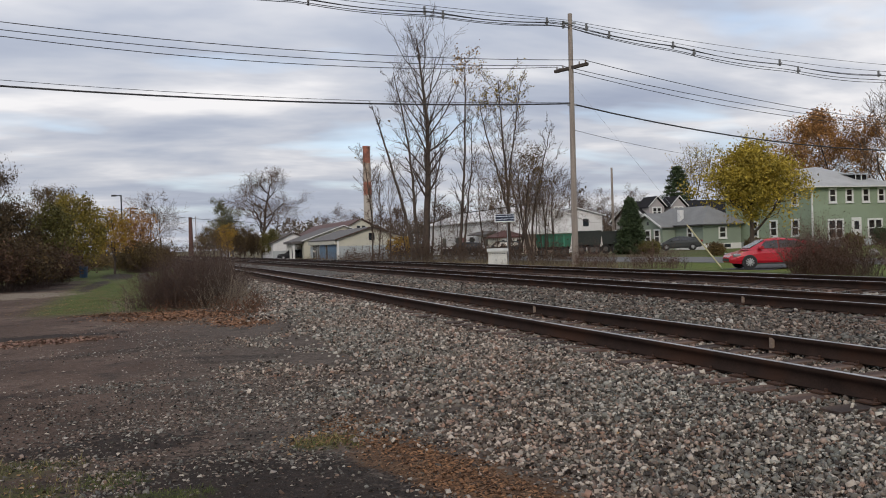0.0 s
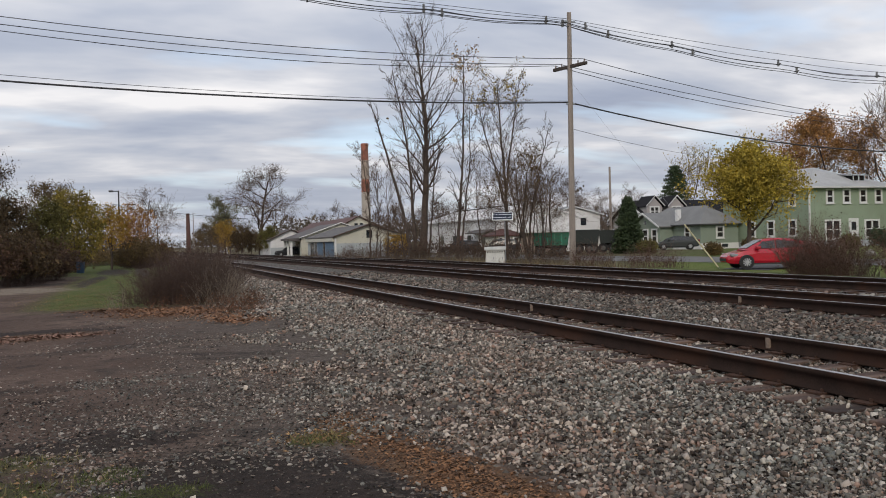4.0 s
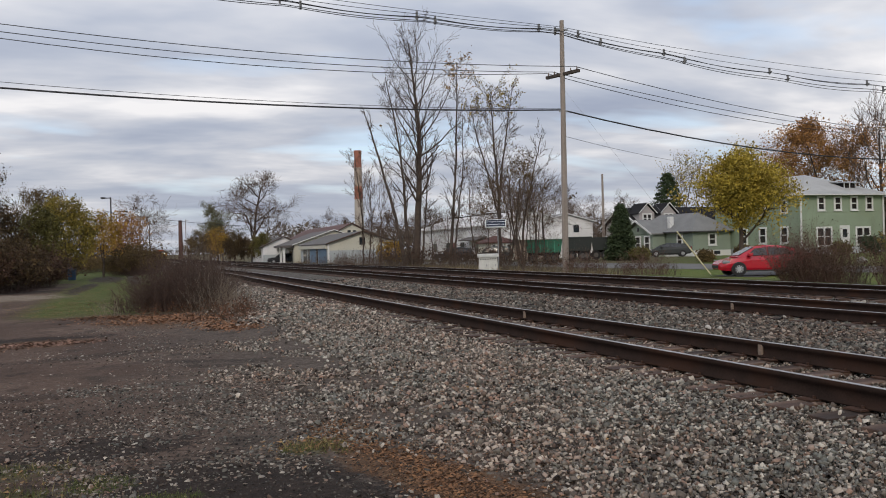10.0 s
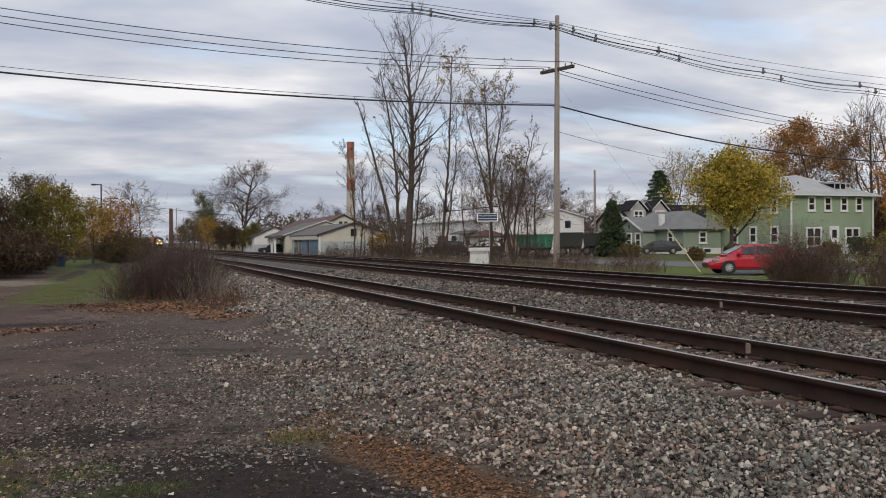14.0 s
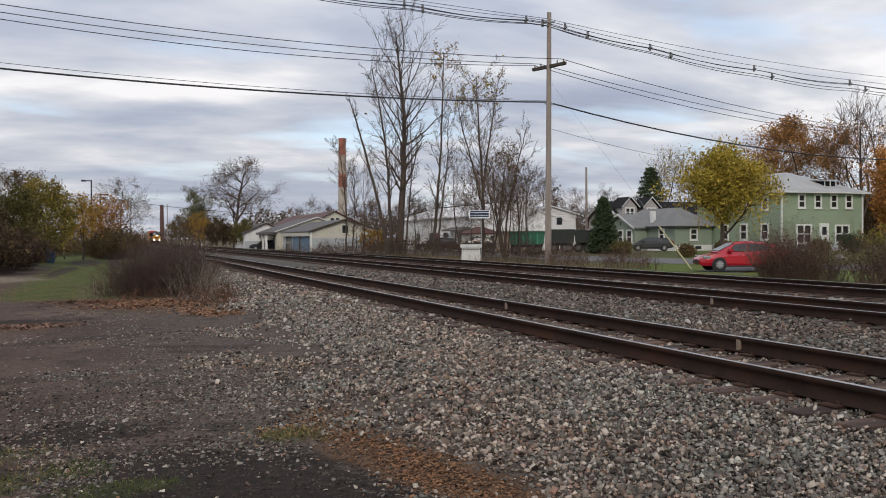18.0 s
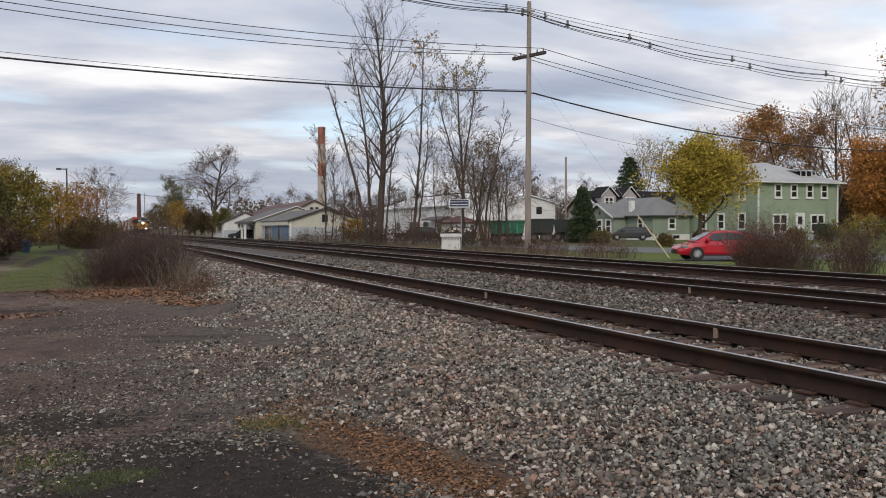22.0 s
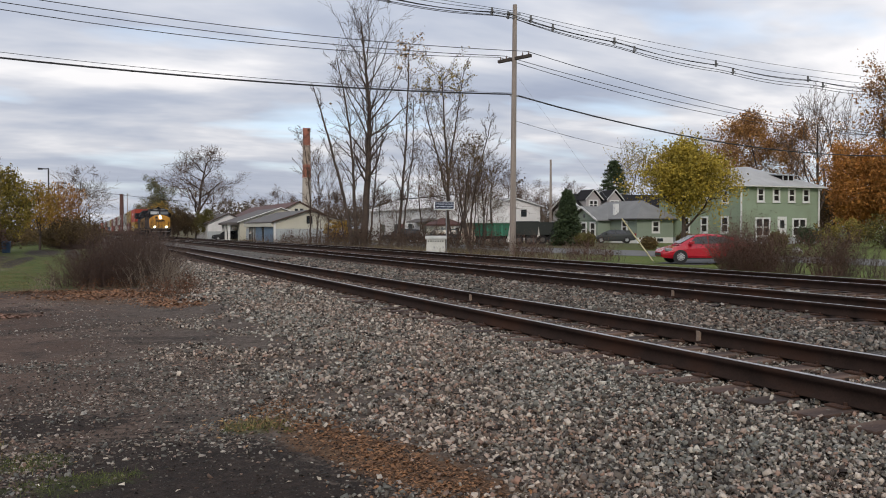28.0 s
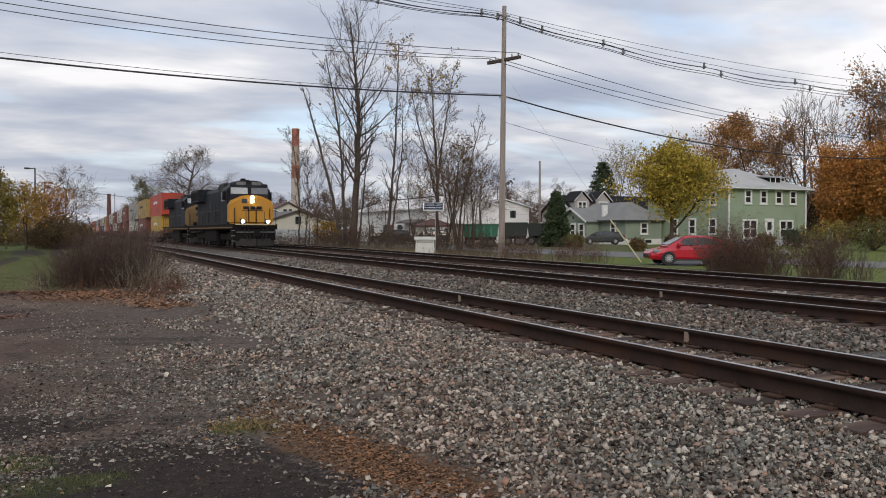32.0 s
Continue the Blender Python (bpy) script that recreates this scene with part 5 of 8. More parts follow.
    part("platform_edge", boxes((10.9, 10.93, -1.36, 1.36, 1.55, 1.61)), mat("cream_edge_paint", (0.55, 0.45, 0.25), 0.6), t)
    part("anticlimber", boxes((10.75, 11.05, -1.0, 1.0, 1.36, 1.52), bevel=0.03), UNDER, t)
    bm = bmesh.new()
    for s in (-1, 1):
        prism(bm, [(10.75, s * 0.02), (11.25, s * 0.02), (11.05, s * 0.75), (10.75, s * 1.3), (10.65, s * 1.3)], "z", 0.14, 0.62)
    part("plow", bm, mat("scuffed_plow", (0.030, 0.026, 0.024), 0.8, 0, 0.5, 3, 20, 0.2), t)
    part("end_plate", boxes((10.55, 10.9, -1.34, 1.34, 0.50, 1.40), bevel=0.03), UNDER, t)
    part("pilot_skirt", boxes((9.4, 10.55, -1.46, 1.46, 0.55, 1.25), bevel=0.03), UNDER, t)
    for s in (-1, 1):
        part("ditch_light_box", boxes((10.6, 10.92, s * 0.85 - 0.15, s * 0.85 + 0.15, 1.62, 1.95), bevel=0.03), UNDER, t)
        bm = bmesh.new()
        cyl(bm, (10.92, s * 0.85, 1.79), (10.95, s * 0.85, 1.79), 0.11, n=14)
        part("ditch_light", bm, LAMP if lit else GLASS, t, "lit ditch light" if lit else "")
        for z in (0.45, 0.8, 1.15):
            part("step", boxes((10.1, 10.7, s * 1.35 - 0.14, s * 1.35 + 0.14, z, z + 0.04)), STEEL, t)
    segs = []
    for y in (-0.75, -0.5, 0.5, 0.75):
        ring_rail(segs, [(11.02, y, 1.3), (11.2, y * 0.95, 0.95), (11.22, y * 0.8, 0.62), (11.15, y * 0.6, 0.5)], 0.03)
    tagged(part("air_hose", tubes("air_hose", segs, 5), BLACK, t), kind="stuff")
    part("uncoupling_lever", boxes((11.06, 11.1, -1.3, 1.3, 1.05, 1.09)), STEEL, t)
    bm = bmesh.new()
    cyl(bm, (10.9, 0, 0.95), (11.35, 0, 0.95), 0.13, n=8)
    box(bm, 11.3, 11.55, -0.2, 0.2, 0.75, 1.15, bevel=0.04)
    part("coupler", bm, UNDER, t)
    part("rear_coupler", cyl(bmesh.new(), (-11.4, 0, 0.95), (-10.9, 0, 0.95), 0.13, n=8), UNDER, t)
    segs = []
    for s in (-1, 1):
        ring_rail(segs, [(5.6, s * 1.47, 2.65), (-10.6, s * 1.47, 2.65)])
        for i in range(10):
            xx = 5.6 - i * 1.8
            ring_rail(segs, [(xx, s * 1.47, 1.62), (xx, s * 1.47, 2.65)])
        ring_rail(segs, [(10.85, s * 1.4, 1.62), (10.85, s * 1.4, 2.6)])
        ring_rail(segs, [(10.85, s * 0.62, 1.62), (10.85, s * 0.62, 2.45)])
    part("handrail", tubes("handrail", segs, 5), mat("handrail_paint", (0.05, 0.036, 0.022), 0.7), t)
    # a shorter frame: everything but the wheels closes up along the length
    for ob in t.children_recursive:
        if not ob.name.startswith(("bogie_frame", "wheelset")):
            ob.data.transform(Matrix.Diagonal((0.89, 1, 1, 1)))
    return t


CONT = {}


def container_mesh(length, height):
    """Corrugated steel box with corner posts, rails and door gear."""
    key = (length, height)
    if key in CONT:
        return CONT[key]
    bm = bmesh.new()
    l, w, h = length / 2, 1.22, height
    n = int(length / 0.28)
    for s in (-1, 1):
        pts = []
        for i in range(n + 1):
            x = -l + 0.12 + (length - 0.24) * i / n
            dpt = 0.0 if (i // 2) % 2 else 0.035
            pts.append((x, s * (w - 0.02 - dpt)))
        lo = [bm.verts.new((x, y, 0.15)) for x, y in pts]
        hi = [bm.verts.new((x, y, h - 0.1)) for x, y in pts]
        for i in range(n):
            bm.faces.new((lo[i], lo[i + 1], hi[i + 1], hi[i]))
    box(bm, -l + 0.03, l - 0.03, -w + 0.1, w - 0.1, h - 0.06, h - 0.02)
    box(bm, -l + 0.03, l - 0.03, -w + 0.1, w - 0.1, 0.08, 0.14)
    for sx in (-1, 1):
        box(bm, sx * (l - 0.05) - 0.02, sx * (l - 0.05) + 0.02, -w + 0.1, w - 0.1, 0.1, h - 0.05)
        for sy in (-1, 1):
            box(bm, sx * (l - 0.08) - 0.08, sx * (l - 0.08) + 0.08, sy * (w - 0.08) - 0.08, sy * (w - 0.08) + 0.08, 0, h)
        for k in (-0.7, -0.25, 0.25, 0.7):
            cyl(bm, (sx * (l + 0.0), k, 0.2), (sx * (l + 0.0), k, h - 0.15), 0.025, n=6)
    for sy in (-1, 1):
        box(bm, -l, l, sy * (w - 0.05) - 0.05, sy * (w - 0.05) + 0.05, h - 0.12, h)
        box(bm, -l, l, sy * (w - 0.05) - 0.05, sy * (w - 0.05) + 0.05, 0, 0.16)
    me = bpy.data.meshes.new("container")
    bmesh.ops.recalc_face_normals(bm, faces=bm.faces)
    bm.to_mesh(me)
    bm.free()
    CONT[key] = me
    return me


def paint(name, c):
    return mat(name, c, 0.55, 0, 0.2, 0.8, 20, 0.05, stain=tuple(v * 0.55 + 0.02 for v in c), stain_scale=0.7)


C_RED, C_TAN, C_GREY = paint("red_container_paint", (0.46, 0.055, 0.025)), paint("tan_container_paint", (0.36, 0.24, 0.07)), paint("grey_container_paint", (0.30, 0.30, 0.28))
C_BROWN, C_PALE, C_YEL = paint("brown_container_paint", (0.17, 0.05, 0.035)), paint("pale_container_paint", (0.45, 0.43, 0.40)), paint("yellow_container_paint", (0.48, 0.30, 0.05))
C_BLUE = paint("blue_container_paint", (0.07, 0.11, 0.19))
WELLPAINT = paint("well_car_paint", (0.10, 0.045, 0.03))
COLOURS = {C_RED: "red", C_TAN: "tan", C_GREY: "grey", C_BROWN: "brown", C_PALE: "pale grey", C_YEL: "yellow", C_BLUE: "blue"}


def well_car(low, high):
    """A deep well car with two stacked containers."""
    t = thing("well_car", Matrix.Identity(4), f"well car with a {COLOURS[high]} container stacked on a {COLOURS[low]} one", "rail car", "cars of the freight train")
    L = 9.6
    bm = bmesh.new()
    for s in (-1, 1):
        prism(bm, [(-7.0, 0.45), (7.0, 0.45), (7.4, 1.15), (-7.4, 1.15)], "y", s * 1.42 - 0.05, s * 1.42 + 0.05)
        for i in range(9):
            xx = -6.6 + i * 1.65
            box(bm, xx - 0.05, xx + 0.05, s * 1.42 - 0.09, s * 1.42 + 0.09, 0.45, 1.15)
    box(bm, -6.9, 6.9, -1.4, 1.4, 0.42, 0.5)
    part("well_side", bm, WELLPAINT, t)
    bm = bmesh.new()
    for s in (-1, 1):
        a, b = sorted((s * 7.1, s * L))
        box(bm, a, b, -0.9, 0.9, 0.95, 1.18)
        box(bm, *sorted((s * 7.0, s * 7.35)), -1.45, 1.45, 0.6, 1.25)
        cyl(bm, (s * L, 0, 0.9), (s * (L + 0.45), 0, 0.9), 0.12, n=6)
    part("end_platform", bm, WELLPAINT, t)
    for s in (-8.4, 8.4):
        bogie(t, s, 2, 0.88, 0.42, UNDER)
    a = part("container", container_mesh(12.19, 2.6).copy(), low, t, f"{COLOURS[low]} corrugated lower container", pose(0, 0, 0.42))
    b = part("container", container_mesh(13.7, 2.6).copy(), high, t, f"{COLOURS[high]} corrugated upper container", pose(0, 0, 3.04))
    for c, hl in ((b, 6.85), (a, 6.1)):
        for s in (-1, 1):
            bars = bmesh.new()
            for i in range(3):
                box(bars, -2.4 + i * 1.5, -1.3 + i * 1.5 + (0.39 if i < 2 else 0), s * 1.225 - 0.008, s * 1.225 + 0.008, 1.45 + 0.12 * (i % 2), 1.78)
            part("marking", bars, WHITE if c is b and high in (C_RED, C_BROWN, C_BLUE) else (NAVY if c is b else WHITE), c, "plain marking bars")
    return t


def at_line(s_head):
    """Pose on the middle track of a vehicle whose middle is at y = s_head, facing down the line towards the lot."""
    x = float(axis_x(s_head))
    slope = (float(axis_x(s_head + 8)) - float(axis_x(s_head - 8))) / 16
    z = RAIL_TOP + 0.004 + float(grade(s_head))
    tilt = math.degrees(math.atan((float(grade(s_head + 8)) - float(grade(s_head - 8))) / 16))
    return pose(x, s_head, z, 0, 0, math.degrees(math.atan2(-1, -slope))) @ pose(0, 0, 0, 0, tilt, 0)


SPEED, FRONT_END = 18.4, 54.0
train = [(locomotive("dark blue locomotive with yellow nose and lit headlights", True), 10.2), (locomotive("dark blue second locomotive with yellow nose", False), 30.5)]
ORDER = [(C_YEL, C_RED), (C_BROWN, C_TAN), (C_PALE, C_GREY), (C_BROWN, C_BROWN), (C_BROWN, C_PALE), (C_PALE, C_BROWN), (C_BROWN, C_PALE), (C_RED, C_BROWN), (C_GREY, C_TAN), (C_BLUE, C_PALE), (C_BROWN, C_GREY), (C_RED, C_BROWN)]
for i_ in range(22):
    lo_, hi_ = ORDER[i_ % len(ORDER)] if i_ < 12 else ORDER[(i_ * 5 + 2) % len(ORDER)]
    train.append((well_car(lo_, hi_), 30.5 + 10.1 + 10.1 + i_ * 20.2))

# ---- utility poles and wires ----


def wire(segs, a, b, sag, r, n=18):
    a, b = np.array(a, float), np.array(b, float)
    pts = [a + (b - a) * t - np.array([0, 0, 4 * sag * t * (1 - t)]) for t in np.linspace(0, 1, n)]
    for p, q in zip(pts, pts[1:]):
        segs.append((*p, r, *q, r))


POLE = (*polar(28.4, 45), 0.0)
LEFT_POLE, RIGHT_POLE = (-14.0, 37.0, 0.0), (74.0, 43.6, 0.0)


def utility_pole(x, y, h, label, lean=0.0, arm=True):
    t = thing("utility_pole", ground_pose(x, y) @ pose(0, 0, 0, 0, lean, 0), label, "utility pole")
    bm = bmesh.new()
    cyl(bm, (0, 0, -0.3), (0, 0, h), 0.185, 0.12, 14)
    part("pole", bm, POLEWOOD, t)
    if arm:
        part("crossarm", boxes((-0.09, 0.09, -1.2, 1.2, h * 0.782 - 0.02, h * 0.782 + 0.15), bevel=0.015), mat("dark_crossarm_wood", (0.07, 0.055, 0.045), 0.9), t, m=pose(0.0, 0, 0, 0, 0, 20))
        for k in (-1.05, -0.6, 0.6, 1.05):
            bm = bmesh.new()
            a = radians(20)
            cyl(bm, (-math.sin(a) * k, math.cos(a) * k, h * 0.782 + 0.13), (-math.sin(a) * k, math.cos(a) * k, h * 0.782 + 0.32), 0.045, 0.03, 8)
            part("insulator", bm, mat("brown_insulator", (0.10, 0.06, 0.04), 0.3), t)
        part("bracket", boxes((-0.35, 0.35, -0.05, 0.05, h - 0.55, h - 0.45), bevel=0.01), STEEL, t)
        part("bracket", boxes((-0.25, 0.25, -0.04, 0.04, h * 0.64 - 0.05, h * 0.64 + 0.05), bevel=0.01), STEEL, t)
    return t


utility_pole(POLE[0], POLE[1], 14.05, "tall weathered wooden utility pole with crossarm beside the road", 0.55)
utility_pole(LEFT_POLE[0], LEFT_POLE[1], 15.4, "weathered wooden utility pole at the wood's edge")
utility_pole(RIGHT_POLE[0], RIGHT_POLE[1], 13.5, "weathered wooden utility pole down the road")
utility_pole(*polar(31.1, 100), 10.2, "thin grey wooden pole behind the trees", arm=False)


def span_point(a, b, sag, t):
    a, b = Vector(a), Vector(b)
    return a + (b - a) * t - Vector((0, 0, 4 * sag * t * (1 - t)))


def cable_mesh(pts, r, n=6):
    """One unbroken round cable through the points."""
    P = np.array([tuple(p) for p in pts])
    d = np.gradient(P, axis=0)
    d /= np.linalg.norm(d, axis=1, keepdims=True)
    a = np.cross(d, [0, 0, 1.0])
    a /= np.linalg.norm(a, axis=1, keepdims=True)
    b = np.cross(a, d)
    w = np.arange(n) * 2 * np.pi / n
    v = P[:, None] + r * (np.cos(w)[None, :, None] * a[:, None] + np.sin(w)[None, :, None] * b[:, None])
    i = np.arange(n)
    q = np.stack([i, (i + 1) % n, (i + 1) % n + n, i + n], 1)
    f = (q[None] + (np.arange(len(P) - 1) * n)[:, None, None]).reshape(-1, 4)
    return mesh_arrays("power_line", v.reshape(-1, 3), f, smooth=True)


def wires(label, pairs, r):
    pts = []
    for a, b, sag in pairs:
        pts += [span_point(a, b, sag, t) for t in np.linspace(0, 1, 19)[1 if pts else 0:]]
    me = cable_mesh(pts, r)
    me.materials.append(CABLE)
    return tagged(new("power_line", me), label, "cable")


hp = 14.05 + float(land(POLE[0], POLE[1]))
SPACER = mat("grey_cable_spacer", (0.20, 0.20, 0.20), 0.6)


def bundle(offset_y, drop, sags, r, loops, spacers):
    """One cable of the bundle from pole to pole; it dips a little between its spacers."""
    l = (LEFT_POLE[0], LEFT_POLE[1] + offset_y, 15.3 + drop)
    m = (POLE[0], POLE[1] + offset_y, hp + drop)
    e = (RIGHT_POLE[0], RIGHT_POLE[1] + offset_y, 14.1 + drop)
    pts = []
    for (p, q, sag), n in (((l, m, sags[0]), 5), ((m, e, sags[1]), 6)):
        for t in np.linspace(0, 1, 61)[1 if pts else 0:]:
            pts.append(span_point(p, q, sag, t) - Vector((0, 0, loops * abs(math.sin(math.pi * (t * n + 0.15))))))
    me = cable_mesh(pts, r)
    me.materials.append(CABLE)
    w = tagged(new("power_line", me), "bundled overhead cable on spacers across the tracks", "cable")
    if spacers:
        for (p, q, sag), ts in (((l, m, sags[0]), (0.56, 0.76, 0.965)), ((m, e, sags[1]), (0.025, 0.14, 0.30, 0.47, 0.64, 0.81))):
            for t in ts:
                c = span_point(p, q, sag, t + spacers)
                part("spacer", boxes((-0.05, 0.05, -0.05, 0.05, -0.14, 0.28), (-0.03, 0.03, -0.20, 0.20, -0.03, 0.04), bevel=0.01), SPACER, w, m=Matrix.Translation(c))
    return w


for off_, drop_, s1_, s2_, r_, loop_, sp_ in ((0.0, -0.35, 0.30, 1.05, 0.013, 0.0, 0), (0.0, -0.44, 0.40, 1.42, 0.014, 0.04, 0), (0.2, -0.52, 0.44, 1.55, 0.020, 0.12, 0.0001),
                                              (-0.2, -0.58, 0.46, 1.62, 0.020, 0.16, 0), (0.1, -0.66, 0.50, 1.76, 0.020, 0.10, 0.028), (-0.1, -0.74, 0.55, 1.90, 0.018, 0.13, 0)):
    bundle(off_, drop_, (s1_, s2_), r_, loop_, sp_)
ca_, sa_ = math.cos(radians(20)), math.sin(radians(20))
for k_, lz_, ls_, rz_, sg_ in ((-1.05, 12.0, 0.7, 9.0, 1.6), (0.6, 11.7, 0.7, 9.0, 1.4), (1.05, 11.55, 0.9, 10.0, 2.0)):
    dx_, dy_ = -sa_ * k_, ca_ * k_
    wires("thin overhead power line across the tracks", [((LEFT_POLE[0], LEFT_POLE[1], lz_), (POLE[0] + dx_, POLE[1] + dy_, hp - 14.05 * 0.218 + 0.3), ls_), ((POLE[0] + dx_, POLE[1] + dy_, hp - 14.05 * 0.218 + 0.3), (RIGHT_POLE[0] + dx_, RIGHT_POLE[1] + dy_, rz_), sg_)], 0.018)
wires("thick black telephone cable across the tracks", [((LEFT_POLE[0], LEFT_POLE[1], 9.1), (POLE[0], POLE[1], hp * 0.645), 0.52), ((POLE[0], POLE[1], hp * 0.645), (RIGHT_POLE[0], RIGHT_POLE[1], 9.0), 2.2)], 0.042)
wires("thin messenger wire above the telephone cable", [((LEFT_POLE[0], LEFT_POLE[1], 9.4), (POLE[0], POLE[1], hp * 0.65), 0.52)], 0.012)
wires("thin service wire from the pole to the houses", [((POLE[0], POLE[1], hp * 0.543), (66.0, 71.0, 9.6), 0.8)], 0.012)

# guy wire with its yellow guard
GX, GY = polar(38.3, 38.2)
segs_ = []
wire(segs_, (POLE[0], POLE[1], hp * 0.74), (GX, GY, float(land(GX, GY))), 0.0, 0.005, 3)
me_ = tubes("guy_wire", segs_, 5)
me_.materials.append(STEEL)
guy = tagged(new("guy_wire", me_), "steel guy wire with a yellow plastic guard", "guy wire")
a_, b_ = Vector((GX, GY, float(land(GX, GY)))), Vector((POLE[0], POLE[1], hp * 0.74))
bm_ = bmesh.new()
cyl(bm_, a_ + (b_ - a_) * 0.01, a_ + (b_ - a_) * 0.20, 0.032, n=8)
part("guard", bm_, mat("yellow_plastic", (0.48, 0.43, 0.24), 0.6), guy, "faded yellow guard")

# ---- road and kerb across the line ----
ASPHALT = mat("worn_asphalt", (0.16, 0.155, 0.15), 0.9, 0, 0.25, 0.8, 50, 0.2, stain=(0.10, 0.097, 0.094), stain_scale=0.3)


def strip(name, pts, width, lift, material, label, category):
    """A paved strip along a line of points."""
    P = np.array(pts, float)
    t = np.linspace(0, 1, 60)
    k = np.linspace(0, 1, len(P))
    x, y = np.interp(t, k, P[:, 0]), np.interp(t, k, P[:, 1])
    dx, dy = np.gradient(x), np.gradient(y)
    n = np.hypot(dx, dy)
    off = np.linspace(-width / 2, width / 2, 5)
    X = x[:, None] + (dy / n)[:, None] * off[None]
    Y = y[:, None] - (dx / n)[:, None] * off[None]
    Z = land(X, Y) + lift
    v = np.stack([X, Y, Z], -1).reshape(-1, 3)
    i = (np.arange(59)[:, None] * 5 + np.arange(4)[None]).ravel()
    me = mesh_arrays(name, v, np.stack([i, i + 1, i + 6, i + 5], 1), smooth=True)
    me.materials.append(material)
    return tagged(new(name, me), label, category, kind="structure")


strip("road", [(47, -40), (42, 10), (38, 30), (34, 52), (30, 75), (24, 110), (18, 160)], 7.5, -0.025, ASPHALT, "worn grey asphalt road along the houses", "road")
strip("driveway", [(26, 31.5), (36, 38)], 2.6, -0.02, mat("dark_driveway_asphalt", (0.075, 0.072, 0.07), 0.9, 0, 0.25, 0.8, 50, 0.2), "short asphalt driveway beside the road", "driveway")

# ---- buildings ----
SIDING = mat("pale_green_siding", (0.275, 0.34, 0.24), 0.75, 0, 0.12, 0.7, 20, 0.05, stain=(0.25, 0.31, 0.21), stain_scale=0.4)
SIDING2 = mat("grey_green_siding", (0.25, 0.30, 0.235), 0.75, 0, 0.12, 0.7, 20, 0.05)
SHINGLE = mat("light_grey_shingles", (0.42, 0.42, 0.41), 0.9, 0, 0.2, 0.8, 25, 0.2)
SHINGLE2 = mat("grey_shingles", (0.21, 0.21, 0.205), 0.9, 0, 0.2, 0.8, 25, 0.2)
SHINGLE3 = mat("dark_shingles", (0.026, 0.025, 0.027), 0.95, 0, 0.2, 0.8, 25, 0.2, spec=0.1)
CLADDING = mat("white_metal_cladding", (0.72, 0.71, 0.70), 0.6, 0, 0.12, 0.6, 15, 0.05, stain=(0.56, 0.55, 0.53), stain_scale=0.4)
CREAM = mat("cream_cladding", (0.55, 0.53, 0.44), 0.7, 0, 0.12, 0.6, 15, 0.05)
PALEGREY = mat("pale_grey_block", (0.40, 0.43, 0.44), 0.8, 0, 0.15, 0.6, 15, 0.1)


BROWNROOF = mat("brown_metal_roof", (0.105, 0.042, 0.033), 0.7, 0, 0.2, 0.6, 15, 0.1)
GREYROOF = mat("grey_metal_roof", (0.105, 0.093, 0.085), 0.7, 0, 0.2, 0.6, 15, 0.1)


HOUSEGLASS = mat("curtained_window_glass", (0.030, 0.027, 0.026), 0.12, 0, 0.6, 0.9, 5, 0.0, spec=0.5)


CASING = 0.17


def window(parent, x, y, z, w, h, face, panes=1, name="window"):
    """A sash window in a wall face ('-y', '-x'): frame, sill, panes and bars."""
    t = part(name, frame_bm(w, h, panes), WHITE, parent, m=pose(x, y, z, 0, 0, 0 if face == "-y" else -90))
    for i in range(panes):
        pw = (w - CASING * (panes + 1)) / panes
        x0 = -w / 2 + CASING + i * (pw + CASING)
        part("pane", boxes((x0, x0 + pw, 0.0, 0.02, CASING, h - CASING)), HOUSEGLASS, t)
        part("sash_bar", boxes((x0, x0 + pw, -0.03, -0.002, h / 2 - 0.045, h / 2 + 0.045)), WHITE, t)
    part("sill", boxes((-w / 2 - 0.06, w / 2 + 0.06, -0.12, 0.0, -0.06, 0.0)), WHITE, t)
    return t


def frame_bm(w, h, panes):
    rows = [(-w / 2, w / 2, -0.06, 0.04, 0, CASING), (-w / 2, w / 2, -0.06, 0.04, h - CASING, h)]
    for i in range(panes + 1):
        x0 = -w / 2 + i * (w - CASING) / panes
        rows.append((x0, x0 + CASING, -0.06, 0.04, CASING, h - CASING))
    return boxes(*rows)


def door(parent, x, y, z, w, h, face):
    t = part("door", boxes((-w / 2, w / 2, -0.05, 0.02, 0, h)), WHITE, parent, m=pose(x, y, z, 0, 0, 0 if face == "-y" else -90))
    part("pane", boxes((-w * 0.3, w * 0.3, -0.062, -0.051, h * 0.5, h * 0.88)), GLASS, t)
    part("door_frame", boxes((-w / 2 - 0.12, -w / 2, -0.08, 0.02, 0, h), (w / 2, w / 2 + 0.12, -0.08, 0.02, 0, h), (-w / 2 - 0.12, w / 2 + 0.12, -0.08, 0.02, h, h + 0.12)), WHITE, t)
    bm = bmesh.new()
    cyl(bm, (w * 0.38, -0.1, h * 0.46), (w * 0.38, -0.05, h * 0.46), 0.03, n=8)
    part("door_knob", bm, STEEL, t)
    return t


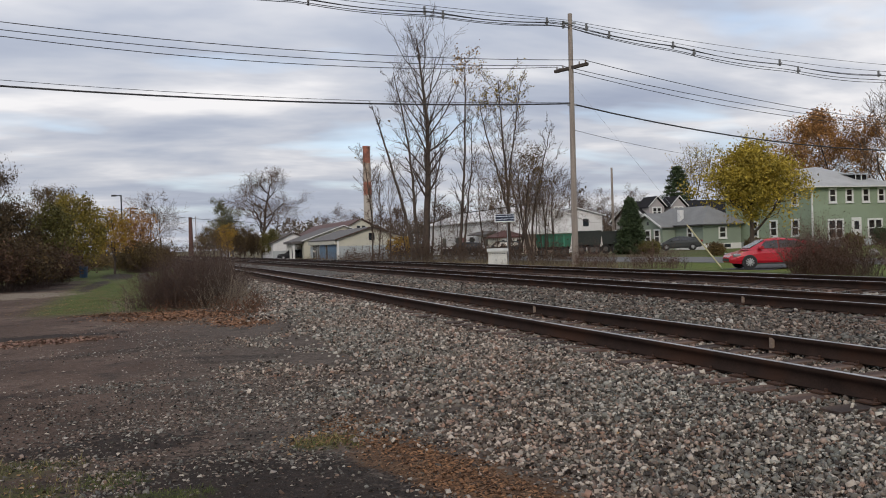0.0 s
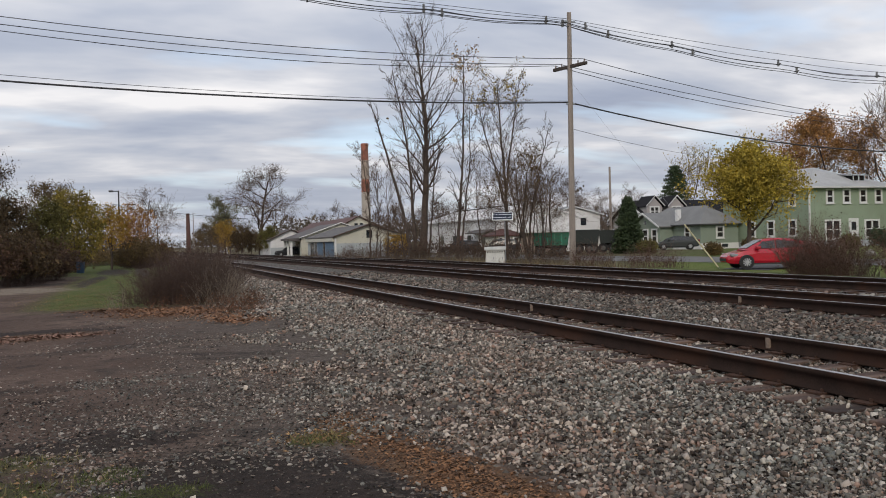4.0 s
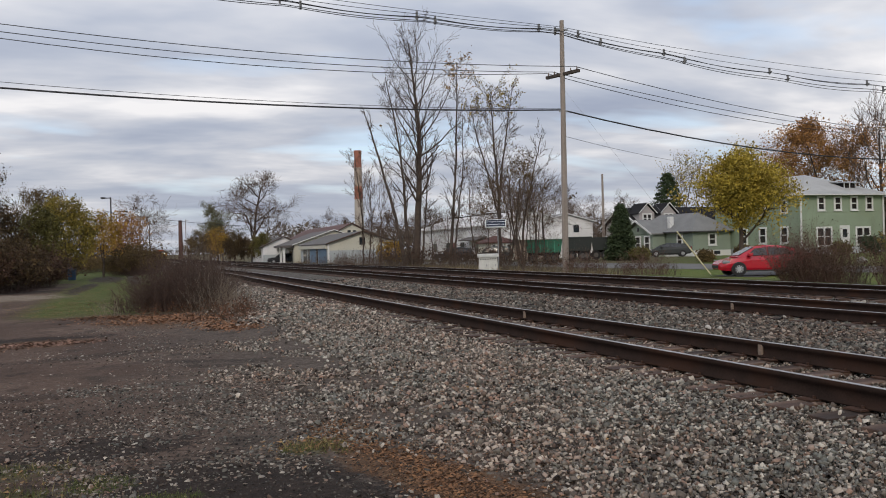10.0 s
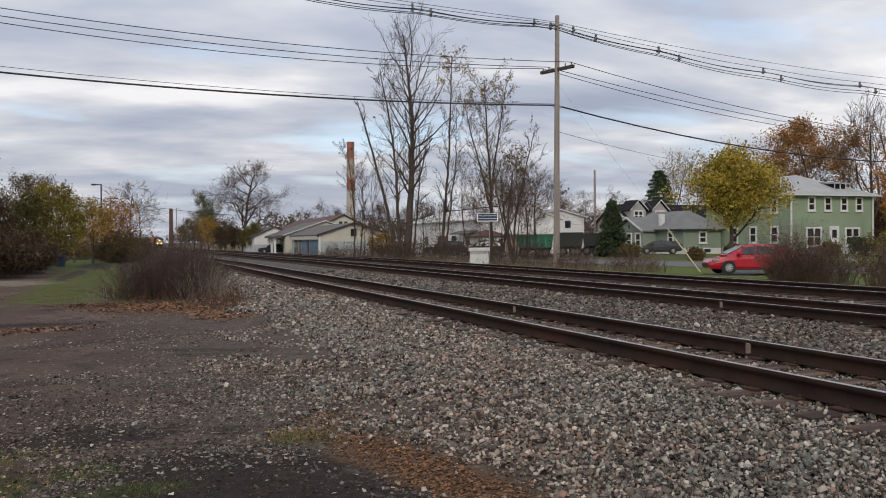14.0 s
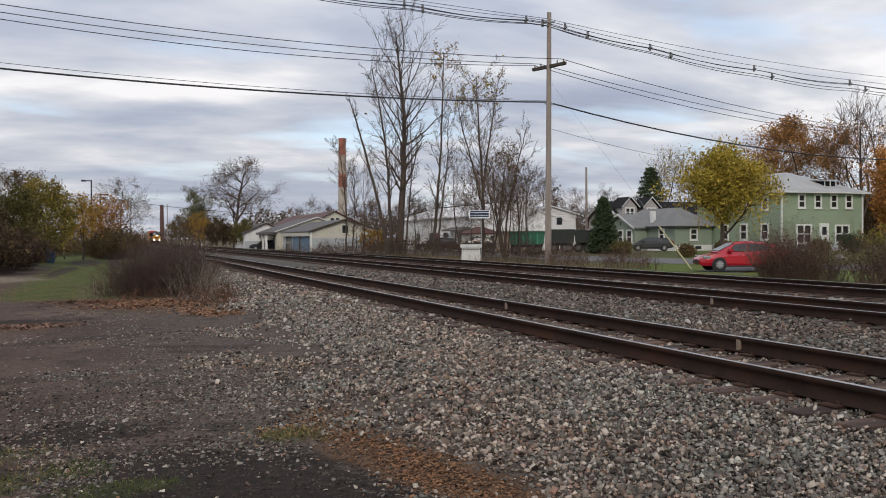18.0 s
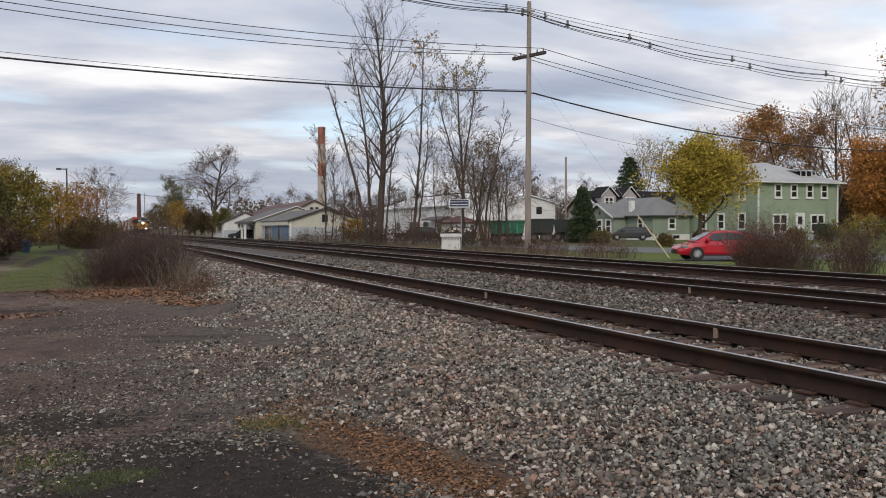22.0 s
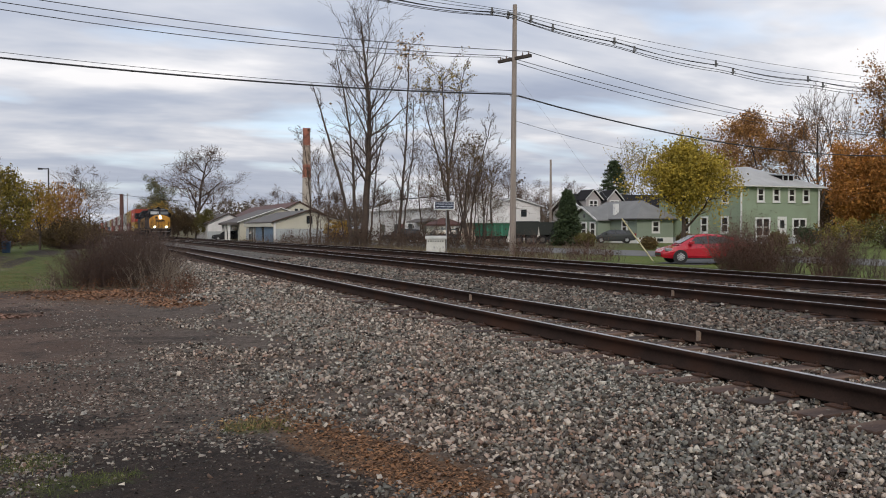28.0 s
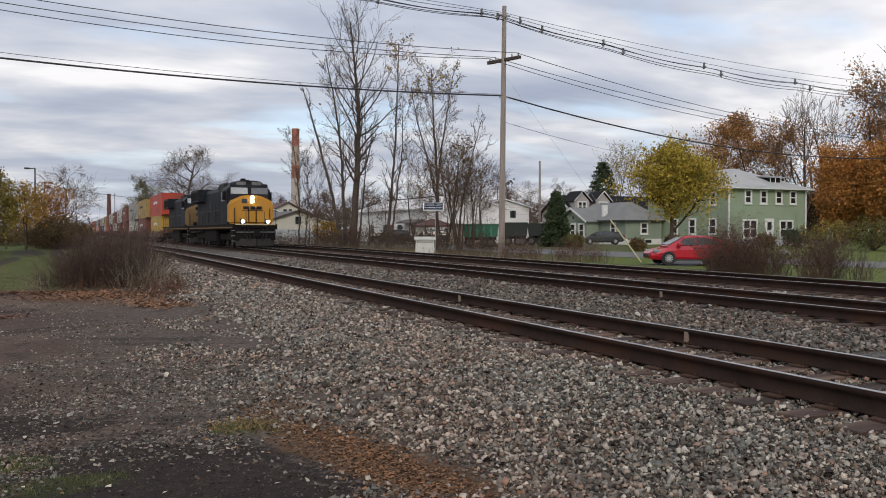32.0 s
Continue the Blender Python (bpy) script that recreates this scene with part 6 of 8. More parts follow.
def clap_walls(w, d, h, lap, z0=0.0):
    """Four walls with lap siding: the outside steps in and out board by board."""
    bm = bmesh.new()
    n = int((h - z0) / lap)
    for i in range(n):
        za, zb = z0 + i * lap, z0 + (i + 1) * lap
        ring_lo = [(0 - 0.018, 0 - 0.018), (w + 0.018, 0 - 0.018), (w + 0.018, d + 0.018), (0 - 0.018, d + 0.018)]
        ring_hi = [(0, 0), (w, 0), (w, d), (0, d)]
        lo = [bm.verts.new((*p, za)) for p in ring_lo]
        hi = [bm.verts.new((*p, zb)) for p in ring_hi]
        for k in range(4):
            bm.faces.new((lo[k], lo[(k + 1) % 4], hi[(k + 1) % 4], hi[k]))
        if i:
            for k in range(4):
                bm.faces.new((prev[k], prev[(k + 1) % 4], lo[(k + 1) % 4], lo[k]))
        prev = hi
    return bm


def hip_roof(w, d, z, h, over, thick=0.16):
    """A hipped roof with thickness at the eaves."""
    bm = bmesh.new()
    e = over
    a = [(-e, -e), (w + e, -e), (w + e, d + e), (-e, d + e)]
    lo = [bm.verts.new((*p, z - thick)) for p in a]
    mi = [bm.verts.new((*p, z)) for p in a]
    ins = min(w, d) / 2 * 0.92
    if w >= d:
        r = [bm.verts.new((ins, d / 2, z + h)), bm.verts.new((w - ins, d / 2, z + h))]
        fs = [(mi[0], mi[1], r[1], r[0]), (mi[1], mi[2], r[1]), (mi[2], mi[3], r[0], r[1]), (mi[3], mi[0], r[0])]
    else:
        r = [bm.verts.new((w / 2, ins, z + h)), bm.verts.new((w / 2, d - ins, z + h))]
        fs = [(mi[0], mi[1], r[0]), (mi[1], mi[2], r[1], r[0]), (mi[2], mi[3], r[1]), (mi[3], mi[0], r[0], r[1])]
    for f in fs:
        bm.faces.new(f)
    bm.faces.new(lo[::-1])
    for k in range(4):
        bm.faces.new((lo[k], lo[(k + 1) % 4], mi[(k + 1) % 4], mi[k]))
    return bm


def gable_roof(w, d, z, h, over, along="x", thick=0.14):
    """Two roof slabs meeting at a ridge along x or y."""
    bm = bmesh.new()
    if along == "x":
        o = [(-over, z - over * h / (d / 2)), (d / 2, z + h), (d + over, z - over * h / (d / 2))]
        prism(bm, [(o[0][0], o[0][1]), (o[1][0], o[1][1]), (o[2][0], o[2][1]), (o[2][0], o[2][1] + thick), (o[1][0], o[1][1] + thick), (o[0][0], o[0][1] + thick)], "x", -over, w + over)
    else:
        o = [(-over, z - over * h / (w / 2)), (w / 2, z + h), (w + over, z - over * h / (w / 2))]
        prism(bm, [o[0], o[1], o[2], (o[2][0], o[2][1] + thick), (o[1][0], o[1][1] + thick), (o[0][0], o[0][1] + thick)], "y", -over, d + over)
    return bm


def gable_walls(w, d, h, gh, along="x"):
    """A box of walls with gable ends."""
    bm = bmesh.new()
    if along == "x":
        prism(bm, [(0, -0.3), (d, -0.3), (d, h), (d / 2, h + gh), (0, h)], "x", 0, w)
    else:
        prism(bm, [(0, -0.3), (w, -0.3), (w, h), (w / 2, h + gh), (0, h)], "y", 0, d)
    return bm


def green_house():
    w, d, h = 10.6, 12.6, 5.75
    t = thing("house", pose(58.9, 61.2, 0.05), "two-storey pale green clapboard house with grey hipped roof", "house")
    part("foundation", boxes((-0.02, w + 0.02, -0.02, d + 0.02, -0.4, 0.5)), PALEGREY, t)
    part("wall", clap_walls(w, d, h, 0.15, 0.5), SIDING, t, "pale green lap siding")
    roof = part("roof", hip_roof(w, d, h, 2.35, 0.55), SHINGLE, t, "light grey shingled hipped roof")
    part("gutter", boxes((-0.6, w + 0.6, -0.64, -0.555, h - 0.13, h - 0.03), (-0.64, -0.555, -0.555, d + 0.6, h - 0.13, h - 0.03)), WHITE, roof)
    for cx in (0.0, w):
        part("corner_board", boxes((cx - 0.07, cx + 0.07, -0.06, 0.06, 0.5, h)), WHITE, t)
    for x in (2.5, 4.6, 6.7, 8.7):
        window(t, x, -0.03, 4.1, 0.98, 1.45, "-y")
    window(t, 2.8, -0.03, 0.6, 2.0, 1.95, "-y", 2)
    window(t, 7.8, -0.03, 0.6, 1.95, 1.9, "-y", 2)
    door(t, 5.4, -0.03, 0.42, 0.95, 2.1, "-y")
    part("drainpipe", boxes((w - 0.22, w - 0.14, -0.14, -0.07, 0.2, h - 0.1)), WHITE, t)
    part("step", boxes((4.4, 6.2, -1.2, -0.05, -0.3, 0.2), (4.4, 6.2, -0.7, -0.05, 0.2, 0.42)), PALEGREY, t)
    for y in (2.2, 5.2, 8.0):
        window(t, -0.03, y, 0.95, 1.1, 1.75, "-x")
        window(t, -0.03, y, 3.95, 0.95, 1.45, "-x")
    # roof dormer; shade on its side and under its eave is painted dark
    dm = part("dormer", boxes((6.6, 8.2, 1.1, 4.2, h + 0.4, h + 1.2)), SHINGLE3, roof, "dormer with its side shading painted in dark shingle colour")
    bm = bmesh.new()
    prism(bm, [(0.8, h + 1.17), (4.0, h + 1.5), (4.0, h + 1.58), (0.8, h + 1.27)], "x", 6.3, 8.5)
    part("dormer_roof", bm, SHINGLE, roof)
    for xa in (6.68, 7.42):
        part("dormer_window", boxes((xa, xa + 0.62, 1.06, 1.1, h + 0.66, h + 1.14)), GLASS, roof)
        for xb in (xa - 0.06, xa + 0.62):
            part("dormer_window_frame", boxes((xb, xb + 0.06, 1.04, 1.1, h + 0.6, h + 1.18)), WHITE, roof)


DARKGUTTER = mat("dark_gutter_paint", (0.06, 0.06, 0.06), 0.7)


def bungalow():
    w, d, h = 4.8, 11.5, 2.6
    t = thing("house", pose(53.9, 71.2, 0.0), "small grey-green bungalow with grey roof and gabled porch", "house")
    part("foundation", boxes((-0.02, w + 0.02, -0.02, d + 0.02, -0.5, 0.5)), WHITE, t)
    part("wall", clap_walls(w, d, h, 0.15, 0.5), SIDING2, t, "grey-green lap siding")
    roof = part("roof", hip_roof(w, d, h, 2.05, 0.45), SHINGLE2, t, "grey shingled roof")
    part("gutter", boxes((-0.5, w + 0.5, -0.53, -0.455, h - 0.13, h - 0.03)), DARKGUTTER, roof)
    part("gutter", boxes((-0.53, -0.455, -0.455, d + 0.5, h - 0.13, h - 0.03)), DARKGUTTER, roof)
    part("corner_board", boxes((-0.1, 0.1, -0.06, 0.06, 0.5, h)), SIDING2, t)
    window(t, 2.4, -0.03, 1.0, 1.05, 1.35, "-y")
    window(t, -0.03, 2.3, 1.0, 1.05, 1.35, "-x")
    part("basement_window", boxes((2.6, 3.4, -0.06, 0.0, 0.05, 0.4)), GLASS, t)
    # entry porch beside the wall
    part("entry_wall", boxes((w, w + 1.9, 0.9, 3.6, -0.3, 2.5)), SIDING2, t)
    bm = bmesh.new()
    prism(bm, [(w - 0.2, 2.4), (w + 0.95, 3.3), (w + 2.2, 2.4), (w + 2.2, 2.52), (w + 0.95, 3.42), (w - 0.2, 2.52)], "y", 0.5, 3.8)
    part("entry_roof", bm, SHINGLE2, t)
    door(t, w + 0.9, 0.88, 0.15, 0.95, 2.05, "-y")
    part("entry_trim", boxes((w + 0.05, w + 0.18, 0.82, 0.9, 0.0, 2.45), (w + 1.72, w + 1.85, 0.82, 0.9, 0.0, 2.45)), WHITE, t)
    part("entry_step", boxes((w + 0.3, w + 1.5, 0.1, 0.85, -0.3, 0.12)), PALEGREY, t)
    # gabled porch on the street side
    part("porch_wall", boxes((-1.7, 0.0, 5.0, 10.6, -0.3, 2.45)), SIDING2, t)
    bm = bmesh.new()
    prism(bm, [(4.6, 2.35), (7.8, 3.95), (11.0, 2.35), (11.0, 2.48), (7.8, 4.1), (4.6, 2.48)], "x", -2.1, 2.4)
    part("porch_roof", bm, SHINGLE2, t)
    bm = bmesh.new()
    prism(bm, [(5.0, 2.4), (7.8, 3.8), (10.6, 2.4)], "x", -1.7, -1.55)
    part("gable", bm, SIDING2, t)
    bm = bmesh.new()
    prism(bm, [(4.6, 2.3), (7.8, 3.88), (11.0, 2.3), (11.0, 2.5), (7.8, 4.12), (4.6, 2.5)], "x", -2.16, -2.1)
    part("bargeboard", bm, WHITE, t)
    for y in (6.0, 7.8, 9.6):
        window(t, -1.73, y, 0.55, 1.15, 1.7, "-x")
    part("vent", boxes((-1.75, -1.7, 7.65, 7.95, 2.75, 3.15)), GLASS, t)
    part("chimney", boxes((0.1, 0.6, 4.2, 4.7, 2.4, 4.3), bevel=0.03), WHITE, t, "white chimney")


def dark_roof_house():
    w, d, h = 15.2, 8.0, 4.2
    t = thing("house", pose(58.3, 88.0, -0.5), "white and grey house with dark roof and two gabled dormers", "house")
    part("wall", gable_walls(w, d, h, 2.3), mat("grey_white_siding", (0.36, 0.36, 0.35), 0.8, 0, 0.1, 0.8, 15), t)
    roof = part("roof", gable_roof(w, d, h, 2.35, 0.5), SHINGLE3, t, "dark shingled gable roof")
    for x in (1.5, 4.8):
        part("dormer", gable_bm(x, 2.3, 0.4, 3.2, h + 0.1, 1.45, 1.1), mat("pinkish_grey_siding", (0.42, 0.39, 0.38), 0.8, 0, 0.1, 0.8, 15), roof)
        part("dormer_roof", gable_slab(x, 2.7, 0.1, 3.3, h + 1.55, 1.25), SHINGLE3, roof)
        part("bargeboard", gable_slab(x, 2.8, 0.04, 0.1, h + 1.6, 1.25), WHITE, roof)
        window(t, x, 0.36, h + 0.25, 1.45, 1.3, "-y", 2)
    part("bargeboard", prism(bmesh.new(), [(-0.6, 3.95), (d / 2, h + 2.35), (d + 0.6, 3.95), (d + 0.6, 4.2), (d / 2, h + 2.62), (-0.6, 4.2)], "x", -0.58, -0.5), WHITE, roof)
    part("lean_to_roof", prism(bmesh.new(), [(-3.2, 2.6), (0.2, 3.9), (0.2, 4.05), (-3.2, 2.75)], "x", -1.0, 6.0), SHINGLE3, t)
    part("lean_to_wall", boxes((-0.6, 5.6, -2.9, 0.0, -0.3, 2.7)), mat("dim_porch_wall", (0.30, 0.30, 0.29), 0.8), t)


def gable_bm(cx, w, y0, y1, z, h, gh):
    bm = bmesh.new()
    prism(bm, [(cx - w / 2, z), (cx + w / 2, z), (cx + w / 2, z + h), (cx, z + h + gh), (cx - w / 2, z + h)], "y", y0, y1)
    return bm


def gable_slab(cx, w, y0, y1, z, gh):
    bm = bmesh.new()
    prism(bm, [(cx - w / 2, z - 0.12), (cx, z + gh), (cx + w / 2, z - 0.12), (cx + w / 2, z), (cx, z + gh + 0.12), (cx - w / 2, z)], "y", y0, y1)
    return bm


green_house()
bungalow()
dark_roof_house()


def white_workshop():
    t = thing("workshop", pose(48.6, 97.0, 0.0), "white clad two-storey gabled workshop", "building")
    w, d, h = 8.2, 14.0, 4.6
    part("wall", gable_walls(w, d, h, 0.95, "y"), CLADDING, t)
    roof = part("roof", gable_roof(w, d, h, 0.97, 0.3, "y"), SHINGLE2, t)
    part("bargeboard", gable_slab(w / 2, w + 0.6, -0.36, -0.3, h + 0.02, 1.02), WHITE, roof)
    for x in (2.6, 5.6):
        part("window", boxes((x - 0.45, x + 0.45, -0.05, 0.0, 3.1, 4.1)), GLASS, t)
        part("window_frame", boxes((x - 0.55, x - 0.45, -0.07, 0.0, 3.0, 4.2), (x + 0.45, x + 0.55, -0.07, 0.0, 3.0, 4.2), (x - 0.45, x + 0.45, -0.07, 0.0, 4.1, 4.2), (x - 0.45, x + 0.45, -0.07, 0.0, 3.0, 3.1)), WHITE, t)
    for x in (1.0, 2.0, 3.0, 4.0, 5.0, 6.0, 7.0):
        part("cladding_seam", boxes((x - 0.03, x + 0.03, -0.02, 0.0, 0.0, 4.4)), CLADDING, t)
    t2 = thing("workshop", pose(38.0, 89.5, -0.1), "long low white workshop with grey roof", "building")
    part("wall", gable_walls(11.0, 28.0, 4.2, 1.7, "y"), CLADDING, t2)
    part("roof", gable_roof(11.0, 28.0, 4.2, 1.72, 0.35, "y"), mat("white_metal_roof", (0.80, 0.78, 0.76), 0.6, 0, 0.15, 0.6, 15, 0.05, stain=(0.55, 0.52, 0.48), stain_scale=0.5), t2)
    part("ridge_cap", boxes((5.2, 5.8, -0.35, 28.35, 6.0, 6.12)), SHINGLE3, t2)
    for y in (4.0, 9.0, 14.5, 20.0):
        part("window", boxes((-0.05, 0.0, y - 0.7, y + 0.7, 1.0, 2.2)), GLASS, t2)
    part("side_door", boxes((-0.06, 0.0, 11.2, 12.4, 0.0, 2.2)), mat("dull_red_door", (0.16, 0.05, 0.04), 0.7), t2)
    part("awning", prism(bmesh.new(), [(-1.4, 2.35), (0.0, 2.75), (0.0, 2.87), (-1.4, 2.47)], "y", 0.5, 7.0), GREYROOF, t2)
    # bay with a hipped roof at the near end
    bay = thing("shop_bay", pose(36.6, 86.6, -0.1), "small cream shop bay with a brown hipped roof", "building")
    part("wall", boxes((0, 3.4, 0, 2.9, -0.2, 2.1)), CREAM, bay)
    part("roof", hip_roof(3.4, 2.9, 2.1, 0.75, 0.3), BROWNROOF, bay)
    for x in (0.75, 1.7, 2.65):
        window(bay, x, -0.03, 0.8, 0.7, 1.1, "-y")
    annex = thing("workshop_annex", pose(40.2, 88.0, -0.1), "low tan annex with a flat white roof edge", "building")
    part("wall", boxes((0, 8.4, 0, 1.4, -0.2, 2.3)), mat("tan_block_wall", (0.34, 0.27, 0.22), 0.85, 0, 0.15, 0.6, 12, 0.1), annex)
    part("roof", boxes((-0.4, 8.8, -0.9, 1.4, 2.3, 2.55)), WHITE, annex)
    part("garage_door", boxes((4.4, 7.4, -0.04, 0.0, -0.1, 1.9)), CLADDING, annex)


white_workshop()


def shed(x, y, w, d, h, gh, z, wall, roofm, label, along="y"):
    t = thing("shed", pose(x, y, z), label, "building")
    part("wall", gable_walls(w, d, h, gh, along), wall, t)
    part("roof", gable_roof(w, d, h, gh + 0.02, 0.35, along), roofm, t)
    return t


FASCIA = mat("brown_fascia", (0.09, 0.06, 0.045), 0.8)
BLUEDOOR = mat("blue_door_paint", (0.10, 0.17, 0.25), 0.6)


def gable_trim(parent, w, h, gh, material):
    part("bargeboard", gable_slab(w / 2, w + 0.7, -0.41, -0.35, h + 0.05, gh + 0.03), material, parent)


s1 = shed(18.9, 93.0, 8.4, 19.0, 2.55, 1.3, -0.25, CREAM, GREYROOF, "low cream shed with grey roof and blue doors")
gable_trim(s1, 8.4, 2.55, 1.3, FASCIA)
part("lower_wall", boxes((-0.03, 8.43, -0.03, 0.0, -0.3, 1.75)), PALEGREY, s1, "pale blue-grey lower wall")
part("side_wall", boxes((-0.03, 0.0, 0.0, 19.0, -0.3, 1.75)), PALEGREY, s1, "pale blue-grey lower wall")
part("corner_trim", boxes((-0.08, 0.14, -0.08, 0.0, -0.3, 2.5)), WHITE, s1)
part("gable_window", boxes((3.8, 4.5, -0.06, 0.0, 2.35, 3.25)), GLASS, s1)
for k_, (ya_, yb_, m_) in enumerate(((0.8, 5.8, BLUEDOOR), (6.2, 7.2, GLASS), (7.6, 11.4, BLUEDOOR), (12.0, 13.2, GLASS), (13.8, 16.6, GLASS))):
    part("roller_door", boxes((-0.07, -0.031, ya_, yb_, 0.0, 1.95)), m_, s1)
part("eave_beam", boxes((-0.35, 0.0, 0.0, 19.0, 2.0, 2.4)), CREAM, s1)
s2 = shed(18.3, 114.0, 11.5, 17.0, 2.7, 1.95, -0.3, CREAM, GREYROOF, "low cream shed with grey roof and porch")
gable_trim(s2, 11.5, 2.7, 1.95, WHITE)
for k_ in range(3):
    part("porch_post", boxes((-1.5, -1.2, 0.6 + k_ * 3.0, 0.9 + k_ * 3.0, -0.3, 2.35)), WHITE, s2)
part("porch_roof", boxes((-1.8, 0.0, 0.2, 8.0, 2.35, 2.65)), GREYROOF, s2)
part("doorway", boxes((-0.06, 0.0, 1.5, 6.5, -0.2, 2.1)), GLASS, s2)
s3 = shed(16.3, 133.0, 6.6, 16.0, 2.7, 1.5, -0.35, CLADDING, GREYROOF, "low white shed with grey roof")
gable_trim(s3, 6.6, 2.7, 1.5, FASCIA)
part("lower_wall", boxes((-0.03, 6.63, -0.03, 0.0, -0.3, 1.4)), PALEGREY, s3)
part("doorway", boxes((4.6, 6.0, -0.08, -0.031, -0.2, 2.0)), BLUEDOOR, s3)
s4 = shed(25.2, 125.0, 8.2, 43.0, 3.9, 2.1, -0.35, CREAM, BROWNROOF, "cream hall with a long brown roof")
gable_trim(s4, 8.2, 3.9, 2.1, FASCIA)
part("gable_window", boxes((3.4, 3.95, -0.05, 0.0, 4.3, 5.0)), GLASS, s4)
part("gable_window", boxes((4.25, 4.8, -0.05, 0.0, 4.3, 5.0)), GLASS, s4)


def smokestack(x, y, h, r0, r1, bands, label):
    t = thing("smokestack", ground_pose(x, y), label, "chimney")
    z = -0.5
    for frac, material in bands:
        z1 = h * frac
        bm = bmesh.new()
        ra, rb = r0 + (r1 - r0) * max(z, 0) / h, r0 + (r1 - r0) * z1 / h
        cyl(bm, (0, 0, z), (0, 0, z1), ra, rb, 20)
        part("shaft_band", bm, material, t)
        z = z1
    bm = bmesh.new()
    cyl(bm, (0, 0, h - 0.8), (0, 0, h), r1 + 0.12, r1 + 0.12, 20)
    part("rim", bm, bands[-1][1], t)
    return t


CONCRETE = mat("pale_stack_concrete", (0.43, 0.385, 0.335), 0.9, 0, 0.2, 0.3, 3, 0.1)
FADEDRED = mat("faded_red_band", (0.36, 0.14, 0.095), 0.9, 0, 0.25, 0.25, 2, 0.1)
BRICKRED = mat("dark_brick_stack", (0.12, 0.06, 0.05), 0.9, 0, 0.25, 0.25, 2, 0.1)
smokestack(*polar(13.75, 270), 35.5, 1.75, 1.15, [(0.54, CONCRETE), (0.66, FADEDRED), (0.84, mat("faded_orange_band", (0.40, 0.325, 0.265), 0.9, 0, 0.3, 0.25, 2, 0.1)), (1.0, FADEDRED)], "tall smokestack with faded red and pale bands")
smokestack(*polar(1.5, 560), 25.5, 1.6, 1.1, [(1.0, BRICKRED)], "distant dark brick smokestack")

# ---- signal cabinet and solar panel ----
BX, BY = polar(22.9, 50)
cab_ = thing("signal_cabinet", ground_pose(BX, BY, -22), "low white metal signal cabinet beside the tracks", "cabinet")
part("body", prism(bmesh.new(), [(-0.62, 0.0), (0.62, 0.0), (0.56, 0.9), (-0.56, 0.9)], "y", -0.35, 0.35), mat("weathered_white_paint", (0.58, 0.58, 0.54), 0.7, 0, 0.2, 2, 20, 0.05, stain=(0.40, 0.36, 0.30), stain_scale=2.0), cab_)
part("lid", prism(bmesh.new(), [(-0.42, 0.9), (0.42, 0.9), (0.40, 0.98), (0.24, 1.12), (-0.24, 1.12), (-0.40, 0.98)], "x", -0.66, 0.66), mat("dull_grey_lid", (0.46, 0.46, 0.43), 0.6), cab_)
for xa_ in (-0.54, 0.02):
    d_ = part("door", boxes((xa_, xa_ + 0.52, -0.37, -0.351, 0.08, 0.66), bevel=0.006), mat("cabinet_door_paint", (0.62, 0.62, 0.58), 0.6, 0, 0.15, 2, 20, 0.05), cab_)
    part("latch", boxes((xa_ + 0.40, xa_ + 0.46, -0.39, -0.371, 0.34, 0.46)), STEEL, d_)
for i_ in range(7):
    part("vent_slot", boxes((-0.50 + i_ * 0.15, -0.42 + i_ * 0.15, -0.358, -0.351, 0.76, 0.82)), GLASS, cab_)
sp_ = thing("solar_panel", ground_pose(*polar(23.65, 51), -25), "tilted solar panel on a steel post", "solar panel")
bm_ = bmesh.new()
cyl(bm_, (0, 0, 0), (0, 0, 2.95), 0.036, n=10)
part("post", bm_, STEEL, sp_)
pn_ = part("panel", boxes((-0.66, 0.66, -0.42, 0.42, -0.03, 0.03), bevel=0.008), WHITE, sp_, m=pose(-0.12, 0, 3.02, 37, 0, 0))
part("solar_cell", boxes((-0.61, 0.61, -0.37, 0.37, 0.031, 0.036)), mat("dark_solar_cells", (0.02, 0.025, 0.045), 0.2, spec=0.7), pn_)
for k_ in (-0.15, 0.15):
    part("cell_gap", boxes((-0.61, 0.61, k_ - 0.012, k_ + 0.012, 0.0365, 0.039)), WHITE, pn_)

# ---- parked vehicles ----


def loft(bm, stations, closed=True):
    """Skins cross-sections (lists of points with equal counts) one after another."""
    rows = [[bm.verts.new(p) for p in s] for s in stations]
    n = len(rows[0])
    for a, b in zip(rows, rows[1:]):
        for i in range(n if closed else n - 1):
            bm.faces.new((a[i], a[(i + 1) % n], b[(i + 1) % n], b[i]))
    if closed:
        bm.faces.new(rows[0])
        bm.faces.new(rows[-1][::-1])
    return bm


CARGLASS = mat("tinted_car_glass", (0.03, 0.032, 0.036), 0.06, 0, 0.3, 1, 5, 0.0, spec=0.9)


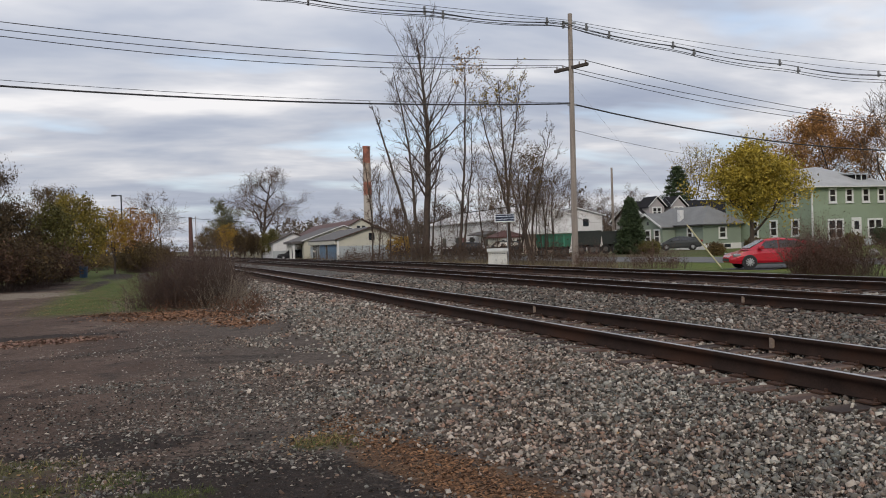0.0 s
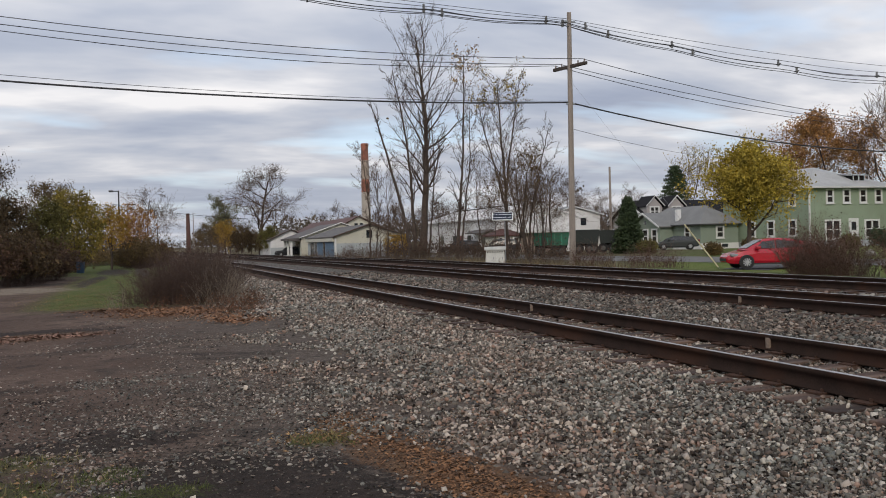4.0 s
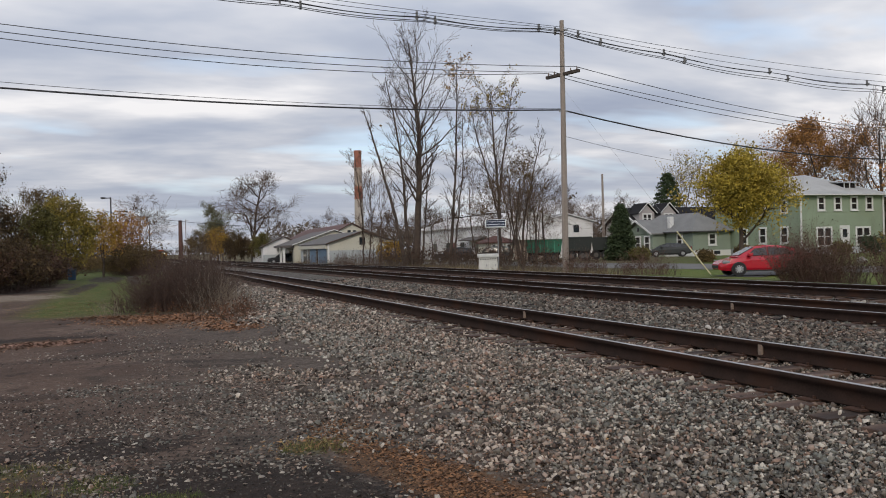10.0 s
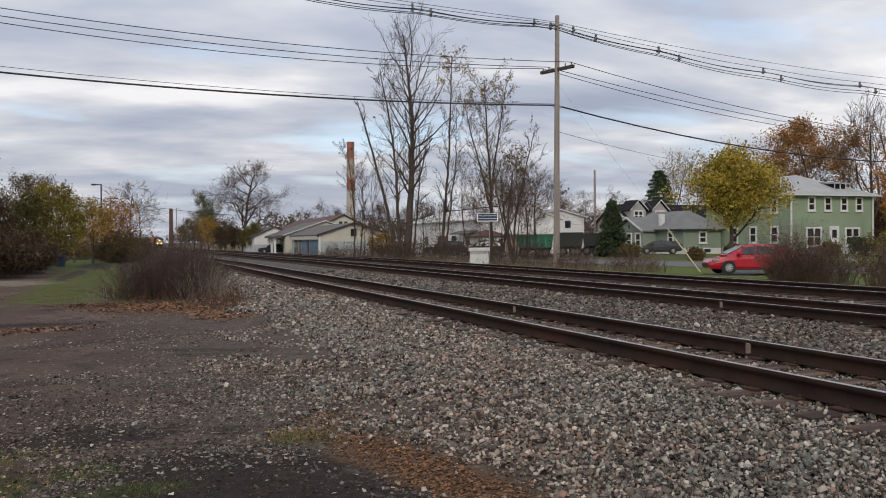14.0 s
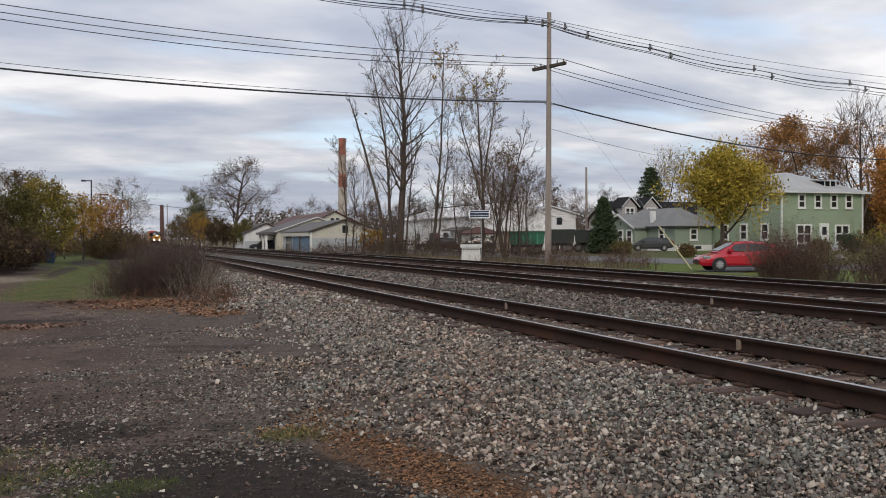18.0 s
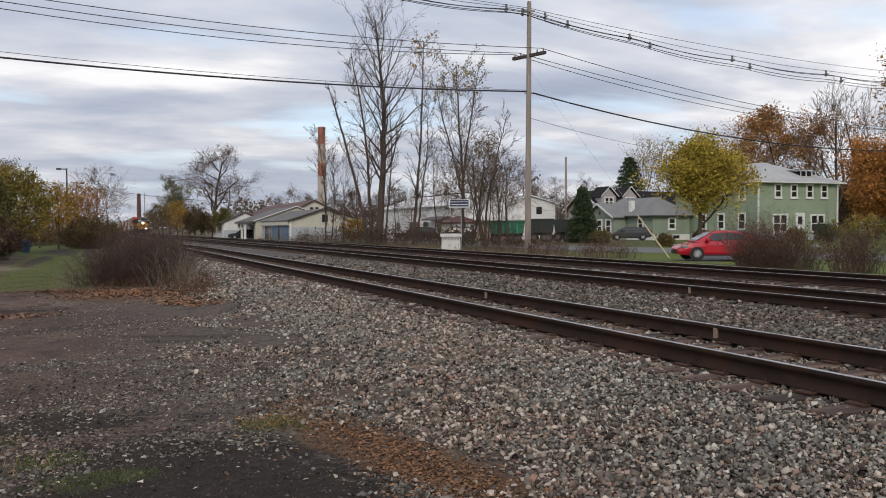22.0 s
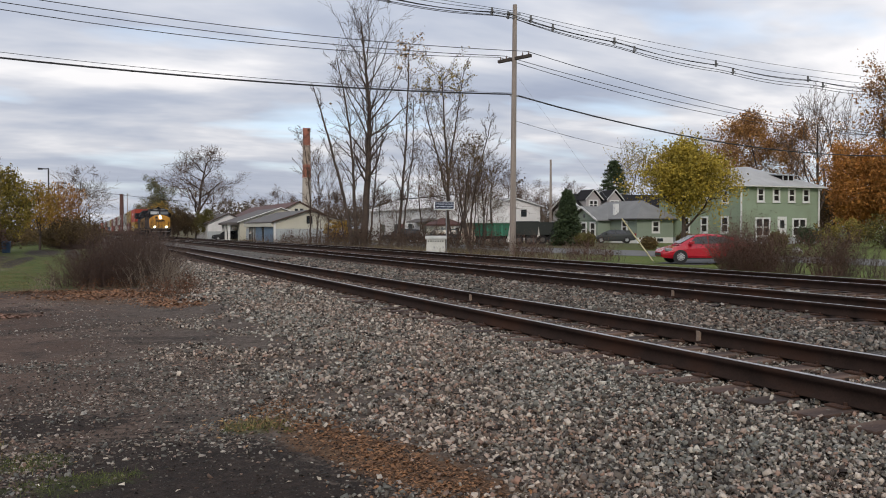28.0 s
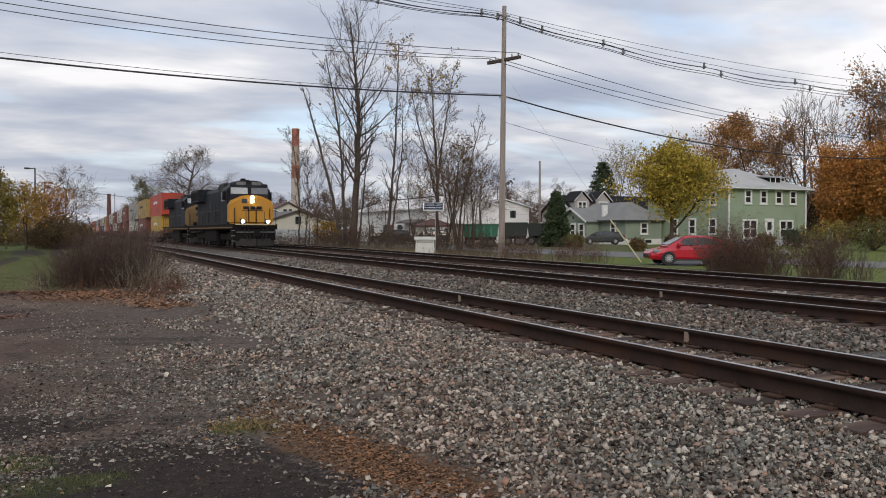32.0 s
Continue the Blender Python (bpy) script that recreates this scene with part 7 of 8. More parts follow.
def parked_car(x, y, heading, paint_m, label, length=4.5, width=1.76, height=1.47, kind="hatch"):
    """A car that faces local +x."""
    t = thing("car", ground_pose(x, y, heading, 0.03), label, "car")
    k = length / 4.5
    hw = width / 2
    if kind == "hatch":
        lower = [(-2.22, 0.42, 0.92, 0.80), (-2.05, 0.30, 1.02, 0.94), (-1.3, 0.22, 1.0, 1.0), (0.0, 0.20, 0.95, 1.0), (0.9, 0.22, 0.93, 0.99), (1.5, 0.23, 0.84, 0.97), (1.95, 0.25, 0.73, 0.90), (2.18, 0.28, 0.64, 0.74), (2.26, 0.34, 0.56, 0.6)]
        roof = [(-2.1, 1.06, 0.70), (-1.75, 1.24, 0.66), (-0.9, height - 0.06, 0.62), (-0.1, height, 0.60), (0.45, height - 0.07, 0.60), (1.0, 1.14, 0.68), (1.35, 0.93, 0.78)]
    else:
        lower = [(-2.22, 0.45, 0.95, 0.85), (-2.1, 0.32, 1.0, 0.95), (-1.3, 0.26, 0.98, 1.0), (0.0, 0.24, 0.97, 1.0), (0.9, 0.26, 0.96, 0.99), (1.6, 0.28, 0.92, 0.96), (2.1, 0.30, 0.82, 0.9), (2.22, 0.36, 0.62, 0.8)]
        roof = [(-2.12, 1.0, 0.84), (-1.95, height - 0.12, 0.72), (-1.0, height, 0.70), (0.2, height - 0.02, 0.69), (0.55, height - 0.1, 0.70), (1.05, 0.99, 0.8)]
    bm = bmesh.new()
    loft(bm, [[(px * k, -hw * f * 0.9, z0), (px * k, -hw * f, z0 + 0.16), (px * k, -hw * f, z1 - 0.2), (px * k, -hw * f * 0.9, z1), (px * k, hw * f * 0.9, z1), (px * k, hw * f, z1 - 0.2), (px * k, hw * f, z0 + 0.16), (px * k, hw * f * 0.9, z0)] for px, z0, z1, f in lower])
    bmesh.ops.recalc_face_normals(bm, faces=bm.faces)
    body = part("body", bm, paint_m, t)
    bm = bmesh.new()
    loft(bm, [[(px * k, -hw * 0.88, 0.88), (px * k, -hw * f, z1 - 0.06), (px * k, -hw * f * 0.8, z1), (px * k, hw * f * 0.8, z1), (px * k, hw * f, z1 - 0.06), (px * k, hw * 0.88, 0.88)] for px, z1, f in roof])
    part("cabin", bm, paint_m, t)
    # glazing set a little proud of the cabin
    for s in (-1, 1):
        front = [(-0.05, 0.97), (0.93, 0.97), (0.5, height - 0.17), (-0.05, height - 0.12)] if kind == "hatch" else [(-0.1, 1.02), (0.85, 1.02), (0.5, height - 0.2), (-0.1, height - 0.15)]
        rear = [(-1.5, 1.0), (-0.13, 0.97), (-0.13, height - 0.12), (-0.95, height - 0.17)] if kind == "hatch" else [(-1.75, 1.04), (-0.2, 1.02), (-0.2, height - 0.15), (-1.6, height - 0.2)]
        for name, pts in (("front_side_window", front), ("rear_side_window", rear)):
            bm = bmesh.new()
            def at(q, dd):
                f = 0.88 + (0.63 - 0.88) * (q[1] - 0.88) / (height - 0.94) if kind == "hatch" else 0.89 + (0.71 - 0.89) * (q[1] - 0.88) / (height - 0.94)
                return (q[0] * k, s * (hw * f + dd), q[1])
            lo = [bm.verts.new(at(q, -0.02)) for q in pts]
            hi = [bm.verts.new(at(q, 0.065)) for q in pts]
            bm.faces.new(hi)
            bm.faces.new(lo[::-1])
            for i in range(4):
                bm.faces.new((lo[i], lo[(i + 1) % 4], hi[(i + 1) % 4], hi[i]))
            part(name, bm, CARGLASS, t)
        part("mirror", boxes((0.72 * k, 0.95 * k, s * (hw + 0.08) - 0.1, s * (hw + 0.08) + 0.1, 0.95, 1.1), bevel=0.03), paint_m, t)
        part("headlight", boxes((1.75 * k, 2.1 * k, s * hw * 0.78 - 0.1, s * hw * 0.78 + 0.1, 0.6, 0.74), bevel=0.04), mat("headlight_lens", (0.22, 0.23, 0.24), 0.2, spec=0.6), t)
        part("sill", boxes((-1.2 * k, 1.1 * k, s * hw - 0.02, s * hw + 0.012, 0.2, 0.27)), mat("dark_trim", (0.02, 0.02, 0.022), 0.5), t)
        for wx in (-1.28, 1.36):
            bm = bmesh.new()
            cyl(bm, (wx * k, s * (hw - 0.17), 0.32), (wx * k, s * (hw + 0.012), 0.32), 0.352, n=24)
            part("wheel_arch", bm, mat("dark_trim", (0.02, 0.02, 0.022), 0.5), t)
            bm = bmesh.new()
            cyl(bm, (wx * k, s * (hw - 0.2), 0.32), (wx * k, s * (hw + 0.02), 0.32), 0.32, n=24)
            wheel = part("wheel", bm, BLACK, t)
            bm = bmesh.new()
            cyl(bm, (wx * k, s * (hw + 0.02), 0.32), (wx * k, s * (hw + 0.03), 0.32), 0.215, n=20)
            part("wheel_disc", bm, mat("dark_trim", (0.02, 0.02, 0.022), 0.5), wheel)
            bm = cyl(bmesh.new(), (wx * k, s * (hw + 0.03), 0.32), (wx * k, s * (hw + 0.045), 0.32), 0.05, n=10)
            for i in range(10):
                a = i * 0.6283 + 0.3
                cyl(bm, (wx * k, s * (hw + 0.034), 0.32), (wx * k + 0.2 * math.cos(a), s * (hw + 0.034), 0.32 + 0.2 * math.sin(a)), 0.02, 0.03, n=5)
            part("rim", bm, mat("silver_rim_paint", (0.55, 0.56, 0.57), 0.4, 0.3), wheel)
    # windscreen and rear window lie on the cabin's slopes
    slopes = (((0.52, height - 0.115), (1.28, 0.975)), ((-0.98, height - 0.095), (-1.72, 1.265))) if kind == "hatch" else (((0.60, height - 0.15), (1.02, 1.02)),)
    for (xa, za), (xb, zb) in slopes:
        d = Vector((zb - za, 0, xa - xb)).normalized() * 0.03
        d = d if d.z > 0 else -d
        wa, wb = hw * 0.54, hw * 0.66
        bm = bmesh.new()
        q = [Vector((xa * k, -wa, za)), Vector((xa * k, wa, za)), Vector((xb * k, wb, zb)), Vector((xb * k, -wb, zb))]
        lo = [bm.verts.new(p - d) for p in q]
        hi = [bm.verts.new(p + d) for p in q]
        bm.faces.new(hi)
        bm.faces.new(lo[::-1])
        for i in range(4):
            bm.faces.new((lo[i], lo[(i + 1) % 4], hi[(i + 1) % 4], hi[i]))
        part("windscreen" if xa > 0 else "rear_window", bm, CARGLASS, t)
    part("bumper_grille", boxes((2.18 * k, 2.275 * k, -0.5, 0.5, 0.36, 0.5), bevel=0.02), mat("dark_trim", (0.02, 0.02, 0.022), 0.5), t)
    part("tail_light", boxes((-2.24 * k, -2.05 * k, -hw * 0.82, -hw * 0.55, 0.8, 1.0), (-2.24 * k, -2.05 * k, hw * 0.55, hw * 0.82, 0.8, 1.0), bevel=0.02), mat("red_lens", (0.35, 0.01, 0.01), 0.2), t)
    return t


CARRED = mat("red_car_paint", (0.44, 0.010, 0.026), 0.25, 0, 0.06, 0.5, 40, 0.0, coat=0.6)
CARGREY = mat("dark_grey_car_paint", (0.045, 0.05, 0.05), 0.55, 0, 0.1, 0.5, 40, 0.0, spec=0.25)
CARDARK = mat("near_black_car_paint", (0.02, 0.021, 0.024), 0.5, 0, 0.1, 0.5, 40, 0.0, spec=0.25)
cx_, cy_ = 28.15, 31.95
parked_car(cx_, cy_, 158, CARRED, "bright red hatchback car parked beside the road", length=4.45, width=1.74, height=1.47)
parked_car(*polar(35.5, 86), 150, CARGREY, "dark grey car parked before the bungalow", height=1.42)
parked_car(*polar(-3.7, 128), 160, CARDARK, "dark car parked under the trees", kind="hatch", height=1.45)
parked_car(*polar(20.4, 88), 150, CARDARK, "dark car parked before the workshop", kind="suv", height=1.6)
parked_car(*polar(23.2, 82), 155, CARGREY, "grey car parked before the workshop", kind="suv", height=1.6)
parked_car(*polar(8.3, 122), 175, CARDARK, "dark car parked before the sheds", kind="suv", height=1.5)

# ---- green dump trailers behind the pole ----
DUMPGREEN = mat("green_trailer_paint", (0.016, 0.150, 0.085), 0.5, 0, 0.2, 0.8, 20, 0.05, stain=(0.02, 0.05, 0.035))
RIBGREEN = mat("light_green_rib_paint", (0.05, 0.26, 0.16), 0.5)
DUMPDARK = mat("dark_green_trailer_paint", (0.010, 0.018, 0.016), 0.5, 0, 0.2, 0.8, 20, 0.05)


def dump_trailer(x, y, heading, length, h, material, label):
    t = thing("dump_trailer", ground_pose(x, y, heading), label, "trailer")
    l = length / 2
    bm = bmesh.new()
    prism(bm, [(-l, 0.95 + h), (-l + 0.15, 0.95), (l - 0.15, 0.95), (l, 0.95 + h)], "y", -1.15, 1.15)
    hop = part("hopper", bm, material, t)
    for s in (-1, 1):
        n = int(length / 0.8)
        for i in range(n):
            xx = -l + 0.7 + i * (length - 1.4) / max(1, n - 1)
            part("rib", boxes((xx - 0.06, xx + 0.06, s * 1.15 - 0.06, s * 1.15 + 0.06, 1.0, 0.95 + h)), RIBGREEN if material is DUMPGREEN else material, hop)
        part("top_rail", boxes((-l, l, s * 1.16 - 0.07, s * 1.16 + 0.07, 0.9 + h, 1.03 + h)), material, hop)
    part("chassis", boxes((-l + 0.2, l - 0.2, -0.5, 0.5, 0.7, 0.95)), UNDER, t)
    for wx in (-l * 0.55, -l * 0.22, l * 0.62):
        for s in (-1, 1):
            bm = bmesh.new()
            cyl(bm, (wx, s * 0.75, 0.48), (wx, s * 1.08, 0.48), 0.48, n=18)
            wheel = part("wheel", bm, BLACK, t)
            bm = bmesh.new()
            cyl(bm, (wx, s * 1.08, 0.48), (wx, s * 1.1, 0.48), 0.24, n=12)
            part("rim", bm, mat("dusty_rim", (0.11, 0.105, 0.10), 0.7), wheel)
    return t


dump_trailer(*polar(26.9, 74), 153, 3.3, 1.1, DUMPGREEN, "green ribbed dump trailer parked by the workshop")
dump_trailer(*polar(29.4, 80), 150, 2.5, 1.3, DUMPDARK, "dark green dump trailer parked by the workshop")
dump_trailer(*polar(31.0, 82), 150, 2.2, 1.2, DUMPDARK, "dark green dump trailer parked by the workshop")

# ---- small things along the line ----
bin_ = thing("litter_bin", ground_pose(*polar(-5.3, 60)), "dark blue plastic bin at the lot's edge", "bin")
bm_ = bmesh.new()
cyl(bm_, (0, 0, 0), (0, 0, 0.74), 0.24, 0.29, 16)
part("body", bm_, mat("blue_plastic", (0.018, 0.045, 0.085), 0.6), bin_)
bm_ = bmesh.new()
cyl(bm_, (0, 0, 0.74), (0, 0, 0.84), 0.31, 0.18, 16)
part("lid", bm_, mat("blue_plastic", (0.018, 0.045, 0.085), 0.6), bin_)

rh_ = thing("relay_house", ground_pose(*polar(3.75, 240)), "small white railway relay house beside the tracks", "hut")
part("wall", boxes((-1.2, 1.2, -1.0, 1.0, -0.3, 2.3)), WHITE, rh_)
part("roof", boxes((-1.35, 1.35, -1.15, 1.15, 2.3, 2.45)), WHITE, rh_)
part("door", boxes((-0.4, 0.4, -1.03, -1.0, 0.0, 1.9)), STEEL, rh_)


def street_lamp(x, y, h, rz, label):
    t = thing("street_lamp", ground_pose(x, y, rz), label, "lamp post")
    bm = bmesh.new()
    cyl(bm, (0, 0, -0.2), (0, 0, h), 0.09, 0.07, 10)
    part("pole", bm, mat("dark_lamp_pole", (0.06, 0.06, 0.065), 0.6, 0.4), t)
    part("arm", boxes((-0.6, 0.05, -0.04, 0.04, h - 0.12, h - 0.02)), mat("dark_lamp_pole", (0.06, 0.06, 0.065), 0.6, 0.4), t)
    part("lamp_head", boxes((-0.95, -0.5, -0.12, 0.12, h - 0.16, h + 0.02), bevel=0.03), mat("dark_lamp_pole", (0.06, 0.06, 0.065), 0.6, 0.4), t)


street_lamp(*polar(-2.85, 90), 7.8, 0, "dark street lamp above the wood's edge")
street_lamp(*polar(-2.3, 110), 7.5, 180, "dark street lamp above the wood's edge")
utility_pole(*polar(1.85, 330), 16, "far thin utility pole beside the line", arm=False)
wires("far overhead wire across the line", [((*polar(-3.4, 150), 9.4), (*polar(5.5, 150), 6.4), 0.4)], 0.04)

wr_ = thing("garden_boulder", ground_pose(*polar(47.4, 60)), "pale white boulder on the lawn", "boulder")
bm_ = bmesh.new()
bmesh.ops.create_icosphere(bm_, subdivisions=2, radius=0.5)
for v_ in bm_.verts:
    v_.co *= 0.62 + 0.4 * noise.noise(v_.co * 2.3)
    v_.co.z = max(v_.co.z, -0.25) * 0.8 + 0.18
part("rock", bm_, mat("pale_boulder_stone", (0.42, 0.41, 0.39), 0.85, 0, 0.3, 4, 30, 0.3), wr_)


def round_shrub(x, y, w, h, leaf, label, seed, n=260):
    rng = np.random.default_rng(seed)
    q = rng.normal(0, 1, (n, 3))
    q = q / np.linalg.norm(q, axis=1, keepdims=True) * rng.uniform(0.3, 1, (n, 1)) ** 0.5
    q *= 0.85 + 0.2 * np.sin(q[:, :1] * 6 + seed)
    pts = q * [w / 2, w / 2, h / 2] + [0, 0, h / 2]
    t = thing("shrub", ground_pose(x, y), label, "shrub")
    segs = [(0, 0, -0.05, 0.03, *p, 0.008) for p in pts[:40]]
    part("stem", tubes("stem", segs, 4), BARK, t)
    tagged(part("foliage", leaves_mesh("foliage", pts, 0.07, rng, 0.12, 12), leaf, t), kind="stuff")


for be_, d_, w_, h_, lf_, lab_ in ((48.1, 78, 3.0, 1.8, L_CONIFER, "dark evergreen shrub by the house door"), (46.2, 76, 1.8, 1.2, L_GREEN, "low green garden shrub"), (50.2, 74, 5.0, 2.6, L_MIXED, "yellow-green garden shrub by the road"),
                                   (52.6, 72, 5.0, 2.8, L_GREEN, "green garden shrub by the road"), (55.2, 70, 5.0, 2.8, L_MIXED, "yellow-green garden shrub by the road"), (33.6, 76, 2.0, 1.2, L_GREEN, "low green garden shrub"),
                                   (15.9, 84, 3.2, 2.8, L_GOLD, "golden shrub before the shed"), (40.3, 80, 1.6, 1.0, L_OLIVE, "low brown garden shrub"), (37.9, 66, 1.4, 0.9, L_OLIVE, "low brown garden shrub")):
    round_shrub(*polar(be_, d_), w_, h_, lf_, lab_, int(be_ * 3 + d_))

# ---- fallen leaves and grass ----


def fallen_leaves(name, spots, size, material, label, seed):
    """Leaves that lie on the ground: rows of x, y, rx, ry, count."""
    rng = np.random.default_rng(seed)
    P = []
    for cx, cy, rx, ry, n in spots:
        x, y = cx + rng.normal(0, rx * 0.5, n), cy + rng.normal(0, ry * 0.5, n)
        P.append(np.stack([x, y, land(x, y) + np.interp(x - axis_x(y), [-9.7, -9.0], [-0.042, 0.0]) + rng.uniform(-0.004, 0.010, n)], -1))
    P = np.concatenate(P)
    n = len(P)
    a = rng.uniform(0, 6.28, n)
    u = np.stack([np.cos(a), np.sin(a), rng.normal(0, 0.25, n)], -1)
    v = np.stack([-np.sin(a), np.cos(a), rng.normal(0, 0.25, n)], -1)
    s = size * np.minimum(rng.lognormal(0, 0.3, (n, 1)), 1.6)
    up = np.array([0, 0, 1.0])
    verts = np.stack([P - u * s, P - v * s * 0.55 + up * s * 0.22, P + u * s, P + v * s * 0.55 + up * s * 0.22], 1).reshape(-1, 3)
    i = np.arange(n)[:, None] * 4
    me = mesh_arrays(name, verts, np.concatenate([i + [[0, 1, 2]], i + [[0, 2, 3]]], 0))
    me.materials.append(material)
    return tagged(new(name, me), label, "leaves", kind="stuff")


DEADLEAF = leaf_mat("dead_brown_leaves", (0.27, 0.135, 0.062), (0.13, 0.066, 0.034))
PALELEAF = leaf_mat("pale_dry_leaves", (0.50, 0.44, 0.36), (0.34, 0.28, 0.21))
TANLEAF = leaf_mat("tan_dry_leaves", (0.33, 0.20, 0.09), (0.17, 0.10, 0.045))
RUSSETLEAF = leaf_mat("russet_fallen_leaves", (0.28, 0.145, 0.078), (0.12, 0.062, 0.036))
fallen_leaves("leaf_litter", [(1.82, 5.4, 0.30, 0.9, 1300), (1.65, 6.4, 0.28, 0.7, 800), (2.0, 4.5, 0.40, 0.8, 1100), (1.5, 7.1, 0.3, 0.5, 400), (2.6, 6.0, 0.9, 1.6, 160)], 0.015, DEADLEAF, "russet leaf litter drifted along the gravel's edge", 4)
fallen_leaves("leaf_drift", [(0.4, 21.0, 1.8, 0.9, 1500), (1.6, 19.2, 0.9, 1.6, 1500), (1.55, 17.9, 0.6, 0.9, 700), (-0.3, 22.3, 1.3, 0.7, 1100), (-1.5, 23.0, 0.9, 0.6, 500), (2.1, 20.5, 0.6, 2.0, 500)], 0.034, RUSSETLEAF, "russet leaves drifted below the thicket", 5)
DEBRIS = leaf_mat("pale_brown_debris", (0.30, 0.175, 0.125), (0.12, 0.070, 0.050))
fallen_leaves("leaf_debris", [(-2.2, 16.8, 1.1, 0.45, 800), (-3.4, 16.4, 1.0, 0.45, 900), (-1.6, 16.6, 0.6, 0.25, 300)], 0.032, DEBRIS, "pale brown leaves and twigs swept into a low heap", 15)
fallen_leaves("scattered_leaves", [(0.5, 4.7, 0.9, 0.5, 14), (-0.3, 5.4, 1.2, 0.8, 14), (-0.6, 7.0, 2.0, 2.4, 26), (-2.0, 11.0, 3.0, 5.0, 30)], 0.024, PALELEAF, "pale dry leaves lying on the dirt", 6)
fallen_leaves("tan_leaves", [(2.6, 8.0, 1.6, 5.0, 160), (-1.0, 6.2, 0.9, 0.9, 120), (4.6, 13.0, 2.0, 8.0, 130), (-3.5, 28.0, 1.6, 5.0, 500), (1.15, 6.8, 0.35, 0.3, 160), (9.0, 14.0, 1.5, 8.0, 90)], 0.018, TANLEAF, "tan leaves scattered over gravel and grass", 7)


def grass_blades(name, spots, h, material, label, seed):
    rng = np.random.default_rng(seed)
    P = []
    for cx, cy, rx, ry, n in spots:
        x, y = cx + rng.uniform(-rx, rx, n), cy + rng.uniform(-ry, ry, n)
        k = ((x - cx) / rx) ** 2 + ((y - cy) / ry) ** 2 + rng.normal(0, 0.25, n) < 1
        k &= (np.sin(x * 3.1) * np.sin(y * 2.7) + rng.normal(0, 0.6, n)) > -0.35
        x, y = x[k], y[k]
        P.append(np.stack([x, y, land(x, y) - 0.055], -1))
    P = np.concatenate(P)
    n = len(P)
    a = rng.uniform(0, 6.28, n)
    s = h * rng.lognormal(0, 0.35, n)
    w = np.stack([np.cos(a), np.sin(a), 0 * a], -1) * (s * 0.055 + 0.003)[:, None]
    lean = np.stack([rng.normal(0, 0.45, n), rng.normal(0, 0.45, n), np.ones(n)], -1) * s[:, None]
    verts = np.stack([P - w, P + w, P + lean], 1).reshape(-1, 3)
    me = mesh_arrays(name, verts, np.arange(n * 3).reshape(-1, 3))
    me.materials.append(material)
    return tagged(new(name, me), label, "grass", kind="stuff")


GRASSG = mat("green_grass_blades", (0.10, 0.115, 0.026), 0.8, 0, 0.3, 0.8, 6, 0.0, color2=(0.04, 0.055, 0.015), island=0.4)
GRASSY = mat("yellowing_grass_blades", (0.19, 0.16, 0.065), 0.85, 0, 0.3, 0.8, 6, 0.0, color2=(0.09, 0.075, 0.03), island=0.4)
GRASSL = mat("lawn_blades", (0.085, 0.15, 0.025), 0.8, 0, 0.3, 0.8, 6, 0.0, color2=(0.05, 0.085, 0.018), island=0.4)
grass_blades("grass", [(-1.3, 6.9, 0.5, 0.2, 1500), (-1.15, 6.05, 0.4, 0.4, 2600), (-0.45, 6.25, 0.25, 0.25, 1300), (-0.15, 5.65, 0.4, 0.2, 2000), (-0.7, 5.3, 0.6, 0.4, 3000), (1.1, 6.65, 0.2, 0.16, 800), (1.35, 6.5, 0.15, 0.2, 300), (-2.6, 28.5, 1.5, 4.5, 12000), (-3.2, 40, 1.9, 8, 10000), (-3.6, 58, 2.4, 12, 9000)], 0.022, GRASSG, "short patchy green grass at the lot's edge", 8)
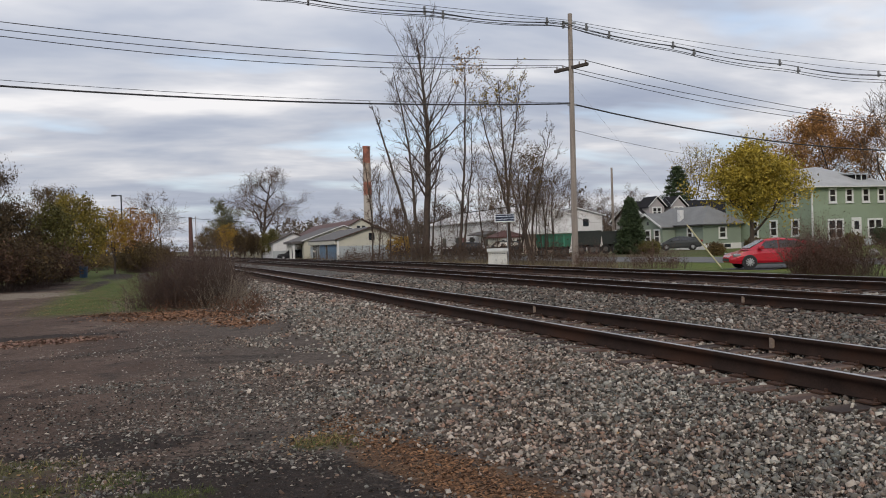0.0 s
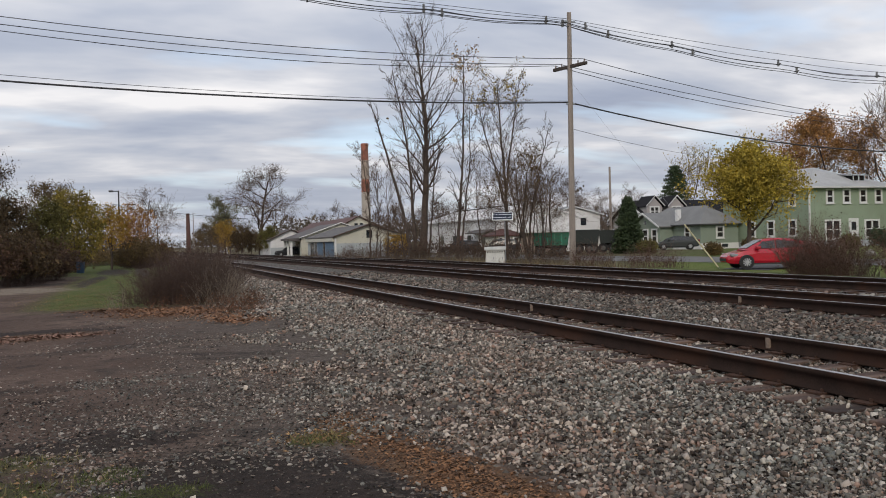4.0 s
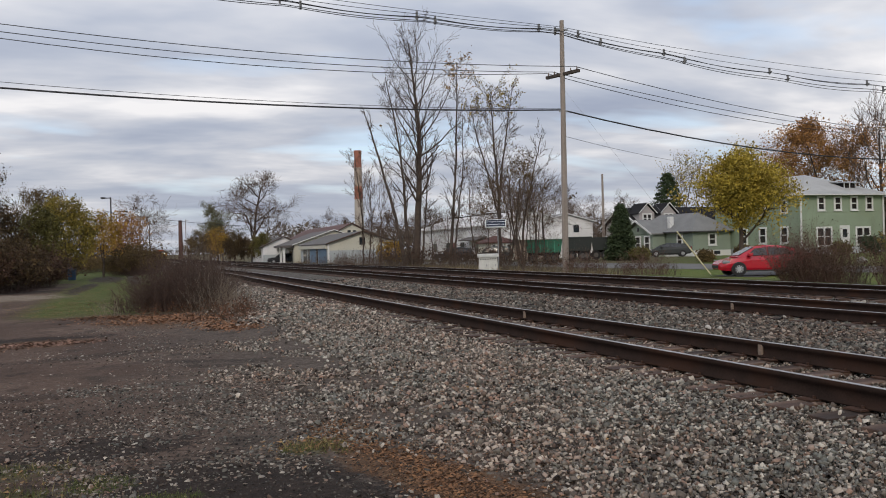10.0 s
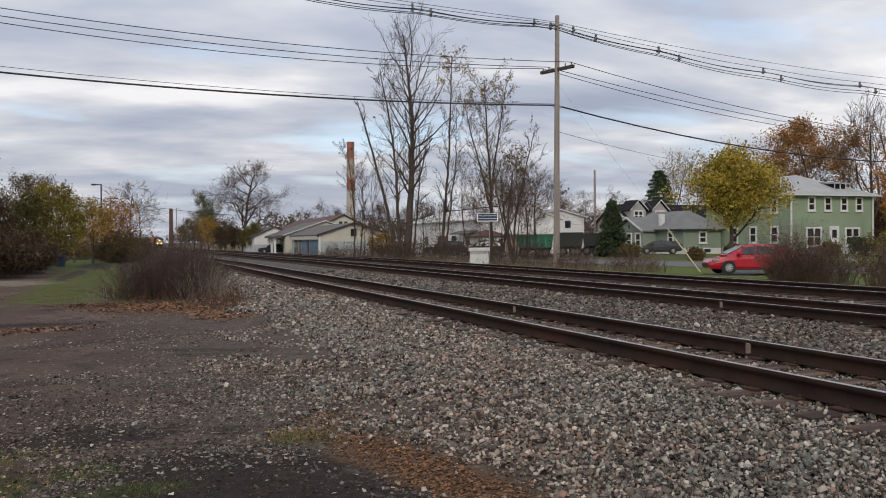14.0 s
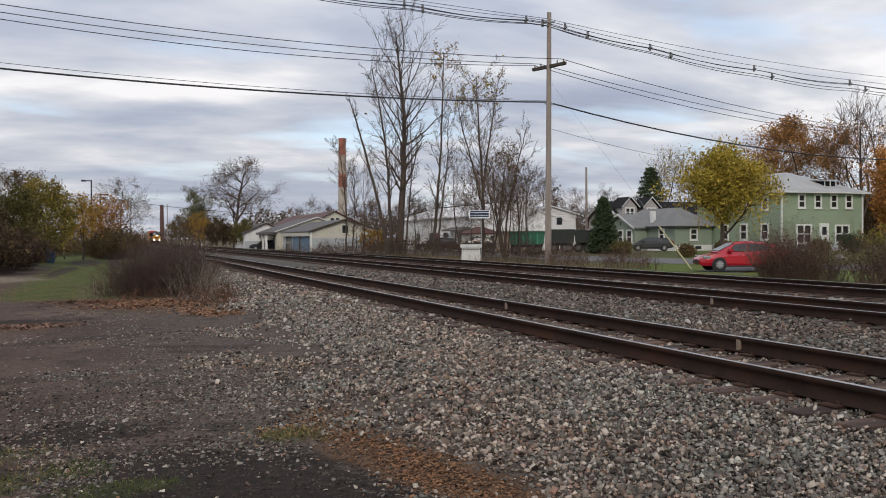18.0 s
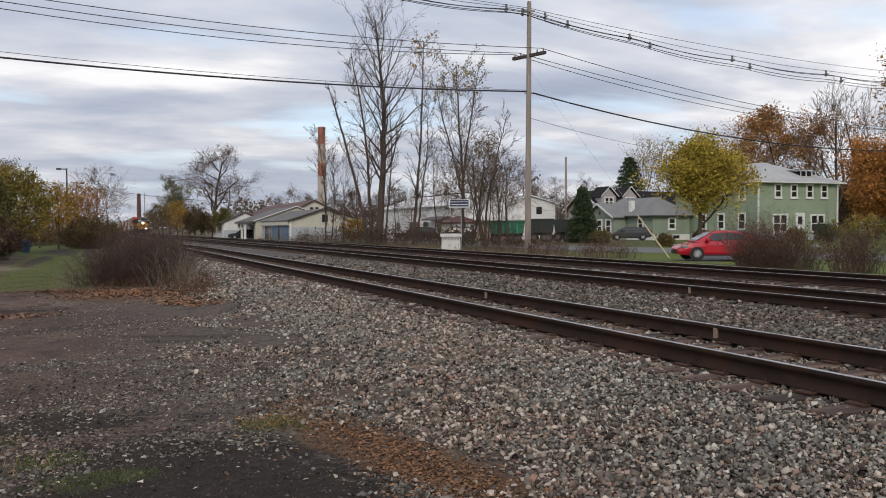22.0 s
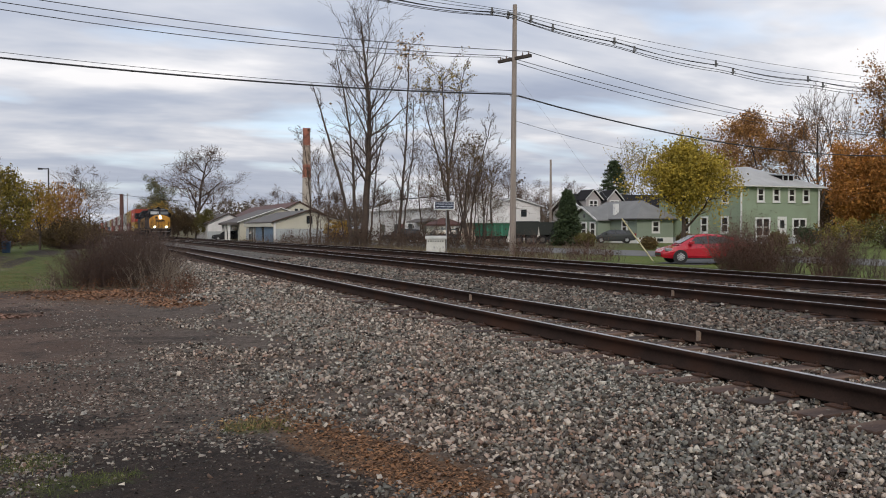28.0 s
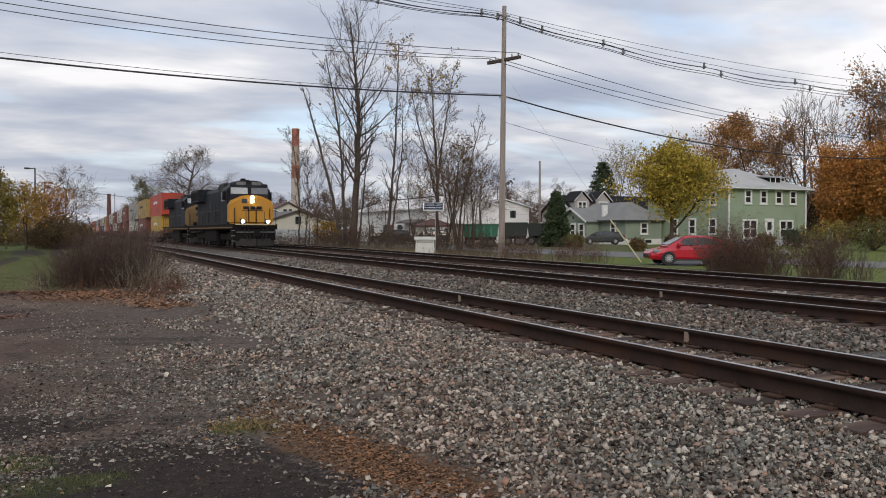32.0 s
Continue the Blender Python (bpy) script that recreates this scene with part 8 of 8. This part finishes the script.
grass_blades("dry_grass", [(-1.2, 6.9, 0.6, 0.25, 700), (-0.9, 6.2, 0.6, 0.4, 500), (-2.2, 27.0, 2.2, 4.0, 6000), (1.2, 6.7, 0.28, 0.22, 600), (-3.0, 36, 2.4, 10, 6000)], 0.035, GRASSY, "dry yellow grass at the lot's edge", 9)

VERGE = mat("tall_dry_verge_grass", (0.20, 0.155, 0.085), 0.9, 0, 0.3, 0.8, 6, 0.0, color2=(0.10, 0.075, 0.042), island=0.4)


def verge_grass():
    """Dry grass along the far edge of the track bed."""
    spots = []
    for i in range(28):
        y = 36 + i * 3.2
        spots.append((float(axis_x(y)) + 9.6, y, 1.3, 2.2, 420))
    grass_blades("verge_grass", spots, 0.26, VERGE, "tall dry grass along the edge of the track bed", 12)


verge_grass()

# pale bonds on the rails and two pale stones between the tracks
BOND = mat("pale_rail_bond", (0.26, 0.195, 0.15), 0.8)
for u_, y_, n_ in ((-5.085, 14.46, "rail_bond"), (-5.085, 8.11, "rail_bond"), (-0.755, 13.61, "rail_bond")):
    x_ = float(axis_x(y_)) + u_
    b_ = thing("rail_bond", pose(x_, y_, RAIL_TOP - 0.17), "pale clamp on the rail's web", "rail clamp", "clamps on the rails")
    part("clamp", boxes((-0.05, -0.012, -0.03, 0.03, 0.0, 0.135), bevel=0.006), BOND, b_)
    part("bolt", boxes((-0.058, -0.05, -0.01, 0.01, 0.06, 0.075)), BOND, b_)
for i_, (x_, y_, r_) in enumerate(((8.73, 11.20, 0.06), (8.73 + 0.17, 11.20 - 0.10, 0.042))):
    st_ = thing("pale_stone", pose(x_, y_, float(land(x_, y_))), "pale rounded stone lying between the tracks", "stone", "pale stones between the tracks")
    bm_ = bmesh.new()
    bmesh.ops.create_icosphere(bm_, subdivisions=2, radius=r_)
    for v_ in bm_.verts:
        v_.co *= 0.85 + 0.3 * noise.noise(v_.co * 14 + Vector((i_ * 5, 0, 0)))
        v_.co.z += r_ * 0.75
    part("rock", bm_, mat("pale_stone", (0.50, 0.47, 0.43), 0.8, 0, 0.2, 6, 40, 0.1), st_)


def motions():
    """The train runs down the line at a steady speed and stops nowhere."""
    for car, back in train:
        rows = []
        for i in range(17):
            t = i * 2.0
            rows.append((t, at_line(FRONT_END + SPEED * (32.0 - t) + back)))
        walk(car, rows)


motions()
